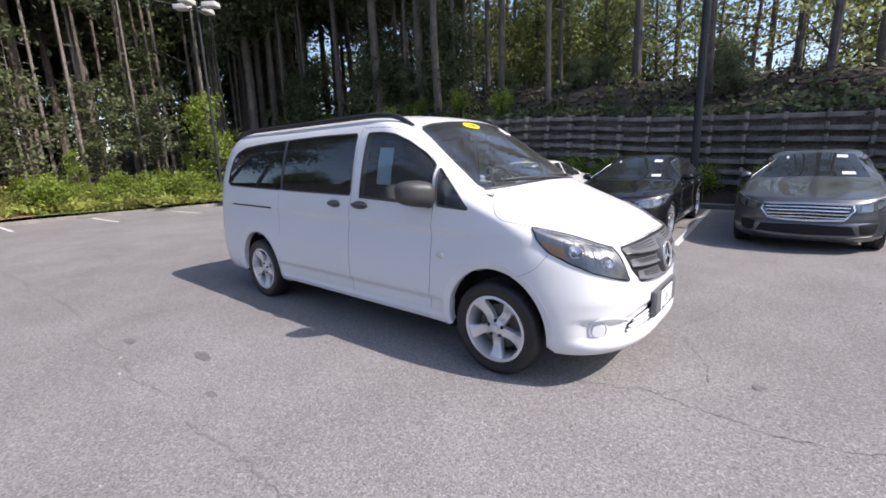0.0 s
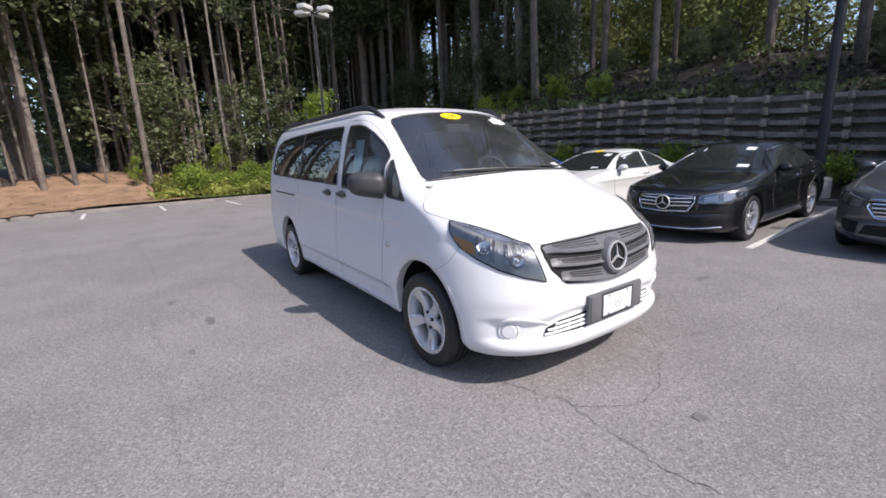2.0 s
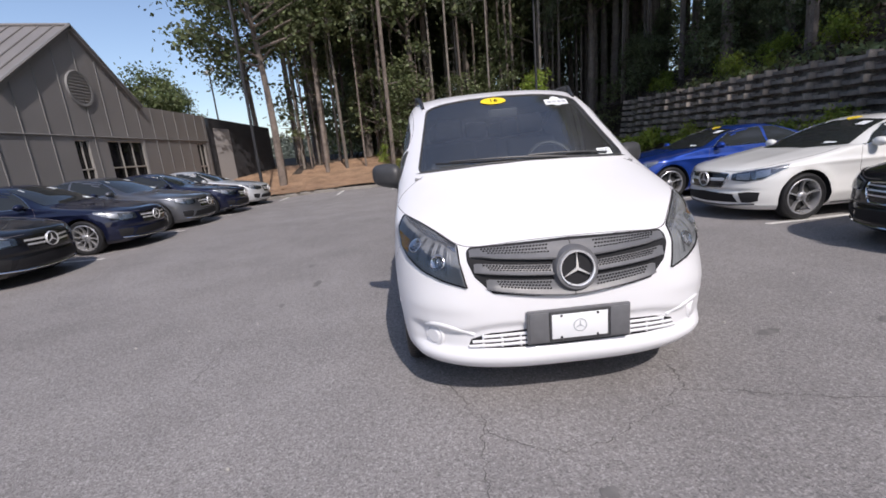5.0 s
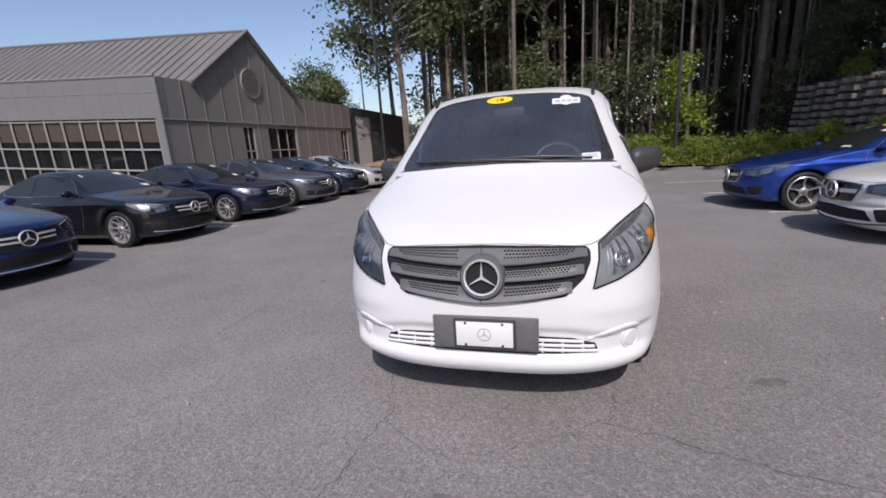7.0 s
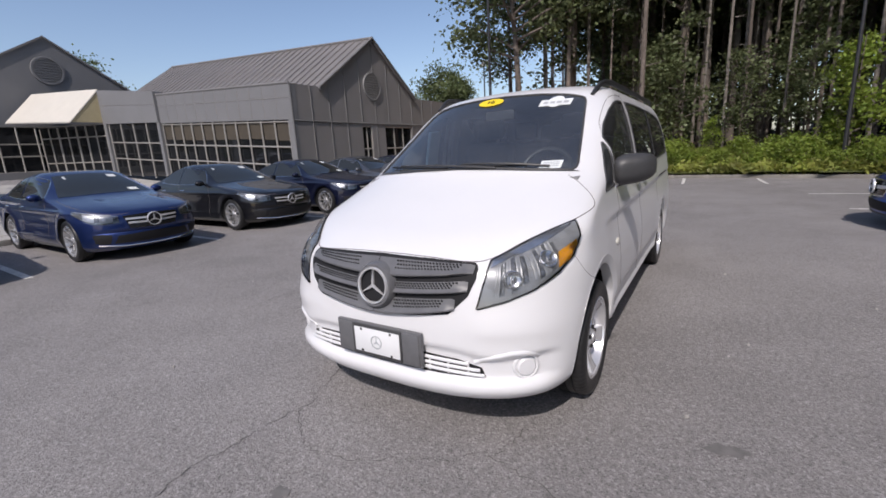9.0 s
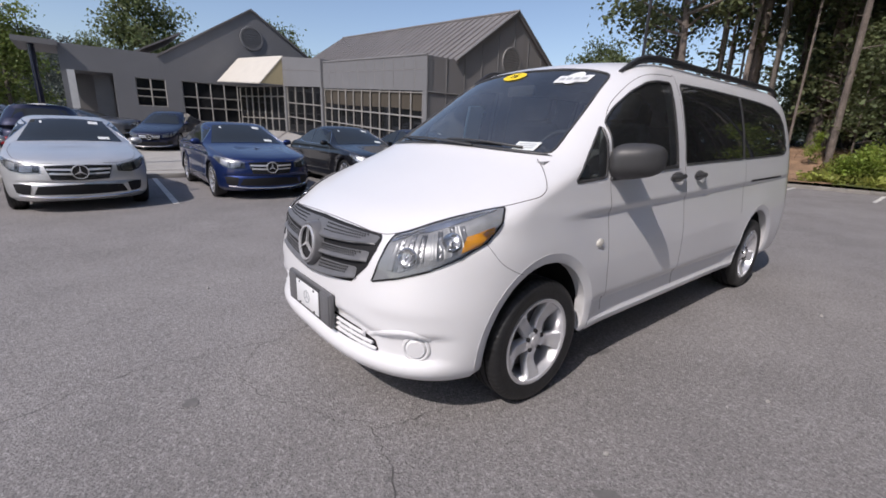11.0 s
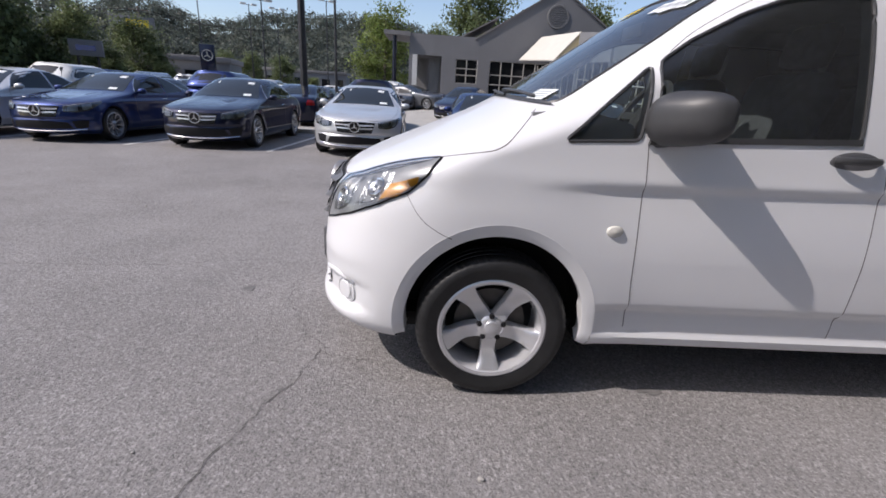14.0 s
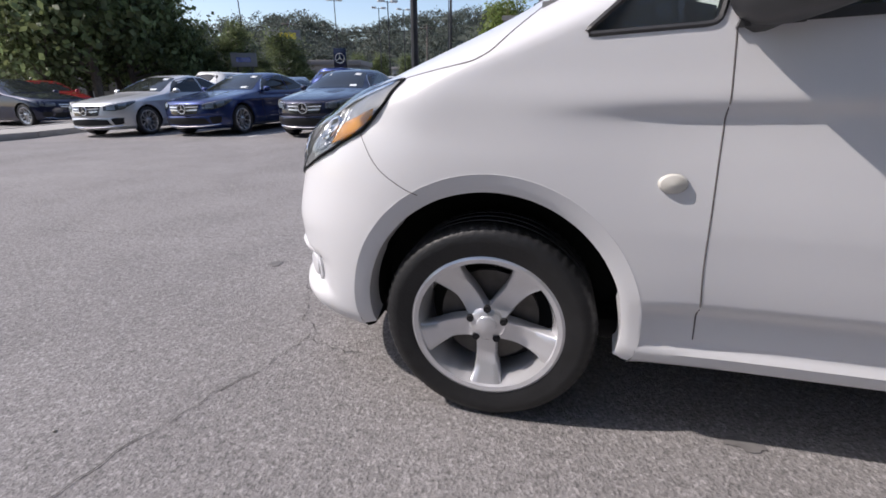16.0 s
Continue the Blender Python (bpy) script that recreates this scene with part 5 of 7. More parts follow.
def sheet(name, x0, x1, y0, y1, step, inside, material, label, height=bank):
    bm = bmesh.new()
    nx, ny = max(2, round((x1 - x0) / step)), max(2, round((y1 - y0) / step))
    g = [[bm.verts.new((x0 + (x1 - x0) * i / nx, y0 + (y1 - y0) * j / ny, 0)) for j in range(ny + 1)] for i in range(nx + 1)]
    for col in g:
        for v in col:
            v.co.z = height(v.co.x, v.co.y)
    for i in range(nx):
        for j in range(ny):
            c = (g[i][j].co + g[i + 1][j + 1].co) / 2
            k = inside(c.x, c.y)
            if k:
                f = bm.faces.new((g[i][j], g[i + 1][j], g[i + 1][j + 1], g[i][j + 1]))
                f.material_index = k - 1
    bmesh.ops.delete(bm, geom=[v for v in bm.verts if not v.link_faces], context="VERTS")
    return tagged(part(name, bm, material), label, "ground", kind="structure")


def kerb_x(y):
    best = min(KERB, key=lambda p: abs(p[1] - y) + (100 if p[0] > -12 else 0))
    return best[0]


def wood_floor(x, y):
    if y > 11.0:
        return 3
    if y > 9.65 and x > -18.5:
        return 3
    lim = kerb_x(y) + 0.12 if y > -8 else -17 + (y + 8) * -0.1
    if x < lim:
        d = lim - x
        return 2 if y < -1.4 + 0.6 * math.sin(x) and d < 9 else (1 if d < 6.5 else 3)
    return 0


sheet("wood_floor", -70, 30, -30, 70, 0.5, wood_floor, [M_TURF, M_STRAW, M_SOIL], "wooded bank of weeds, pine straw and dark soil")
# ---- timber crib wall ----
crib = thing("retaining_wall", "weathered timber crib retaining wall below the wooded bank", "retaining wall", kind="structure")
COL, COURSES, RISE = 0.80, 7, 0.285


def board(lx, ly, lz):
    return box(-lx / 2, lx / 2, -ly / 2, ly / 2, -lz / 2, lz / 2, 0.012, 1)


stretch = part("stretcher", board(COL - 0.015, 0.15, 0.115), M_TIMBER, crib)
head = part("header", board(0.085, 0.40, 0.19), M_TIMBER, crib)
first = True
cols = list(range(-23, 18))
for c in cols:
    x = -2.2 + COL * c
    for k in range(COURSES):
        z = wall_top(x) - 0.10 - RISE * k
        zn = wall_top(x + COL) - 0.10 - RISE * k
        y = 10.85 - 0.030 * k
        tilt = math.degrees(math.atan2(zn - z, COL))
        m = pose(x + COL / 2, y + random.uniform(-0.015, 0.015), (z + zn) / 2 + random.uniform(-0.012, 0.012), random.uniform(-3, 3), -tilt + random.uniform(-0.6, 0.6), random.uniform(-0.5, 0.5))
        mh = pose(x, y - 0.10, z + (0.5 if c % 2 else 0) * 0.06 + random.uniform(-0.008, 0.008), 0, random.uniform(-3, 3), random.uniform(-2, 2))
        if first:
            stretch.matrix_basis, head.matrix_basis, first = m, mh, False
            continue
        for src, mm in ((stretch, m), (head, mh)):
            o = src.copy()
            scene.collection.objects.link(o)
            o.matrix_basis = mm
backing = bmesh.new()
rows = []
for c in range(cols[0], cols[-1] + 2):
    x = -2.2 + COL * c
    rows.append([backing.verts.new((x, 11.04, wall_top(x) - 0.02)), backing.verts.new((x, 10.80, wall_top(x) - 2.25)), backing.verts.new((x, 11.45, wall_top(x) - 2.25)), backing.verts.new((x, 11.45, wall_top(x) - 0.02))])
for a, b in zip(rows, rows[1:]):
    for i in range(4):
        backing.faces.new((a[i], b[i], b[(i + 1) % 4], a[(i + 1) % 4]))
bmesh.ops.recalc_face_normals(backing, faces=backing.faces[:])
part("earth_fill", backing, M_FILL, crib, "dark earth behind the timbers")
# ---- parked cars ----
SEDAN = [
    (0.17, 2.20, -2.18, 0.80, 0.60, 2.4, 0.40), (0.25, 2.30, -2.29, 0.87, 0.70, 2.4, 0.45), (0.40, 2.335, -2.33, 0.895, 0.75, 2.4, 0.45),
    (0.58, 2.325, -2.34, 0.905, 0.78, 2.4, 0.45), (0.70, 2.29, -2.34, 0.90, 0.76, 2.4, 0.45), (0.765, 2.22, -2.335, 0.895, 0.72, 2.4, 0.45),
    (0.82, 2.02, -2.33, 0.888, 0.62, 2.4, 0.45), (0.88, 1.66, -2.31, 0.878, 0.50, 2.4, 0.45), (0.94, 1.22, -2.27, 0.865, 0.42, 2.4, 0.45),
    (0.985, 0.96, -2.20, 0.850, 0.38, 2.4, 0.45), (1.03, 0.82, -2.02, 0.825, 0.36, 2.4, 0.42), (1.07, 0.72, -1.80, 0.800, 0.36, 2.4, 0.40),
    (1.15, 0.55, -1.60, 0.760, 0.36, 2.4, 0.40), (1.25, 0.32, -1.36, 0.710, 0.36, 2.3, 0.40), (1.33, 0.12, -1.13, 0.660, 0.36, 2.3, 0.40),
    (1.385, -0.04, -0.92, 0.600, 0.34, 2.2, 0.36), (1.42, -0.20, -0.72, 0.50, 0.26, 2.1, 0.26), (1.435, -0.36, -0.55, 0.28, 0.09, 2.0, 0.09)]
COUPE = [(z * (0.965 if z > 1.0 else 1.0), xf + (0.05 if 0.9 < z < 1.3 else 0), xr, w * (0.98 if z > 1.1 else 1), lf, n, lr) for z, xf, xr, w, lf, n, lr in SEDAN]
TALL = [(z * (1.0 if z < 0.6 else 1.0 + 0.20 * smoothstep(0.6, 1.2, z)), xf, xr if z < 1.0 else -2.30 + 0.45 * smoothstep(1.0, 1.43, z) * 1.0, w if z < 1 else w * 1.05, lf, n, lr) for z, xf, xr, w, lf, n, lr in SEDAN]
KINDS = {"sedan": SEDAN, "coupe": COUPE, "suv": TALL}


def car_warp(p):
    """A shoulder crease, hollowed doors, flared wheels and a rounded sill on a parked car; the bonnet gets two faint ridges."""
    x, y, z = p
    side = 1 if y > 0 else -1
    if abs(y) > 0.55:
        doors = smoothstep(1.30, 0.95, x) * smoothstep(-2.1, -1.8, x)
        line = 0.80 + 0.02 * (0.5 - x) * 0.3
        y += side * (0.016 * math.exp(-((z - line) / 0.035) ** 2) - 0.022 * doors * math.exp(-((z - 0.60) / 0.11) ** 2) + 0.014 * doors * math.exp(-((z - 0.36) / 0.06) ** 2))
        for ax in (1.47, -1.37):
            r = math.hypot(x - ax, z - 0.345)
            y += side * 0.020 * math.exp(-((r - 0.40) / 0.055) ** 2)
    if x > 0.9 and z > 0.70:
        z += 0.010 * math.exp(-((abs(y) - 0.42) / 0.07) ** 2) * smoothstep(2.2, 1.9, x)
    if x > 1.9 and z < 0.62:
        x -= 0.022 * math.exp(-((z - 0.455) / 0.02) ** 2) * smoothstep(0.85, 0.6, abs(y)) - 0.014 * math.exp(-((z - 0.235) / 0.03) ** 2)
    return Vector((x, y, z))


def car_model(kind, colour, fine=True, front="sport"):
    """A parked car with its nose towards +x, standing on its own origin."""
    table = KINDS[kind]
    k = 1.2 if kind == "suv" else 0.965 if kind == "coupe" else 1.0
    up = lambda z: z * (1 + (k - 1) * smoothstep(0.6, 1.2, z)) if kind == "suv" else (z * k if z > 1.0 else z)
    root = thing("car", "", "car")
    top_z = table[-1][0]
    n = 62 if fine else 26
    levels = sorted(set([0.17 + (top_z - 0.17) * (i / n) for i in range(n + 1)] + [r[0] for r in table] + ([0.765, 0.78, 0.79, 0.80, 0.81] if fine else [])))
    hull = body_shell(table, levels, corner=14 if fine else 8, side=56 if fine else 16, warp=car_warp if fine and kind != "suv" else None)
    skin = Skin(hull)
    axles = (1.47, -1.37)
    hull = carve(hull, [(wheel_arches(axles, 0.345, 0.372, 0.55, 1.2), 1)], 2)
    part("body", hull, [PAINTS[colour], M_LINER], root)
    cols = 20 if fine else 8
    rows = 8 if fine else 3
    for s in (1, -1):
        ft = [(0.60, up(1.005)), (0.36, up(1.165)), (0.12, up(1.285)), (-0.15, up(1.345)), (-0.52, up(1.362))]
        fl = [(0.64, up(0.992)), (0.2, up(0.982)), (-0.55, up(0.985))]
        rt = [(-0.58, up(1.362)), (-0.80, up(1.345)), (-1.06, up(1.255)), (-1.30, up(1.130))]
        rl = [(-0.60, up(0.985)), (-1.0, up(1.0)), (-1.36, up(1.035))]
        if kind == "suv":
            rt = [(-0.58, up(1.362)), (-1.0, up(1.350)), (-1.6, up(1.30)), (-1.95, up(1.20))]
            rl = [(-0.60, up(0.985)), (-1.2, up(0.99)), (-2.05, up(1.02))]
        part("front_window", skin.patch(ft, fl, s, 0.003, rows, cols), M_CARGLASS, root)
        part("rear_window", skin.patch(rt, rl, s, 0.003, rows, cols), M_CARGLASS, root)
        if fine:
            part("window_trim", skin.line(ft + rt[1:] + rl[::-1] + fl[::-1] + ft[:1], s, 0.006, 0.003, 70, sides=5), M_CHROME, root)
            part("door_gap", skin.line([(0.66, 0.97), (0.70, 0.80), (0.66, 0.50), (0.62, 0.30)], s, 0.004, -0.001, 20, sides=4), M_SEAM, root)
            part("door_gap", skin.line([(-0.56, 0.98), (-0.58, 0.60), (-0.56, 0.30)], s, 0.004, -0.001, 20, sides=4), M_SEAM, root)
            if kind == "sedan":
                part("door_gap", skin.line([(-1.38, 1.02), (-1.34, 0.78), (-1.10, 0.62), (-0.98, 0.45)], s, 0.004, -0.001, 20, sides=4), M_SEAM, root)
            for hx in (-0.42, -1.26):
                if kind == "coupe" and hx < -1:
                    continue
                c = skin.drop((hx, 3 * s, 0.855), (0, -s, 0))
                part("door_handle", tube([c + Vector((-0.10, 0, 0)), c + Vector((-0.06, s * 0.018, 0)), c + Vector((0.06, s * 0.018, 0)), c + Vector((0.10, 0, 0))], 0.011, 6), M_CHROME, root)
            part("sill_trim", skin.line([(1.05, 0.215), (-0.95, 0.215)], s, 0.012, 0.0, 16, sides=5), M_PLASTIC, root)
        mb = bmesh.new()
        bmesh.ops.create_uvsphere(mb, u_segments=16 if fine else 8, v_segments=10 if fine else 6, radius=1)
        for v in mb.verts:
            v.co = Vector((0.50 + 0.075 * v.co.x, s * (0.945 + 0.10 * v.co.y), up(1.0) + 0.02 + 0.065 * v.co.z))
        if s < 0:
            bmesh.ops.reverse_faces(mb, faces=mb.faces[:])
        part("door_mirror", join(mb, tube([(0.52, s * 0.82, up(0.985)), (0.50, s * 0.92, up(1.0))], 0.02, 6)), PAINTS[colour], root)
        y0 = 0.53 if front == "slats" else 0.455
        top = [(2.235, s * y0, 0.705), (2.10, s * (0.50 * y0 + 0.43), 0.765), (1.93, s * 0.79, 0.800), (1.70, s * 0.855, 0.815)]
        low = [(2.275, s * (y0 + 0.015), 0.612), (2.18, s * (0.5 * y0 + 0.43), 0.592), (2.02, s * 0.79, 0.630), (1.74, s * 0.865, 0.765)]
        lamp = part("headlamp", skin.patch3(top, low, 0.004, 6 if fine else 2, 18 if fine else 6), M_CARLAMP, root, "clear headlamp")
        if fine:
            for t0, t1 in ((0.10, 0.34), (0.44, 0.68)):
                a, b = between(top, low, t0, t1, 6)
                part("reflector", skin.patch3([p.lerp(q, 0.26) for p, q in zip(a, b)], [p.lerp(q, 0.86) for p, q in zip(a, b)], 0.009, 3, 6), M_CARBOWL, lamp)
            a, b = between(top, low, 0.03, 0.97, 10)
            part("light_strip", skin.patch3([p.lerp(q, 0.04) for p, q in zip(a, b)], [p.lerp(q, 0.12) for p, q in zip(a, b)], 0.009, 2, 16), M_BRIGHTBAR, lamp)
            part("lamp_lens", skin.patch3(top, low, 0.016, 6, 18), M_LENS, lamp)
        part("tail_lamp", skin.patch3([(-2.20, s * 0.62, 0.90), (-2.10, s * 0.84, 0.90)], [(-2.28, s * 0.60, 0.74), (-2.12, s * 0.87, 0.74)], 0.006, 3, 6), M_REDLENS, root)
    part("windscreen", skin.patch([(-0.50, up(1.345)), (-0.25, up(1.37)), (0, up(1.378)), (0.25, up(1.37)), (0.50, up(1.345))], [(-0.70, up(1.000)), (-0.35, up(1.012)), (0, up(1.018)), (0.35, up(1.012)), (0.70, up(1.000))], 0, 0.004, rows, cols), M_CARGLASS, root)
    part("rear_screen", skin.patch([(-0.48, up(1.33)), (0, up(1.36)), (0.48, up(1.33))], [(-0.62, up(1.085)), (0, up(1.10)), (0.62, up(1.085))], 3, 0.004, rows, cols // 2), M_CARGLASS, root)
    gw = 1.22 if front == "slats" else 1.0
    grille = part("grille", skin.patch([(-0.40 * gw, 0.70), (0, 0.712), (0.40 * gw, 0.70)], [(-0.34 * gw, 0.50), (0, 0.485), (0.34 * gw, 0.50)], 0, 0.004, 5, cols), M_GLOSSBLACK, root, "black grille with chrome bars")
    bars = [(0.605, 0.37)] if front == "bar" else [(0.635, 0.375), (0.575, 0.355)] if front == "sport" else [(0.66, 0.385), (0.61, 0.37), (0.56, 0.36)] if front == "classic" else [(0.665, 0.46), (0.620, 0.455), (0.575, 0.44), (0.530, 0.42)]
    for z, half in bars:
        h = 0.014 if front == "sport" else 0.022 if front == "bar" else 0.008
        e = -0.010 if front == "slats" else 0.012
        part("grille_bar", skin.patch([(-half, z + h + e), (0, z + h), (half, z + h + e)], [(-half, z - h + e), (0, z - h), (half, z - h + e)], 0, 0.016, 2, 16), M_BRIGHTBAR, grille)
    if fine and front != "sport":
        part("grille_surround", skin.line([(y * gw, z) for y, z in ((-0.40, 0.70), (0, 0.714), (0.40, 0.70), (0.415, 0.62), (0.34, 0.495), (0, 0.48), (-0.34, 0.495), (-0.415, 0.62), (-0.40, 0.70))], 0, 0.017 if front == "slats" else 0.010, 0.006, 60, sides=6), M_CHROME, grille)
    at = skin.drop((4, 0, 0.605), (-1, 0, 0), 0.040)
    if front != "slats":
        part("badge_field", lathe([(0.001, -0.006), (0.100, -0.006), (0.108, -0.02)], 24, "X"), M_GLOSSBLACK, grille).matrix_basis = Matrix.Translation(at)
        star_badge(0.108 if front != "bar" else 0.112, Matrix.Translation(at), grille)
    low_in = part("lower_intake", skin.patch([(-0.50, 0.405), (0, 0.425), (0.50, 0.405)], [(-0.56, 0.285), (0, 0.270), (0.56, 0.285)], 0, 0.004, 3, cols), M_INK, root)
    for s in (1, -1):
        part("side_intake", skin.patch([(s * 0.57, 0.425), (s * 0.67, 0.44), (s * 0.77, 0.435)], [(s * 0.60, 0.285), (s * 0.68, 0.285), (s * 0.75, 0.31)], 0, 0.004, 4, 10), M_INK, root)
    part("chin_trim", skin.line([(-0.72, 0.265), (-0.4, 0.235), (0, 0.228), (0.4, 0.235), (0.72, 0.265)], 0, 0.011, 0.004, 24, sides=5), M_CHROME if front in ("sport", "classic") else M_PLASTIC, root)
    if fine:
        for s in (1, -1):
            part("bonnet_gap", skin.line3(spline([(2.24, s * 0.30, 0.735), (2.18, s * 0.52, 0.745), (1.95, s * 0.72, 0.805), (1.4, s * 0.80, 0.905), (0.92, s * 0.78, 0.985)]), 0.004, -0.001, 40, sides=4), M_SEAM, root)
        dec = skin.patch([(0.28, up(1.335)), (0.42, up(1.325))], [(0.28, up(1.29)), (0.42, up(1.28))], 0, 0.009, 2, 4)
        part("dealer_sticker", dec, M_PALEINK, root)
        dec = skin.patch([(0.36, up(1.075)), (0.52, up(1.07))], [(0.37, up(1.035)), (0.53, up(1.03))], 0, 0.009, 2, 4)
        part("price_label", dec, M_PAPER, root)
        for k in range(2):
            part("year_decal", skin.patch([(-0.44 + 0.05 * k, up(1.325)), (-0.41 + 0.05 * k, up(1.328))], [(-0.44 + 0.05 * k, up(1.285)), (-0.41 + 0.05 * k, up(1.288))], 0, 0.009, 2, 3), M_PALEINK, root)
        if kind == "coupe":
            part("year_sticker", skin.patch([(-0.13, up(1.350)), (-0.02, up(1.362)), (0.09, up(1.352))], [(-0.13, up(1.338)), (-0.02, up(1.318)), (0.09, up(1.338))], 0, 0.009, 3, 10), M_YELLOW, root, "yellow oval sticker")
    for ax in axles:
        for s in (1, -1):
            wheel("wheel", root, pose(ax, s * 0.785, 0.335, 0, 0, 0 if s > 0 else 180), 0.335, 0.250, 0.225, 10 if front == "sport" else 5, "thin" if front == "sport" else "wide5", M_CARALLOY, 40 if fine else 14)
    return root


def recolour(ob, colour):
    """Gives a copy of a car its own paint."""
    for o in ob.children:
        if o.name.split(".")[0] in ("body", "door_mirror"):
            o.material_slots[0].link = "OBJECT"
            o.material_slots[0].material = PAINTS[colour]


def park(model, x, y, heading, colour, label, size=1.0, group="parked cars", use=False, lift=0.0):
    """Stands a car at the place of its nose; heading is the way that it looks, in degrees from +x."""
    a = radians(heading)
    half = 2.335 * size
    cx, cy = x - half * math.cos(a), y - half * math.sin(a)
    ex, ey = 1.4 * math.cos(a), 1.4 * math.sin(a)
    zf, zr = ground(cx + ex, cy + ey), ground(cx - ex, cy - ey)
    sx, sy = -math.sin(a) * 0.8, math.cos(a) * 0.8
    zl, zt = ground(cx + sx, cy + sy), ground(cx - sx, cy - sy)
    m = Matrix.Translation((cx, cy, (zf + zr) / 2 + lift)) @ Matrix.Rotation(a, 4, "Z") @ Matrix.Rotation(-math.atan2(zf - zr, 2.8), 4, "Y") @ Matrix.Rotation(math.atan2(zl - zt, 1.6), 4, "X")
    m = m @ Matrix.Diagonal((size, size, size, 1))
    if use:
        model.matrix_basis = m
        ob = model
    else:
        ob = copy_thing(model, m)
    recolour(ob, colour)
    tagged(ob, label, "car", group)
    return ob


sport = car_model("sedan", "blue", True, "sport")
luxury = car_model("sedan", "grey", True, "slats")
coupe = car_model("coupe", "white", True, "bar")
black_sedan = car_model("sedan", "black", True, "classic")
ROW = "cars in the sales row"
for i, (x, y, colour, words) in enumerate([
        (10.4, -6.05, "silver", "silver sedan with a sport grille at the end of the row"),
        (7.95, -6.35, "blue", "dark blue sedan with chrome grille bars and price sheet"),
        (4.9, -6.3, "navy", "navy sedan parked beside a silver sedan"),
        (1.82, -6.3, "silver", "silver sedan with a dealer sticker on its windscreen"),
        (-1.0, -6.3, "blue", "metallic blue sedan with bright alloy wheels"),
        (-3.85, -6.4, "black", "black sedan with chrome window trim"),
        (-6.4, -6.3, "navy", "dark navy sedan with multi-spoke wheels"),
        (-8.9, -6.35, "grey", "grey metallic sedan parked in the sales row"),
        (-11.3, -6.3, "navy", "dark sedan near the end of the row"),
        (-13.8, -6.4, "silver", "silver sedan at the end of the sales row")]):
    park(sport, x, y, 90 + random.uniform(-2, 2), colour, words, 1.0, ROW, use=(i == 0))
FACING = "cars facing the sales row"
park(luxury, 1.60, 4.60, -91, "grey", "grey executive sedan with a slatted chrome grille", 1.0, FACING, use=True)
park(luxury, 4.65, 4.65, -90, "white", "white sedan in the bay beside a grey one", 1.0, FACING)
park(black_sedan, -1.02, 4.0, -88, "black", "glossy black sedan with a chrome star grille", 1.0, FACING, use=True)
park(coupe, -3.72, 3.80, -90, "white", "pearl white two-door coupe with a yellow sticker", 1.0, FACING, use=True)
park(coupe, -6.5, 3.5, -90, "bright", "bright blue two-door coupe", 1.0, FACING)
# rows further off
far_car = car_model("sedan", "silver", False, "sport")
far_suv = car_model("suv", "white", False, "sport")
used = {"sedan": True, "suv": True}
shades = ["silver", "navy", "white", "black", "grey", "blue", "silver", "black", "white", "white", "grey", "navy"]
words = {"silver": "silver", "navy": "navy blue", "white": "white", "black": "black", "grey": "grey", "blue": "blue", "red": "red", "teal": "teal"}


def far_row(x0, x1, y, heading, step, chance=0.9, group="cars further off"):
    x = x0
    while (x <= x1) if step > 0 else (x >= x1):
        if random.random() < chance:
            kind = "suv" if random.random() < 0.28 else "sedan"
            c = random.choice(shades)
            model = far_suv if kind == "suv" else far_car
            park(model, x, y, heading + random.uniform(-3, 3), c, "%s %s parked in a row across the lot" % (words[c], "estate car" if kind == "suv" else "sedan"), 1.0, group, use=used[kind])
            used[kind] = False
        x += step
far_row(2.6, 15.4, -17.8, -90, 2.7, 1.0)
far_row(2.2, 25.0, -24.5, 90, 2.7, 1.0)
far_row(4.0, 21.0, -34.3, -90, 2.7, 1.0)
far_row(7.0, 18.8, -40.2, 90, 2.8, 0.95)
far_row(33.0, 47.0, -40.5, 90, 2.8, 1.0)
far_row(8.0, 18.8, -50.0, -90, 2.8, 0.9)
park(far_car, 15.0, -9.3, 180, "navy", "dark blue sedan standing along the footway", 1.0, "cars further off")
park(far_car, 18.4, -12.0, 165, "red", "red sedan parked across the lot", 1.0, "cars further off")
park(far_car, -0.4, -19.4, 65, "navy", "navy sedan in front of the showroom", 1.0, "cars further off")
park(far_car, -0.6, -25.0, 150, "grey", "grey sedan standing before the showroom porch", 1.0, "cars further off")
park(far_suv, 0.4, -29.3, 165, "white", "white estate car standing before the showroom porch", 1.0, "cars further off")
# ---- the showroom ----
CORNER, ALONG, BACK = Vector((-8.9, -12.05, 0)), Vector((-1, 0, 0)), Vector((0, -1, 0))


def bp(u, v, z):
    """A place on the showroom: u along the gable wall, v along the glazed front."""
    return CORNER + ALONG * u + BACK * v + Vector((0, 0, z))


def slab(corners, normal, thick):
    """A plate through corners, thickened against its normal."""
    bm = bmesh.new()
    n = Vector(normal).normalized() * thick
    a = [bm.verts.new(Vector(c)) for c in corners]
    b = [bm.verts.new(Vector(c) - n) for c in corners]
    bm.faces.new(a)
    bm.faces.new(b[::-1])
    for i in range(len(a)):
        j = (i + 1) % len(a)
        bm.faces.new((a[i], b[i], b[j], a[j]))
    bmesh.ops.recalc_face_normals(bm, faces=bm.faces[:])
    return bm


GN, FN = Vector((0, 1, 0)), Vector((1, 0, 0))  # ways that the gable wall and the glazed front face
showroom = thing("showroom", "grey panelled car showroom with a gable and glazed front", "building")


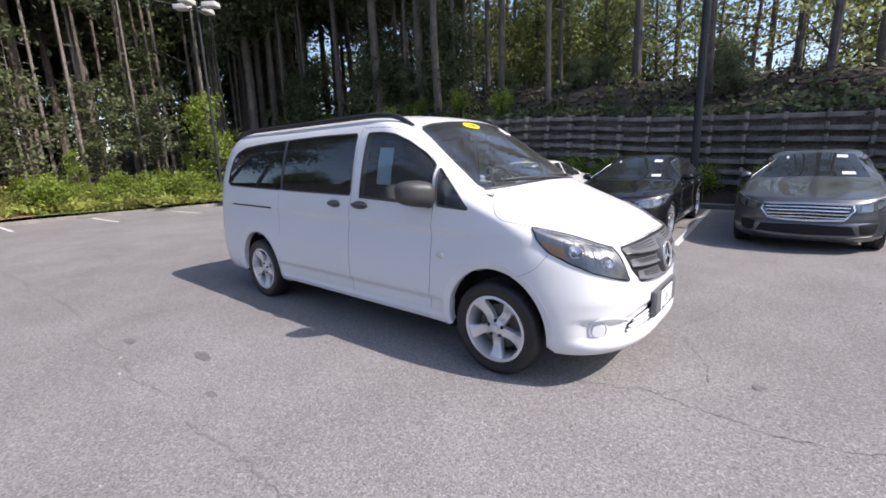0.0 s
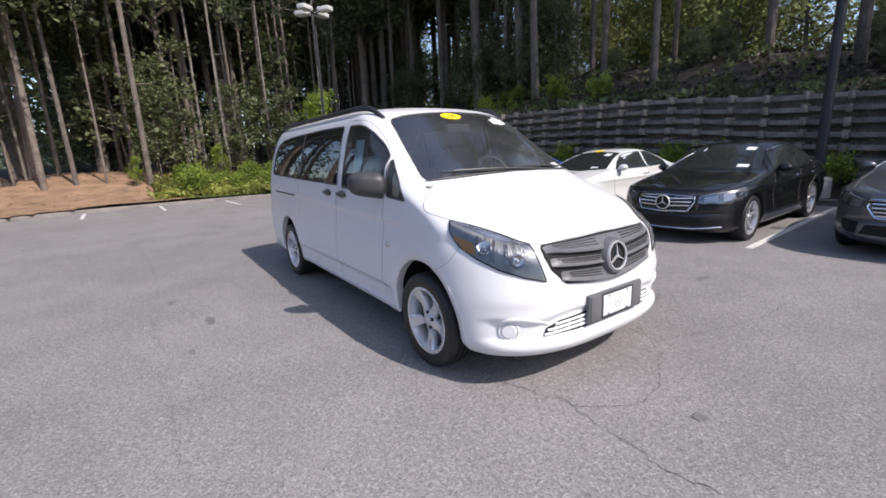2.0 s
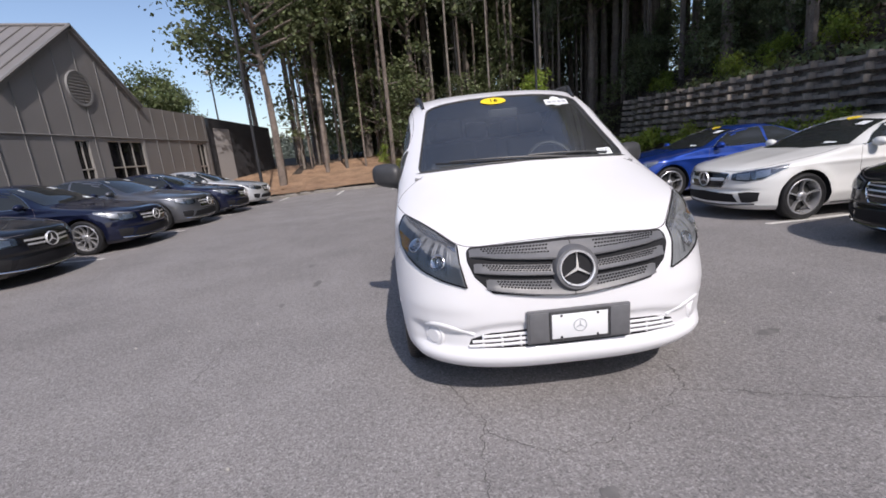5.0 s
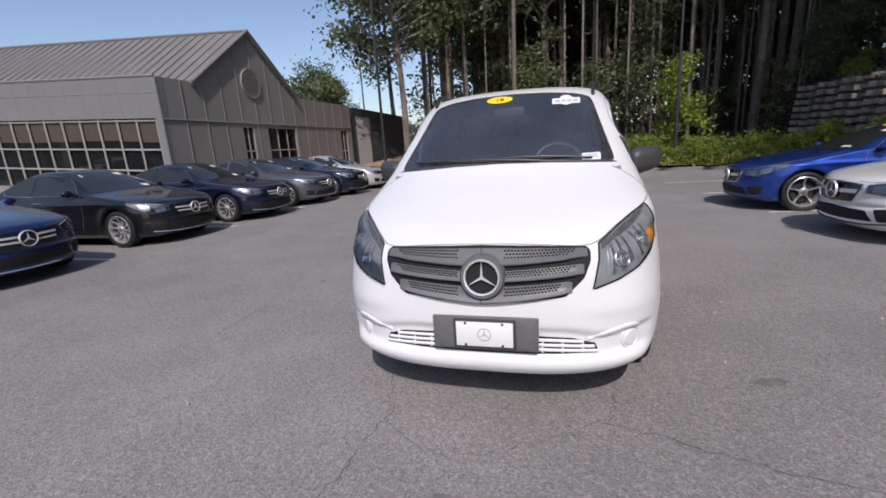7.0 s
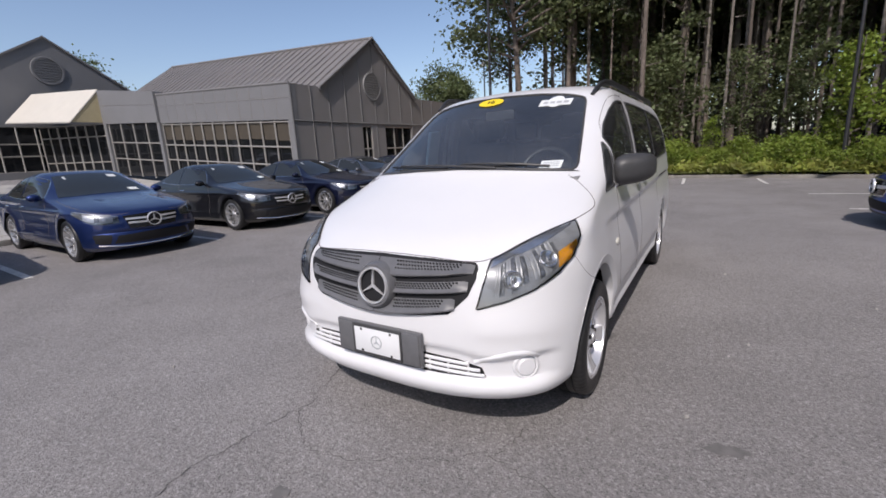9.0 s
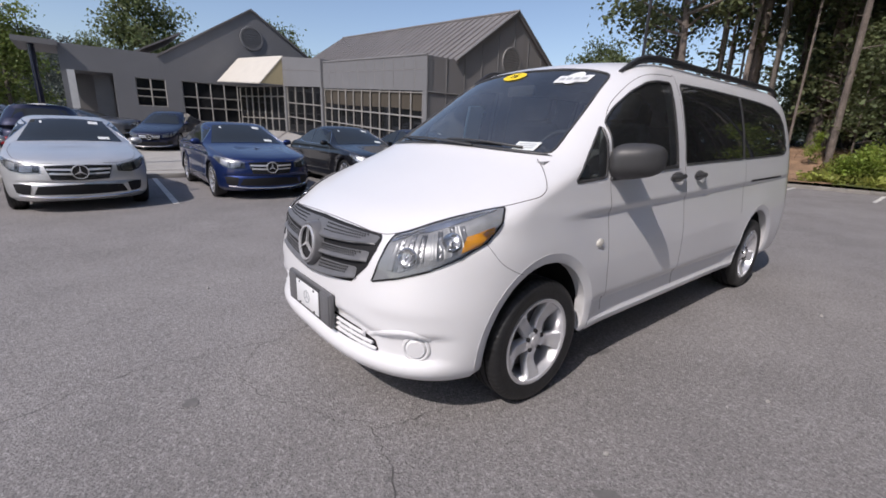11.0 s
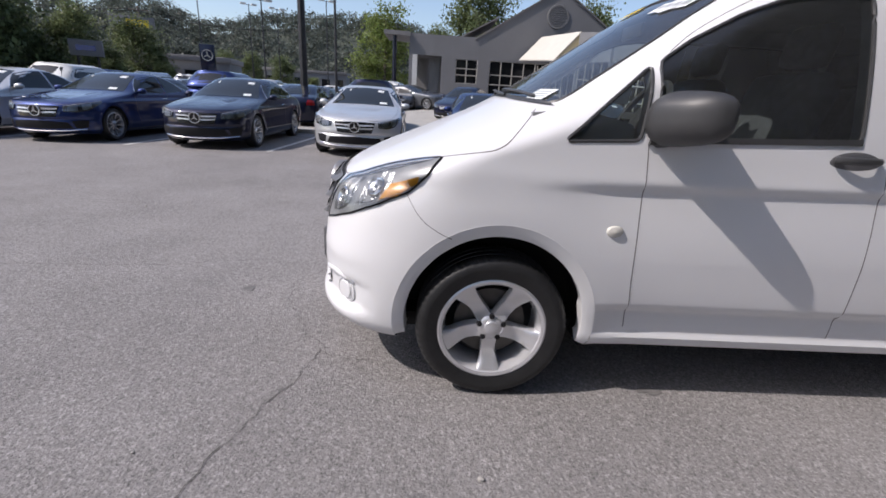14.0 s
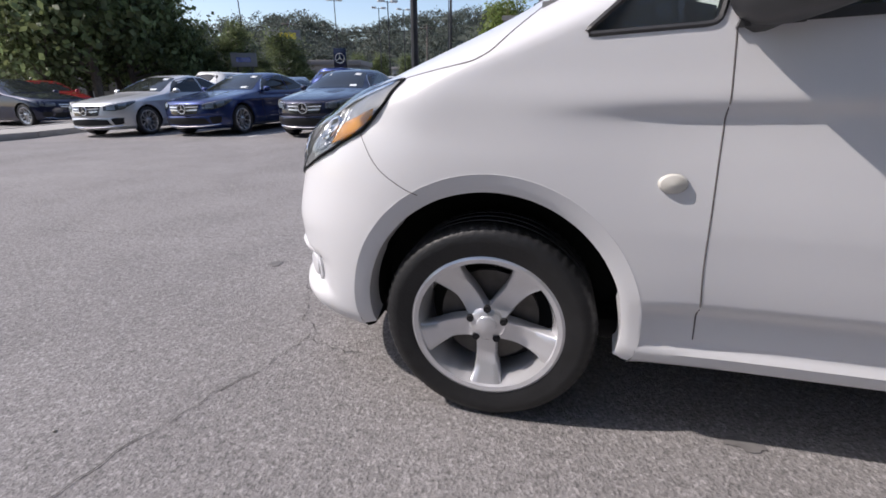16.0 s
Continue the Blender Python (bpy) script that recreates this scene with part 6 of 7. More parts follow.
def gable_top(u):
    if u < 1.5 or u > 7.8:
        return 4.22
    return 4.22 + 2.2 * (u - 1.5) / 3.3 if u < 4.8 else 6.42 - 2.2 * (u - 4.8) / 3.0


OPEN = [(3.80, 4.45, 0.8, 2.76), (5.40, 7.55, 0.8, 2.76), (12.15, 13.0, 0.4, 2.76)]
edges = sorted(set([0.0, 1.5, 4.8, 7.8, 13.6] + [0.95 * k for k in range(1, 15)] + [o[0] for o in OPEN] + [o[1] for o in OPEN]))
for a, b in zip(edges, edges[1:]):
    mid = (a + b) / 2
    hole = next((o for o in OPEN if o[0] <= mid <= o[1]), None)
    spans = [(0.0, hole[2]), (hole[3], None)] if hole else [(0.0, 2.89), (2.91, None)]
    for z0, z1 in spans:
        pts = [bp(a, 0, z0), bp(b, 0, z0), bp(b, 0, z1 or gable_top(b - 1e-4)), bp(a, 0, z1 or gable_top(a + 1e-4))]
        part("wall_panel", slab(pts, GN, 0.25), M_PANEL, showroom)
for k in range(0, 18):
    uu = 0.02 + 0.95 * k
    if uu > 13.6:
        break
    for z0, z1 in ((0.0, 2.88), (2.93, gable_top(uu))):
        if any(o[0] - 0.05 < uu < o[1] + 0.05 for o in OPEN) and z0 == 0:
            continue
        part("batten", tube([bp(uu, 0, z0) + GN * 0.015, bp(uu, 0, z1) + GN * 0.015], 0.016, 6), M_BATTEN, showroom)
part("string_course", tube([bp(0, 0, 2.90) + GN * 0.015, bp(13.6, 0, 2.90) + GN * 0.015], 0.03, 6), M_BATTEN, showroom)
for o in OPEN:
    n = max(2, round((o[1] - o[0]) / 0.72))
    w = part("window", slab([bp(o[0], 0, o[2]) - GN * 0.1, bp(o[1], 0, o[2]) - GN * 0.1, bp(o[1], 0, o[3]) - GN * 0.1, bp(o[0], 0, o[3]) - GN * 0.1], GN, 0.02), M_BLDGLASS, showroom)
    for k in range(n + 1):
        uu = o[0] + (o[1] - o[0]) * k / n
        part("mullion", tube([bp(uu, 0, o[2]) - GN * 0.06, bp(uu, 0, o[3]) - GN * 0.06], 0.03, 6), M_FRAMEALU, w)
    for zz in (o[2], (o[2] + o[3]) / 2, o[3]):
        part("transom", tube([bp(o[0], 0, zz) - GN * 0.06, bp(o[1], 0, zz) - GN * 0.06], 0.03, 6), M_FRAMEALU, w)
# round louvred vent
vc = bp(4.66, 0, 4.50)
axis_m = Matrix.Translation(vc) @ GN.to_track_quat("Z", "Y").to_matrix().to_4x4()
b = lathe([(0.50, 0.0), (0.50, 0.05), (0.58, 0.06), (0.60, 0.0)], 40, "Z")
b.transform(axis_m)
vent = part("round_vent", b, M_BATTEN, showroom)
b = lathe([(0.001, 0.01), (0.5, 0.01)], 40, "Z")
b.transform(axis_m)
part("vent_backing", b, M_PANEL, vent)
for k in range(9):
    z = -0.42 + 0.105 * k
    half = math.sqrt(max(0.48**2 - z * z, 0.01))
    part("vent_louvre", tube([vc + ALONG * -half + Vector((0, 0, z)) + GN * 0.03, vc + ALONG * half + Vector((0, 0, z)) + GN * 0.03], 0.025, 5), M_BATTEN, vent)
# roof with standing seams
ROOF_V = 16.5
for name, u0, z0, nrm in (("roof", 1.40, 4.16, Vector((0.55, 0.0, 0.83))), ("roof", 7.90, 4.16, Vector((-0.55, 0.0, 0.83)))):
    pts = [bp(u0, -0.12, z0), bp(4.8, -0.12, 6.52), bp(4.8, ROOF_V, 7.62), bp(u0, 15.2, 5.45)]
    roof = part(name, slab(pts, nrm, 0.10), M_ROOF, showroom, "standing seam metal roof")
    for k in range(36):
        t = k / 35
        a, b2 = pts[0].lerp(pts[3], t), pts[1].lerp(pts[2], t)
        part("seam", tube([a + nrm * 0.02, b2 + nrm * 0.02], 0.022, 4), M_ROOF, roof)
part("ridge_cap", tube([bp(4.8, -0.15, 6.55), bp(4.8, ROOF_V, 7.65)], 0.06, 8), M_ROOF, showroom)
part("verge", join(tube([bp(1.42, -0.12, 4.22), bp(4.8, -0.12, 6.56)], 0.05, 6), tube([bp(4.8, -0.12, 6.56), bp(7.88, -0.12, 4.22)], 0.05, 6)), M_BATTEN, showroom)
part("hip", slab([bp(4.8, ROOF_V, 7.62), bp(1.40, 15.2, 5.45), bp(7.90, 15.2, 5.45)], Vector((0, -1, 0)), 0.1), M_PANEL, showroom)
# glazed front
V_END, TILT = 9.4, 0.062


def fp(v, z, out=0.0):
    """A place on the glazed front, whose level lines climb with the street."""
    return bp(0, v, z + TILT * v) + FN * out


part("parapet", slab([fp(-0.012, 2.93, 0.012), fp(V_END, 2.93, 0.012), fp(V_END, 4.22, 0.012), fp(-0.012, 4.22, 0.012)], FN, 0.3), M_PALEPANEL, showroom)
for k in range(1, 12):
    v = V_END * k / 12
    part("panel_joint", tube([fp(v, 2.95, 0.016), fp(v, 4.20, 0.016)], 0.010, 4), M_PANEL, showroom)
part("panel_joint", tube([fp(0, 3.72, 0.016), fp(V_END, 3.72, 0.016)], 0.010, 4), M_PANEL, showroom)
part("coping", tube([fp(0, 4.24), fp(V_END, 4.24)], 0.05, 6), M_BATTEN, showroom)
part("corner_post", slab([bp(-0.01, -0.01, 0), bp(-0.01, 0.25, 0), bp(-0.01, 0.25, 2.93), bp(-0.01, -0.01, 2.93)], FN, 0.2), M_PALEPANEL, showroom)
part("plinth", slab([bp(0, 0.25, 0), bp(0, V_END, 0.3), fp(V_END, 0.55), fp(0.25, 0.55)], FN, 0.25), M_PANEL, showroom)
front = part("showroom_window", slab([fp(0.25, 0.55, -0.12), fp(V_END, 0.55, -0.12), fp(V_END, 2.92, -0.12), fp(0.25, 2.92, -0.12)], FN, 0.02), M_BLDGLASS, showroom)
N = 11
for k in range(N + 1):
    v = 0.3 + (V_END - 0.3) * k / N
    part("mullion", tube([fp(v, 0.55, -0.06), fp(v, 2.92, -0.06)], 0.035, 6), M_FRAMEALU, front)
    if k < N:
        v1 = 0.3 + (V_END - 0.3) * (k + 1) / N
        drop = random.uniform(0.64, 0.72)
        part("blind", slab([fp(v + 0.05, 2.86 - drop, -0.105), fp(v1 - 0.05, 2.86 - drop, -0.105), fp(v1 - 0.05, 2.86, -0.105), fp(v + 0.05, 2.86, -0.105)], FN, 0.01), M_BLIND, front)
for z in (1.22, 1.92, 2.86):
    part("transom", tube([fp(0.3, z, -0.06), fp(V_END, z, -0.06)], 0.035, 6), M_FRAMEALU, front)
# low dark block at the far end of the gable wall
dark_end = part("dark_wing", slab([bp(13.6, -0.15, 0), bp(16.6, -2.4, 0), bp(16.6, -2.4, 3.55), bp(13.6, -0.15, 4.15)], Vector((0.6, 0.8, 0)), 0.6), M_BLACKPAINT, showroom, "dark painted end wing")
part("wing_panel", slab([bp(13.75, -0.27, 0.2), bp(14.5, -0.83, 0.2), bp(14.5, -0.83, 3.5), bp(13.75, -0.27, 3.6)], Vector((0.6, 0.8, 0)), 0.03), M_PANEL, dark_end)
part("rear_wall", slab([bp(17.4, -2.0, 0), bp(17.4, 20, 0), bp(17.4, 20, 3.9), bp(17.4, -2.0, 3.5)], Vector((-1, 0, 0)), 0.2), M_PANEL, showroom)
part("flat_roof", slab([bp(7.9, 0.3, 4.10), bp(17.3, 0.3, 3.6), bp(17.3, 20, 3.9), bp(7.9, 20, 4.6)], Vector((0, 0, 1)), 0.1), M_ROOF, showroom)

# entrance block and second gable
A2, D2, N2 = Vector((-13.2, -32.3, 0)), Vector((1, 0, 0)), Vector((0, 1, 0))


def gp(s, z, out=0.0):
    return A2 + D2 * s + N2 * out + Vector((0, 0, z))


entrance = thing("entrance_hall", "pale panelled entrance hall with a gable and cream awning", "building")
B0, B1 = V_END + 0.05, 15.25
part("entrance_parapet", slab([fp(B0, 2.98, 0.12), fp(B1, 2.98, 0.12), fp(B1, 4.74, 0.12), fp(B0, 4.40, 0.12)], FN, 0.5), M_PALEPANEL, entrance)
part("panel_joint", tube([fp(B0, 3.80, 0.126), fp(B1, 3.95, 0.126)], 0.010, 4), M_PANEL, entrance)
eg = part("entrance_window", slab([fp(B0, 0.40), fp(B1 - 0.3, 0.20), fp(B1 - 0.3, 2.97), fp(B0, 2.97)], FN, 0.03), M_BLDGLASS, entrance)
for k in range(5):
    v = B0 + (B1 - 0.45 - B0) * k / 4
    part("mullion", tube([fp(v, 0.25, 0.03), fp(v, 2.96, 0.03)], 0.035, 6), M_FRAMEALU, eg)
for z in (1.15, 2.0):
    part("transom", tube([fp(B0, z, 0.03), fp(B1 - 0.4, z, 0.03)], 0.035, 6), M_FRAMEALU, eg)
for v in (B0 + 0.06, B1 - 0.15):
    part("entrance_post", slab([fp(v - 0.12, 0.0, 0.10), fp(v + 0.12, 0.0, 0.10), fp(v + 0.12, 2.97, 0.10), fp(v - 0.12, 2.97, 0.10)], FN, 0.22), M_PALEPANEL, entrance)
# gable wall in panels
WIN2 = [(4.2, 9.33, 1.57, 4.10), (10.25, 11.87, 2.40, 4.08)]
PORCH = (12.95, 15.0, 1.0, 4.20)


def g2_top(s):
    return 9.2 - 0.65 * (4.6 - s) if s < 4.6 else max(9.2 - 0.623 * (s - 4.6), 5.6)


edges = sorted(set([0.0, 4.6, 10.38, 15.35] + [1.5 * k for k in range(1, 10)] + [w[0] for w in WIN2] + [w[1] for w in WIN2] + list(PORCH[:2])))
for a, b in zip(edges, edges[1:]):
    mid = (a + b) / 2
    hole = next((o for o in WIN2 + [PORCH] if o[0] <= mid <= o[1]), None)
    for z0, z1 in ([(0.0, hole[2]), (hole[3], None)] if hole else [(0.0, None)]):
        part("wall_panel", slab([gp(a, z0), gp(b, z0), gp(b, z1 or g2_top(b - 1e-4)), gp(a, z1 or g2_top(a + 1e-4))], N2, 0.3), M_PALEPANEL, entrance)
for o in WIN2:
    w = part("window", slab([gp(o[0], o[2], -0.12), gp(o[1], o[2], -0.12), gp(o[1], o[3], -0.12), gp(o[0], o[3], -0.12)], N2, 0.02), M_BLDGLASS, entrance)
    n = round((o[1] - o[0]) / 0.82)
    for k in range(n + 1):
        q = o[0] + (o[1] - o[0]) * k / n
        part("mullion", tube([gp(q, o[2], -0.05), gp(q, o[3], -0.05)], 0.045, 5), M_FRAMEALU, w)
    for z in (o[2], o[2] + 0.35 * (o[3] - o[2]), o[2] + 0.62 * (o[3] - o[2]), o[3]):
        part("transom", tube([gp(o[0], z, -0.05), gp(o[1], z, -0.05)], 0.04, 5), M_FRAMEALU, w)
for s0, z0, s1, z1 in ((-0.3, 6.05, 4.6, 9.24), (4.6, 9.24, 10.55, 5.54)):
    part("roof", slab([gp(s0, z0, 0.1), gp(s1, z1, 0.1), gp(s1, z1, -9), gp(s0, z0, -9)], Vector((0, 0, 1)), 0.12), M_ROOF, entrance)
vc2 = gp(4.68, 7.32, 0.02)
b = lathe([(0.001, 0.01), (0.66, 0.01), (0.66, 0.06), (0.78, 0.06), (0.80, 0.0)], 40, "Z")
b.transform(Matrix.Translation(vc2) @ N2.to_track_quat("Z", "Y").to_matrix().to_4x4())
vent2 = part("round_vent", b, M_PALEPANEL, entrance)
for k in range(9):
    z = -0.56 + 0.14 * k
    half = math.sqrt(0.64**2 - z * z)
    part("vent_louvre", tube([vc2 + Vector((-half, 0.03, z)), vc2 + Vector((half, 0.03, z))], 0.028, 5), M_PALEPANEL, vent2)
# the door set askew between the block and the gable, under its awning
DA, DB = Vector((-8.85, -27.3, 0)), Vector((-7.45, -32.1, 0))
DN = Vector((0.96, 0.28, 0))
door = part("entrance_door", slab([DA + Vector((0, 0, 1.1)), DB + Vector((0, 0, 1.25)), DB + Vector((0, 0, 4.0)), DA + Vector((0, 0, 3.9))], DN, 0.04), M_BLDGLASS, entrance)
for k in range(8):
    f = DA.lerp(DB, k / 7) + DN * 0.03
    part("mullion", tube([f + Vector((0, 0, 1.1)), f + Vector((0, 0, 3.95))], 0.05 if k in (2, 3, 5) else 0.035, 6), M_FRAMEALU, door)
for z in (1.9, 3.3, 3.95):
    part("transom", tube([DA + DN * 0.03 + Vector((0, 0, z)), DB + DN * 0.03 + Vector((0, 0, z + 0.1))], 0.035, 6), M_FRAMEALU, door)
AT, AB = [DA + Vector((0, 0, 5.75)), DB + Vector((0, 0, 5.90))], [Vector((-5.9, -31.6, 4.25)), Vector((-7.3, -27.3, 4.0))]
part("awning", slab([AT[0], AT[1], AB[0], AB[1]], Vector((0.5, 0.1, 0.85)), 0.04), M_AWNING, entrance, "cream fabric awning")
part("awning_cheek", slab([AT[0], AB[1], DA + Vector((0, 0, 4.0))], Vector((0, 1, 0)), 0.04), mat("awning_side", (0.42, 0.36, 0.22), 0.8, vary=0.05), entrance)
for e0, e1 in ((AB[1], AB[0]), (AT[0], AB[1]), (AT[1], AB[0])):
    part("awning_frame", tube([e0 - Vector((0, 0, 0.05)), e1 - Vector((0, 0, 0.05))], 0.03, 6), M_FRAMEALU, entrance)
# porch at the end of the wall, with a flat canopy on a dark column
part("porch_back", slab([gp(12.5, 0.8, -2.6), gp(15.35, 0.8, -2.6), gp(15.35, 4.5, -2.6), gp(12.5, 4.5, -2.6)], N2, 0.2), M_PANEL, entrance)
part("porch_ceiling", slab([gp(12.5, 4.3, -0.3), gp(15.35, 4.3, -0.3), gp(15.35, 4.3, -2.6), gp(12.5, 4.3, -2.6)], Vector((0, 0, 1)), 0.1), M_PALEPANEL, entrance)
part("porch_door", slab([gp(13.05, 1.1, -0.9), gp(13.9, 1.1, -0.9), gp(13.9, 4.1, -0.9), gp(13.05, 4.1, -0.9)], N2, 0.06), M_BATTEN, entrance)
part("porch_column", slab([gp(14.75, 0.8, 0.02), gp(15.1, 0.8, 0.02), gp(15.1, 4.2, 0.02), gp(14.75, 4.2, 0.02)], N2, 0.3), M_LAMPHEAD, entrance)
part("canopy", slab([gp(15.3, 5.66, 0.3), gp(17.2, 5.70, 0.3), gp(17.2, 5.70, -4), gp(15.3, 5.66, -4)], Vector((0, 0, 1)), 0.28), M_BATTEN, entrance)
part("canopy_column", tube([gp(16.45, 0.8, -0.3), gp(16.45, 5.4, -0.3)], 0.16, 12), PAINTS["navy"], entrance)
part("side_roof", slab([gp(8.6, 7.5, -2.5), gp(11.8, 5.75, -2.5), gp(11.8, 5.75, -9), gp(8.6, 7.5, -9)], Vector((0, 0, 1)), 0.1), M_ROOF, entrance)
# footway before the glazed front
bm = bmesh.new()
bm.faces.new([bm.verts.new((x, y, ground(x, y) + 0.05)) for x, y in ((-8.88, -12.3), (-8.78, -27.0), (-6.3, -22.2), (-5.4, -17.0), (-5.1, -13.0))][::-1])
bmesh.ops.recalc_face_normals(bm, faces=bm.faces[:])
if list(bm.faces)[0].normal.z < 0:
    bmesh.ops.reverse_faces(bm, faces=bm.faces[:])
tagged(part("footway", bm, M_CONCRETE), "pale concrete footway along the showroom windows", "footway", kind="structure")
# tan drive between the median and the showroom
bm = bmesh.new()
dx, dy = [-5.2 + 0.85 * i for i in range(10)], [-12.3 - 1.3 * i for i in range(12)]
net = [[bm.verts.new((x, y, ground(x, y) + 0.012)) for y in dy] for x in dx]
for i in range(len(dx) - 1):
    for k in range(len(dy) - 1):
        bm.faces.new((net[i][k], net[i][k + 1], net[i + 1][k + 1], net[i + 1][k]))
tagged(part("drive", bm, M_CONCRETE), "tan concrete drive before the showroom", "drive", kind="structure")
# pavement before the entrance
bm = bmesh.new()
pv = [(-6.3, -22.3), (-1.5, -26.0), (1.8, -31.0), (1.8, -32.2), (-7.4, -32.2), (-8.75, -27.2)]
bm.faces.new([bm.verts.new((x, y, ground(x, y) + 0.06)) for x, y in pv])
tagged(part("pavement", bm, M_CONCRETE), "pale concrete apron before the showroom entrance", "pavement", kind="structure")
# ---- lamp posts ----
def lamp_post(x, y, height, heads=4, label="dark steel lamp post with four white floodlight heads", base=None, thick=0.07):
    z0 = ground(x, y) if base is None else base
    root = thing("lamp_post", label, "lamp post", Matrix.Translation((x, y, z0)), "lamp posts")
    part("pole", tube([(0, 0, -0.1), (0, 0, height)], thick, 10, taper=0.7), M_BLACKPAINT, root)
    part("footing", lathe([(0.001, 0.35), (thick * 2.3, 0.34), (thick * 2.6, 0.30), (thick * 2.6, -0.1)], 16, "Z"), M_CONCRETE, root)
    for k in range(heads):
        a = 2 * math.pi * k / max(heads, 2) + 0.6
        d = Vector((math.cos(a), math.sin(a), 0))
        arm = part("arm", tube([Vector((0, 0, height - 0.1)), Vector((0, 0, height - 0.06)) + d * 0.35], 0.03, 6), M_BLACKPAINT, root)
        hb = box(-0.30, 0.30, -0.20, 0.20, -0.09, 0.09, 0.02)
        hb.transform(Matrix.Translation(Vector((0, 0, height)) + d * 0.62) @ Matrix.Rotation(a, 4, "Z"))
        head_ob = part("lamp_head", hb, M_LAMPHEAD, root)
        lb = box(-0.24, 0.24, -0.15, 0.15, -0.105, -0.092)
        lb.transform(Matrix.Translation(Vector((0, 0, height)) + d * 0.62) @ Matrix.Rotation(a, 4, "Z"))
        part("lens", lb, M_PALEINK, head_ob)
    return root


lamp_post(-18.5, 5.3, 8.0, 4, base=0.0)
lamp_post(-0.75, 9.75, 11.5, 4, base=0.25, thick=0.10, label="tall dark lamp post standing before the timber wall")
lamp_post(5.05, -14.6, 12.5, 4, thick=0.14, label="tall dark lamp post between the rows of cars")
lamp_post(5.4, -22.0, 11.5, 4)
lamp_post(-16.3, -7.45, 11.5, 4, label="tall dark lamp post by the end of the showroom")
for x, y, h in ((15.7, -40.7, 8.4), (12.4, -51.3, 10.5), (5.0, -57.6, 11.0), (31.4, -40.5, 10.5), (26.0, -50.6, 10.5), (23.0, -57.0, 10.5), (20.3, -59.0, 10.5), (32.2, -29.0, 10.0), (-29.7, -14.3, 8.0), (-30.0, -40.0, 9.0)):
    lamp_post(x, y, h, 2, "dark lamp post with two pale heads across the lot")
# ---- woods ----
def leaves(centres, per, spread, size, rng, flat=0.6, long=1.5):
    """Vertices and faces of many small leaves in clumps."""
    C = np.repeat(np.asarray(centres, float), per, axis=0)
    n = len(C)
    P = C + rng.normal(0, 1, (n, 3)) * np.asarray(spread)
    N = rng.normal(0, 1, (n, 3))
    N[:, 2] += flat
    N /= np.linalg.norm(N, axis=1, keepdims=True)
    T = np.cross(N, rng.normal(0, 1, (n, 3)))
    T /= np.linalg.norm(T, axis=1, keepdims=True)
    B = np.cross(N, T)
    s = size * rng.uniform(0.6, 1.3, (n, 1))
    a, b = T * s * long / 2, B * s / 2
    V = np.stack([P - a, P - a * 0.1 + b, P + a, P - a * 0.1 - b], 1).reshape(-1, 3)
    F = np.arange(4 * n).reshape(-1, 4)
    return V, F


def leaf_object(name, V, F, material, parent=None, label=""):
    me = bpy.data.meshes.new(name)
    me.vertices.add(len(V))
    me.vertices.foreach_set("co", np.asarray(V, np.float32).ravel())
    me.loops.add(F.size)
    me.loops.foreach_set("vertex_index", F.ravel().astype(np.int32))
    me.polygons.add(len(F))
    me.polygons.foreach_set("loop_start", (np.arange(len(F)) * F.shape[1]).astype(np.int32))
    me.update(calc_edges=True)
    me.materials.append(material)
    ob = new(name, me)
    if parent is not None:
        ob.parent = parent
    if label:
        ob["label"] = label
    return ob


def branches(rng, height, start, count, reach, rise, radius):
    bms, tips = [], []
    for k in range(count):
        t = start + (1 - start) * (k + rng.uniform(0, 1)) / count
        a = rng.uniform(0, 2 * math.pi)
        L = reach * (1 - 0.55 * (t - start) / (1 - start)) * rng.uniform(0.6, 1.15)
        p0 = Vector((0, 0, height * t))
        d = Vector((math.cos(a), math.sin(a), rise * rng.uniform(0.5, 1.3)))
        pts = [p0 + d * (L * f) + Vector((rng.uniform(-0.15, 0.15), rng.uniform(-0.15, 0.15), rng.uniform(-0.1, 0.2))) * L * f * 0.4 for f in (0, 0.35, 0.7, 1.0)]
        bms.append(tube(pts, radius * (1.1 - t) + 0.015, 5, taper=0.25))
        tips += [pts[1].lerp(pts[2], 0.5), pts[2], pts[3], pts[2].lerp(pts[3], 0.5)]
    return bms, tips


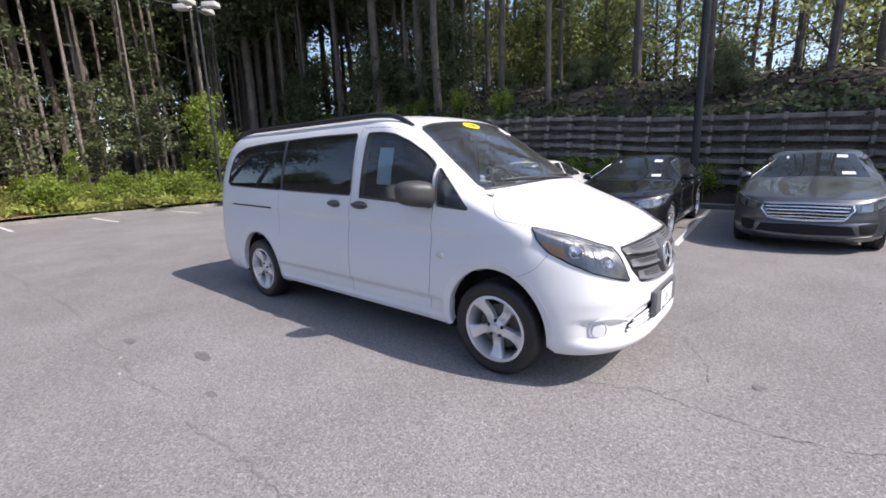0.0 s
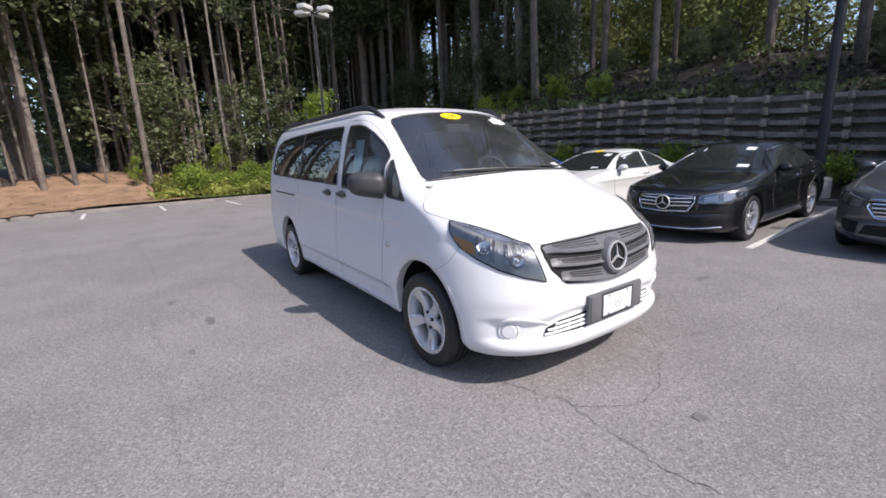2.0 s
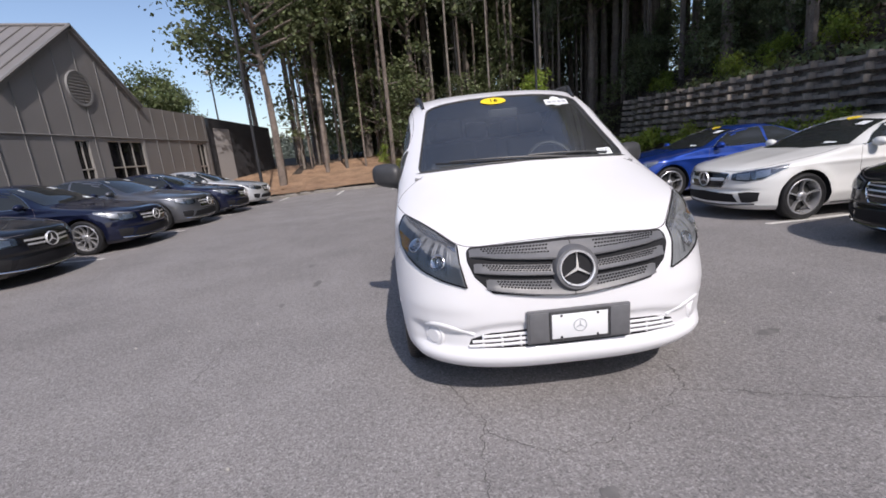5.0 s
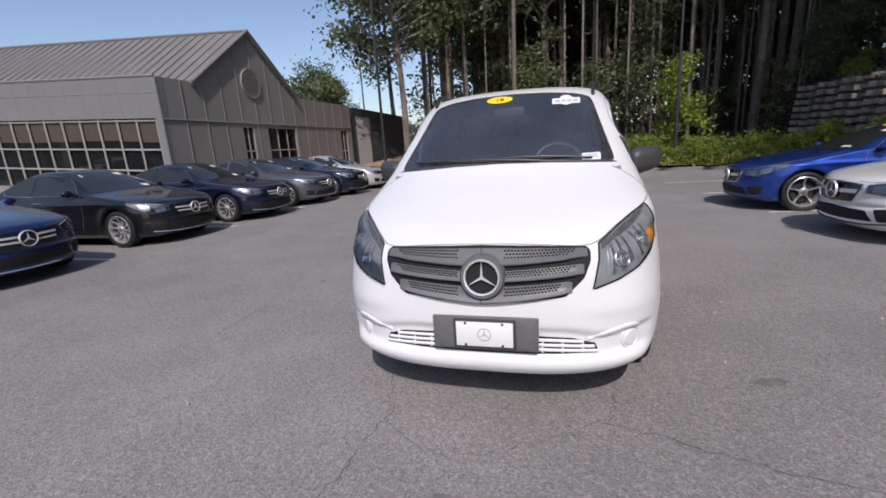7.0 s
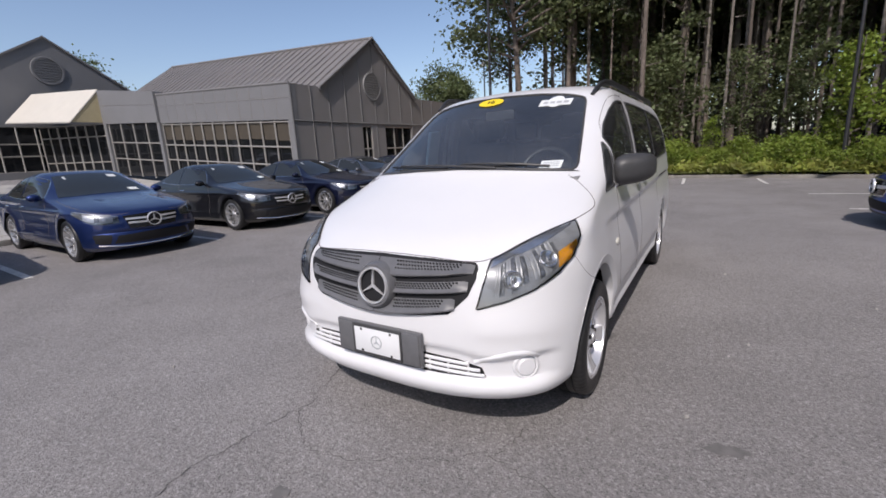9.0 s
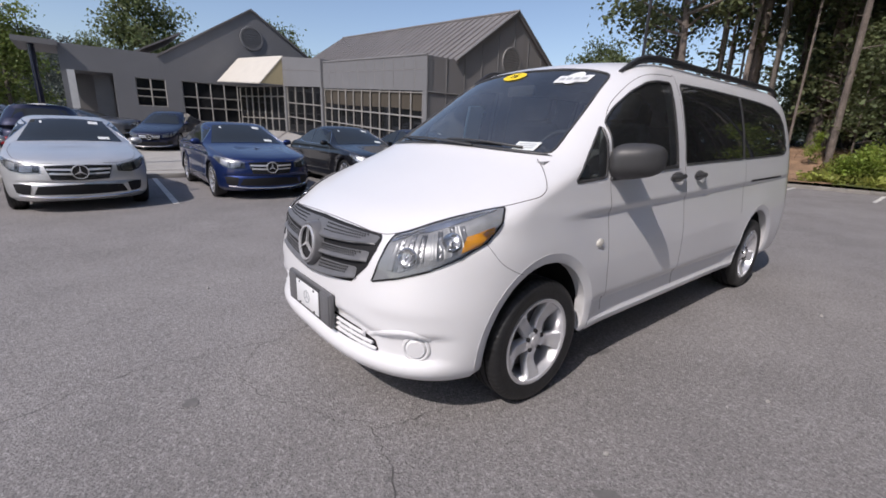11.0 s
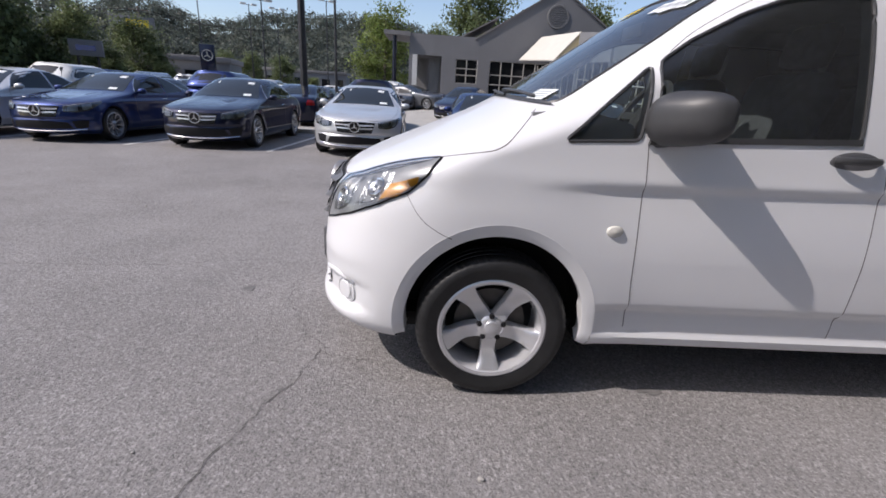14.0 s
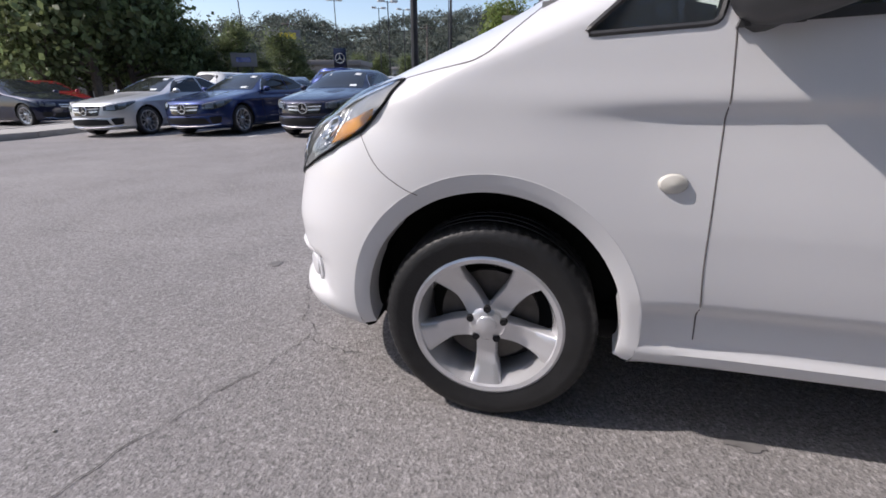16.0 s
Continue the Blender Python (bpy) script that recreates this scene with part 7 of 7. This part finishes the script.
def make_tree(kind, seed):
    """A tree on its own origin: a tapered trunk, limbs and a loose crown."""
    rng = np.random.default_rng(seed)
    root = thing("tree", "", "tree")
    if kind == "broadleaf":
        H = 15.0
        lean_xy = rng.uniform(-0.5, 0.5, 2)
        trunk = tube([(lean_xy[0] * f * f, lean_xy[1] * f * f + 0.12 * math.sin(5 * f), H * 0.93 * f) for f in [i / 9 for i in range(10)]], 0.20, 9, taper=0.2)
        limbs, tips = branches(rng, H * 0.9, 0.40, 26, 3.9, 0.50, 0.09)
        part("trunk", join(trunk, *limbs), M_BARK, root)
        centres = [t + Vector(rng.normal(0, 0.45, 3)) for t in tips]
        V, F = leaves(centres, 84, (0.60, 0.60, 0.36), 0.165, rng)
        leaf_object("crown", V, F, M_LEAF, root)
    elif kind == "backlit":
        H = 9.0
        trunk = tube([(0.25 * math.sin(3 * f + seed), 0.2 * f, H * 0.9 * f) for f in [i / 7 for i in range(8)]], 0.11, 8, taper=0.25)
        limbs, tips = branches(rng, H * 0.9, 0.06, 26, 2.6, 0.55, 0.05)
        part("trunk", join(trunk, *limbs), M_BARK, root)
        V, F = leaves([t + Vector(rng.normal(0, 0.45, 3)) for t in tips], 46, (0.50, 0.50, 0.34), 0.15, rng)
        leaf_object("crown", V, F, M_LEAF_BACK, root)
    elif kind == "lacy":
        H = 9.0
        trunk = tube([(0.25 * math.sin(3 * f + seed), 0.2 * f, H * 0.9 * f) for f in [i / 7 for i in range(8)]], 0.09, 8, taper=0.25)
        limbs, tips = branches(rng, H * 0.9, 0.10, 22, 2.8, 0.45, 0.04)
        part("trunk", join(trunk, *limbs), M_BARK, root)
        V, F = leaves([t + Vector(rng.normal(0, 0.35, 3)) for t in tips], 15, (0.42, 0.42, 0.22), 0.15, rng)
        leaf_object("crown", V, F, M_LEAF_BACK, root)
    elif kind == "sapling":
        H = 6.5
        trunk = tube([(0.15 * math.sin(4 * f + seed), 0.1 * math.sin(3 * f), H * f) for f in [i / 7 for i in range(8)]], 0.045, 7, taper=0.3)
        limbs, tips = branches(rng, H * 0.97, 0.18, 17, 1.7, 0.35, 0.02)
        part("trunk", join(trunk, *limbs), M_BARK, root)
        V, F = leaves([t + Vector(rng.normal(0, 0.2, 3)) for t in tips], 20, (0.30, 0.30, 0.14), 0.14, rng, 1.2)
        leaf_object("crown", V, F, M_LEAF, root)
    elif kind == "pine":
        H = 24.0
        trunk = tube([(0.15 * math.sin(3 * f + seed), 0.12 * math.cos(2 * f), H * f) for f in [i / 9 for i in range(10)]], 0.13, 9, taper=0.4)
        limbs, tips = branches(rng, H * 0.97, 0.50, 24, 2.8, 0.18, 0.06)
        stubs, _ = branches(rng, H * 0.5, 0.25, 7, 0.9, 0.1, 0.025)
        part("trunk", join(trunk, *limbs, *stubs), M_PALEBARK if seed == 7 else M_BARK, root)
        V, F = leaves([t + Vector(rng.normal(0, 0.3, 3)) for t in tips], 26, (0.42, 0.42, 0.20), 0.085, rng, 0.2, 4.0)
        leaf_object("crown", V, F, M_NEEDLE, root)
    elif kind == "thicket":
        H = 5.5
        stems = [tube([(rng.uniform(-0.4, 0.4) + 0.8 * f * math.cos(k), rng.uniform(-0.4, 0.4) + 0.8 * f * math.sin(k), H * f * rng.uniform(0.8, 1.0)) for f in [i / 4 for i in range(5)]], 0.045, 5, taper=0.3) for k in range(5)]
        limbs, tips = branches(rng, H * 0.9, 0.05, 26, 1.9, 0.35, 0.03)
        part("trunk", join(*stems, *limbs), M_BARK, root)
        V, F = leaves([t + Vector(rng.normal(0, 0.4, 3)) for t in tips], 60, (0.40, 0.40, 0.32), 0.125, rng)
        leaf_object("crown", V, F, M_LEAF_DARK, root)
    elif kind == "young":
        H = 5.2
        trunk = tube([(0.05 * math.sin(4 * f), 0, H * f) for f in [i / 6 for i in range(7)]], 0.05, 7, taper=0.3)
        limbs, tips = branches(rng, H * 0.95, 0.16, 22, 1.35, 0.55, 0.02)
        part("trunk", join(trunk, *limbs), M_BARK, root)
        V, F = leaves([t + Vector(rng.normal(0, 0.18, 3)) for t in tips], 24, (0.26, 0.26, 0.18), 0.13, rng, 1.0)
        leaf_object("crown", V, F, M_LEAF_LIT, root)
    elif kind in ("round", "bright"):
        H = 10.0
        trunk = tube([(0.15 * math.sin(3 * f), 0.1 * f, H * 0.9 * f) for f in [i / 6 for i in range(7)]], 0.19, 8, taper=0.2)
        limbs, tips = branches(rng, H * 0.9, 0.12, 34, 3.5, 0.45, 0.07)
        part("trunk", join(trunk, *limbs), M_BARK, root)
        V, F = leaves([t + Vector(rng.normal(0, 0.4, 3)) for t in tips], 80, (0.62, 0.62, 0.42), 0.19, rng, 0.8)
        leaf_object("crown", V, F, M_LEAF_SUN if kind == "round" else M_LEAF_YELLOW, root)
    elif kind == "shrub":
        limbs, tips = branches(rng, 0.8, 0.02, 14, 0.6, 1.0, 0.012)
        part("stem", join(*limbs), M_BARK, root)
        V, F = leaves([t + Vector(rng.normal(0, 0.12, 3)) for t in tips], 22, (0.14, 0.14, 0.12), 0.08, rng, 0.9)
        leaf_object("foliage", V, F, M_LEAF_LIT, root)
    return root


rng = np.random.default_rng(11)
MODELS = {k: [make_tree(k, s) for s in seeds] for k, seeds in {"broadleaf": (1, 2, 3), "pine": (4, 5, 7), "thicket": (8, 9), "young": (12, 13), "shrub": (14, 15), "round": (21, 22, 23), "backlit": (31, 32), "lacy": (41, 42), "sapling": (33, 34), "bright": (35,)}.items()}
LABELS = {"broadleaf": "tall leafy broadleaf tree in the wood", "pine": "tall bare-trunked pine in the wood", "thicket": "dark leafy undergrowth at the wood's edge", "young": "young tree with bright green leaves", "shrub": "low green shrub on the bank", "round": "round leafy tree beyond the car lot", "backlit": "tree behind the bank's crest, leaf colour lightened as if backlit", "lacy": "thinly leaved tree against the sky behind the bank", "sapling": "thin woodland sapling with sparse sunlit leaves", "bright": "tall yellow-green tree beside the showroom"}
CATS = {"broadleaf": "tree", "pine": "tree", "thicket": "bush", "young": "tree", "shrub": "shrub", "round": "tree", "backlit": "tree", "lacy": "tree", "sapling": "tree", "bright": "tree"}
fresh = {(k, i): True for k, v in MODELS.items() for i in range(len(v))}


def plant(kind, x, y, size=1.0, z=None, stretch=1.0, label="", model=None):
    i = int(rng.integers(len(MODELS[kind]))) if model is None else model
    zz = (bank(x, y) if z is None else z) - 0.06
    m = Matrix.Translation((x, y, zz)) @ Matrix.Rotation(rng.uniform(0, 6.28), 4, "Z") @ Matrix.Rotation(rng.uniform(-0.02, 0.02), 4, "X") @ Matrix.Diagonal((size, size, size * stretch, 1))
    src = MODELS[kind][i]
    if fresh[(kind, i)]:
        fresh[(kind, i)] = False
        src.matrix_basis = m
        ob = src
    else:
        ob = copy_thing(src, m)
    ob.name = {"thicket": "bush", "shrub": "shrub"}.get(kind, "tree")
    return tagged(ob, label or LABELS[kind], CATS[kind], {"thicket": "undergrowth", "shrub": "shrubs"}.get(kind, "woodland trees"))


# trunks that stand clear at the wood's edge
for x, y, s in ((-22.7, -1.9, 1.0), (-22.9, -6.0, 0.95), (-25.0, -2.6, 0.9), (-23.6, -4.9, 0.8), (-26.5, -5.6, 0.9), (-27.2, -3.0, 1.0), (-28.5, 5.0, 0.9), (-22.4, 6.7, 0.9), (-25.0, 2.2, 0.8), (-28.0, 0.2, 0.9), (-24.2, -7.6, 0.85), (-25.6, -8.2, 0.95), (-27.8, -8.9, 0.9), (-29.5, -5.5, 1.0), (-30.5, -1.0, 1.0), (-31, 3.2, 1.0), (-27, -0.4, .8), (-26, 4.4, .9), (-29, 8.5, 1)):
    plant("pine", x, y, s)
for x, y, s in ((-20.8, -7.9, 1.05), (-26.5, -10.6, 0.9)):
    plant("broadleaf", x, y, s)
for i in range(34):
    y = rng.uniform(-9, 14)
    plant("pine", -23.2 - 5.5 * rng.random(), y, rng.uniform(0.45, 0.8), stretch=1.4)
# the deep wood behind the kerb
for i in range(40):
    x, y = -25.5 - 8 * rng.random(), rng.uniform(-8.0, 26)
    plant("broadleaf", x, y, rng.uniform(1.0, 1.35), stretch=1.1)
for i in range(46):
    x, y = -33 - 18 * rng.random(), rng.uniform(-8.5, 26)
    plant("broadleaf" if rng.random() < 0.62 else "pine", x, y, rng.uniform(0.85, 1.2))
for i in range(17):
    plant("sapling", -22.5 - rng.uniform(0, 7), rng.uniform(-7.5, 13), rng.uniform(0.5, 1.25))
for i in range(9):
    plant("thicket", -30 - rng.uniform(0, 10), rng.uniform(-8, 16), rng.uniform(0.7, 1.2))
# the bank above the wall
for i in range(40):
    x, y = rng.uniform(-34, -11), rng.uniform(12.8, 30)
    plant("broadleaf" if rng.random() < 0.6 else "pine", x, y, rng.uniform(0.85, 1.2))
for x, y in ((-9.5, 13.2), (-7.4, 15.0), (-6.6, 12.6), (-5.0, 17.2), (-3.9, 14.3), (-2.2, 16.0), (-1.1, 12.9), (0.6, 18.0), (1.6, 14.4), (3.2, 17.6), (4.8, 13.6), (6.6, 18.5), (9.0, 15.0), (-12.4, 14.0), (-14.8, 12.8), (-17.5, 13.5), (-0.2, 22.0), (-4.2, 22.5), (3.0, 24.0)):
    plant("pine", x, y + 0.8, rng.uniform(0.85, 1.15), model=0 if x > -12 else None)
for i in range(16):
    plant("thicket", rng.uniform(-32, -12), rng.uniform(12.2, 15.5), rng.uniform(0.45, 0.85))
for i in range(16):
    plant("thicket", rng.uniform(-11, 12), rng.uniform(13.0, 20), rng.uniform(0.14, 0.28))
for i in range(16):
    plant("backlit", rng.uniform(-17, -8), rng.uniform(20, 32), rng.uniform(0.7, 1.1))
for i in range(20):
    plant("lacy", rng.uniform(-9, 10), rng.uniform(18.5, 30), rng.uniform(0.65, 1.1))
# unseen trees added further along the bank to cast shade on the wall
for i in range(9):
    plant("broadleaf", 13.5 + 2.0 * i + rng.uniform(0, 1), rng.uniform(12.4, 14.4), rng.uniform(0.7, 0.9))
for i in range(10):
    plant("pine", 5.5 + 1.2 * i + rng.uniform(0, 0.8), rng.uniform(12.6, 16.0), rng.uniform(0.75, 0.95), model=0)
# fallen leaves and low weeds on the bank above the wall
cent = [(x, y, bank(x, y) + 0.03) for x, y in ((rng.uniform(-20, 13), rng.uniform(11.25, 18.5)) for _ in range(1500))]
V, F = leaves(cent, 9, (0.30, 0.30, 0.05), 0.10, rng, 2.0, 1.6)
tagged(leaf_object("leaf_litter", V, F, M_LITTER), "brown fallen leaves on the shaded bank", "leaf litter", kind="stuff")
cent = [(x, y, bank(x, y) + 0.12) for x, y in ((rng.uniform(-18, 13), 11.3 + 5.5 * rng.random() ** 2) for _ in range(420))]
V, F = leaves(cent, 14, (0.22, 0.22, 0.10), 0.11, rng, 0.5, 1.8)
tagged(leaf_object("bank_weeds", V, F, M_LEAF_SUN), "low weeds along the top of the timber wall", "weeds", kind="stuff")
for i in range(14):
    plant("shrub", rng.uniform(-22, -6), rng.uniform(11.3, 14), rng.uniform(0.5, 1.1), label="low weeds above the timber wall")
# weeds at the foot of the wall
for i in range(46):
    x = rng.uniform(-18, 9)
    plant("shrub", x, rng.uniform(9.85, 10.5), rng.uniform(0.45, 0.95), label="scrubby weeds at the foot of the timber wall")
# the sunny bank behind the kerb
plant("young", -19.9, 5.7, 0.9)
plant("young", -21.6, 5.4, 0.4)
plant("young", -23.2, 1.2, 0.35)
plant("young", -22.6, 3.4, 0.45)
plant("young", -23.6, 4.4, 0.4)
plant("young", -22.4, -2.6, 0.3)
for i in range(60):
    y = rng.uniform(-0.8, 9.5)
    plant("shrub", kerb_x(y) - rng.uniform(0.3, 4.8), y, rng.uniform(0.45, 1.15))
cent = []
for i in range(1500):
    y = rng.uniform(-1.8, 9.0)
    x = kerb_x(y) - 0.25 - 5.2 * rng.random() ** 1.2
    cent.append((x, y, bank(x, y) + 0.12))
V, F = leaves(cent, 12, (0.22, 0.22, 0.10), 0.10, rng, -0.4, 2.6)
tagged(leaf_object("weeds", V, F, M_GRASS), "sunlit yellow-green weeds and grass on the bank", "grass", kind="stuff")
cent = [(x, y, bank(x, y) + 0.02) for x, y in ((rng.uniform(-30, -17), rng.uniform(-8, 0)) for _ in range(500)) if x < kerb_x(max(y, -8)) - 0.3]
V, F = leaves(cent, 10, (0.35, 0.35, 0.015), 0.03, rng, 6.0, 7.0)
tagged(leaf_object("pine_straw", V, F, M_STRAW), "fallen brown pine straw", "pine straw", kind="stuff")
# dense wood in the distance behind the trunks
cent = [(x, y, z) for x, y, z in ((-52 - rng.uniform(0, 10), rng.uniform(-14, 55), rng.uniform(0.5, 17)) for _ in range(700))]
cent += [(rng.uniform(-55, -16), 38 + rng.uniform(0, 10), rng.uniform(3, 17)) for _ in range(420)]
V, F = leaves(cent, 26, (1.3, 1.3, 1.0), 0.45, rng, 0.3)
tagged(leaf_object("deep_wood", V, F, M_LEAF_DARK), "dense dark foliage deep in the wood", "foliage", kind="stuff")
# ---- across the road ----
def far_tree(az, dist, size):
    x, y = dist * math.cos(radians(az)), dist * math.sin(radians(az))
    plant("round", x, y, size * (1.2 if size < 0.6 else 1.0), z=ground(x, y), stretch=0.95 if size < 0.6 else 1.05)


for az, dist, size in ((-33, 37, 1.25), (-36.8, 36, 1.2), (-40.2, 38, 1.0), (-43.5, 40, 0.72), (-31, 44, 0.80), (-34, 40, 0.85), (-36.5, 44, 0.85), (-39, 40, 0.80), (-41, 46, 0.78), (-43, 43, 0.55), (-46, 42, 0.40), (-48.5, 40, 0.38), (-51, 41, 0.40), (-53.5, 39, 0.38), (-56, 45, 0.40), (-58.5, 44, 0.36), (-62, 62, 0.36), (-65, 66, 0.36), (-68, 70, 0.38), (-71.5, 76, 0.40), (-75, 72, 0.36), (-78, 84, 0.42), (-81, 76, 0.40), (-83.5, 72, 0.40), (-86, 74, 0.42),
                       (-91.0, 58, 0.95), (-95, 64, 1.1), (-97.5, 68, 1.1), (-103, 66, 1.0), (-106.5, 70, 1.05), (-109, 64, 0.95), (-112, 68, 0.9), (-116, 74, 0.85), (-145.5, 46, 0.62), (-148.5, 44, 0.70), (-151, 47, 0.62), (-153.5, 40, 0.50)):
    far_tree(az, dist, size)


plant("bright", 6.6, -57.2, 1.1, z=ground(6.6, -57.2))


def hill_height(x, y):
    d = math.hypot(x, y)
    a = math.degrees(math.atan2(y, x))
    crest = curve([(-170, 9), (-150, 11), (-125, 13), (-105, 18), (-95, 23), (-84, 31), (-76, 30), (-70, 28), (-64, 21), (-59, 27), (-54, 26), (-48, 22), (-40, 22), (-25, 14), (0, 8)], a)[0]
    return crest * smoothstep(110, 190, d) * 0.85 + 3.0 * noise.noise((x * 0.02, y * 0.02, 1)) * smoothstep(110, 160, d) - 1.5


bm = bmesh.new()
rings = []
for d in (100, 115, 130, 145, 160, 175, 190, 215, 260):
    rings.append([bm.verts.new((d * math.cos(radians(a)), d * math.sin(radians(a)), hill_height(d * math.cos(radians(a)), d * math.sin(radians(a))) if d < 230 else -3)) for a in range(-180, 1, 3)])
for a, b in zip(rings, rings[1:]):
    for i in range(len(a) - 1):
        bm.faces.new((a[i], b[i], b[i + 1], a[i + 1]))
bmesh.ops.recalc_face_normals(bm, faces=bm.faces[:])
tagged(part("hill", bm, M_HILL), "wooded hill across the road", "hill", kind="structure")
cent = []
for i in range(2100):
    a, d = radians(rng.uniform(-178, -5)), rng.uniform(115, 196)
    x, y = d * math.cos(a), d * math.sin(a)
    z, w, h = hill_height(x, y), rng.uniform(1.8, 3.4), rng.uniform(2.5, 5.5)
    for k in range(9):
        u, e = rng.uniform(0, 2 * math.pi), rng.uniform(0.0, 1.45)
        cent.append((x + w * math.cos(u) * math.cos(e), y + w * math.sin(u) * math.cos(e), z + h * (0.25 + 0.75 * math.sin(e))))
# crowns on the hill, with the haze carried by their leaf colour
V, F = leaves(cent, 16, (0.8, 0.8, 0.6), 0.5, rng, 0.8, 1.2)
tagged(leaf_object("far_woods", V, F, M_HAZELEAF), "green trees covering the hill, haze painted into their leaf colour", "woods", kind="stuff")


def roadside_building(x, y, w, d, h, heading, wall, roof_mat, label, glass_band=True):
    root = thing("roadside_building", label, "building", Matrix.Translation((x, y, ground(x, y) - 0.1)) @ Matrix.Rotation(radians(heading), 4, "Z"))
    part("wall", box(-w / 2, w / 2, -d / 2, d / 2, 0, h, 0.02), wall, root)
    part("roof", box(-w / 2 - 0.2, w / 2 + 0.2, -d / 2 - 0.2, d / 2 + 0.2, h + 0.003, h + 0.5, 0.05), roof_mat, root)
    if glass_band:
        n = max(2, int(w / 2.2))
        for k in range(n):
            xx = -w / 2 + w * (k + 0.5) / n
            wn_ = part("window", box(xx - 0.7, xx + 0.7, d / 2 - 0.02, d / 2 + 0.05, 0.8, h - 0.8), M_BLDGLASS, root)
            part("window_frame", box(xx - 0.8, xx + 0.8, d / 2 - 0.02, d / 2 + 0.035, 0.7, h - 0.7), M_PALEPANEL, wn_)
    return root


roadside_building(26.0, -45.0, 11, 6, 3.2, 12, M_PALEPANEL, M_PANEL, "low white roadside building beyond the parked cars")
roadside_building(38.0, -33.8, 12, 6, 3.0, 25, M_PANEL, M_PALEPANEL, "low grey roadside shop with a pale fascia")
roadside_building(23, -83, 14, 7, 4.0, 5, M_PALEPANEL, M_ROOF, "distant pale commercial building")


def sign_board(x, y, z, w, h, face, label, heading, post=0.12):
    root = thing("billboard", label, "sign", Matrix.Translation((x, y, ground(x, y))) @ Matrix.Rotation(radians(heading), 4, "Z"))
    part("panel", box(-w / 2, w / 2, -0.12, 0.12, z, z + h, 0.02), face, root)
    for s in (-0.3, 0.3):
        part("post", tube([(s * w, 0, -0.1), (s * w, 0, z + 0.05)], post, 8), M_BLACKPAINT, root)
    return root


sb = sign_board(31.9, -48.5, 6.0, 4.0, 1.3, M_PALEPANEL, "white roadside billboard with a yellow print", 20)
part("print_bar", box(-1.5, 0.5, 0.121, 0.13, 6.3, 7.0), M_YELLOW, sb)
part("print_bar", box(0.8, 1.6, 0.121, 0.13, 6.4, 6.8), M_GREYINK, sb)
py = sign_board(18.3, -35.4, 1.9, 1.1, 2.2, PAINTS["navy"], "blue-grey pylon sign with a round emblem", 12, 0.08)
star_badge(0.42, Matrix.Translation((0, 0.14, 3.3)) @ Matrix.Rotation(radians(90), 4, "Z"), py)
sb2 = sign_board(21.4, -26.7, 2.4, 1.7, 0.9, M_PALEPANEL, "white shop sign with blue print", 18, 0.07)
part("print_bar", box(-0.5, 0.5, 0.121, 0.13, 2.7, 3.0), PAINTS["bright"], sb2)
for x0, y0, x1, y1 in ((18, -62, 66, -36),):
    root = thing("utility_line", "dark utility poles and cables along the road", "utility line")
    for k in range(4):
        x, y = x0 + (x1 - x0) * k / 3, y0 + (y1 - y0) * k / 3
        part("pole", tube([(x, y, ground(x, y) - 0.1), (x, y, 9.0)], 0.11, 8), M_BARK, root)
        part("crossarm", tube([(x - 0.9, y - 0.3, 8.6), (x + 0.9, y + 0.3, 8.6)], 0.06, 6), M_BARK, root)
    for o in (-0.8, 0.8):
        pts = []
        for k in range(31):
            f = k / 30
            sag = 0.8 * (1 - (2 * ((f * 3) % 1) - 1) ** 2)
            pts.append((x0 + (x1 - x0) * f + o, y0 + (y1 - y0) * f + o * 0.3, 8.65 - sag))
        part("cable", tube(pts, 0.018, 4), M_INK, root)
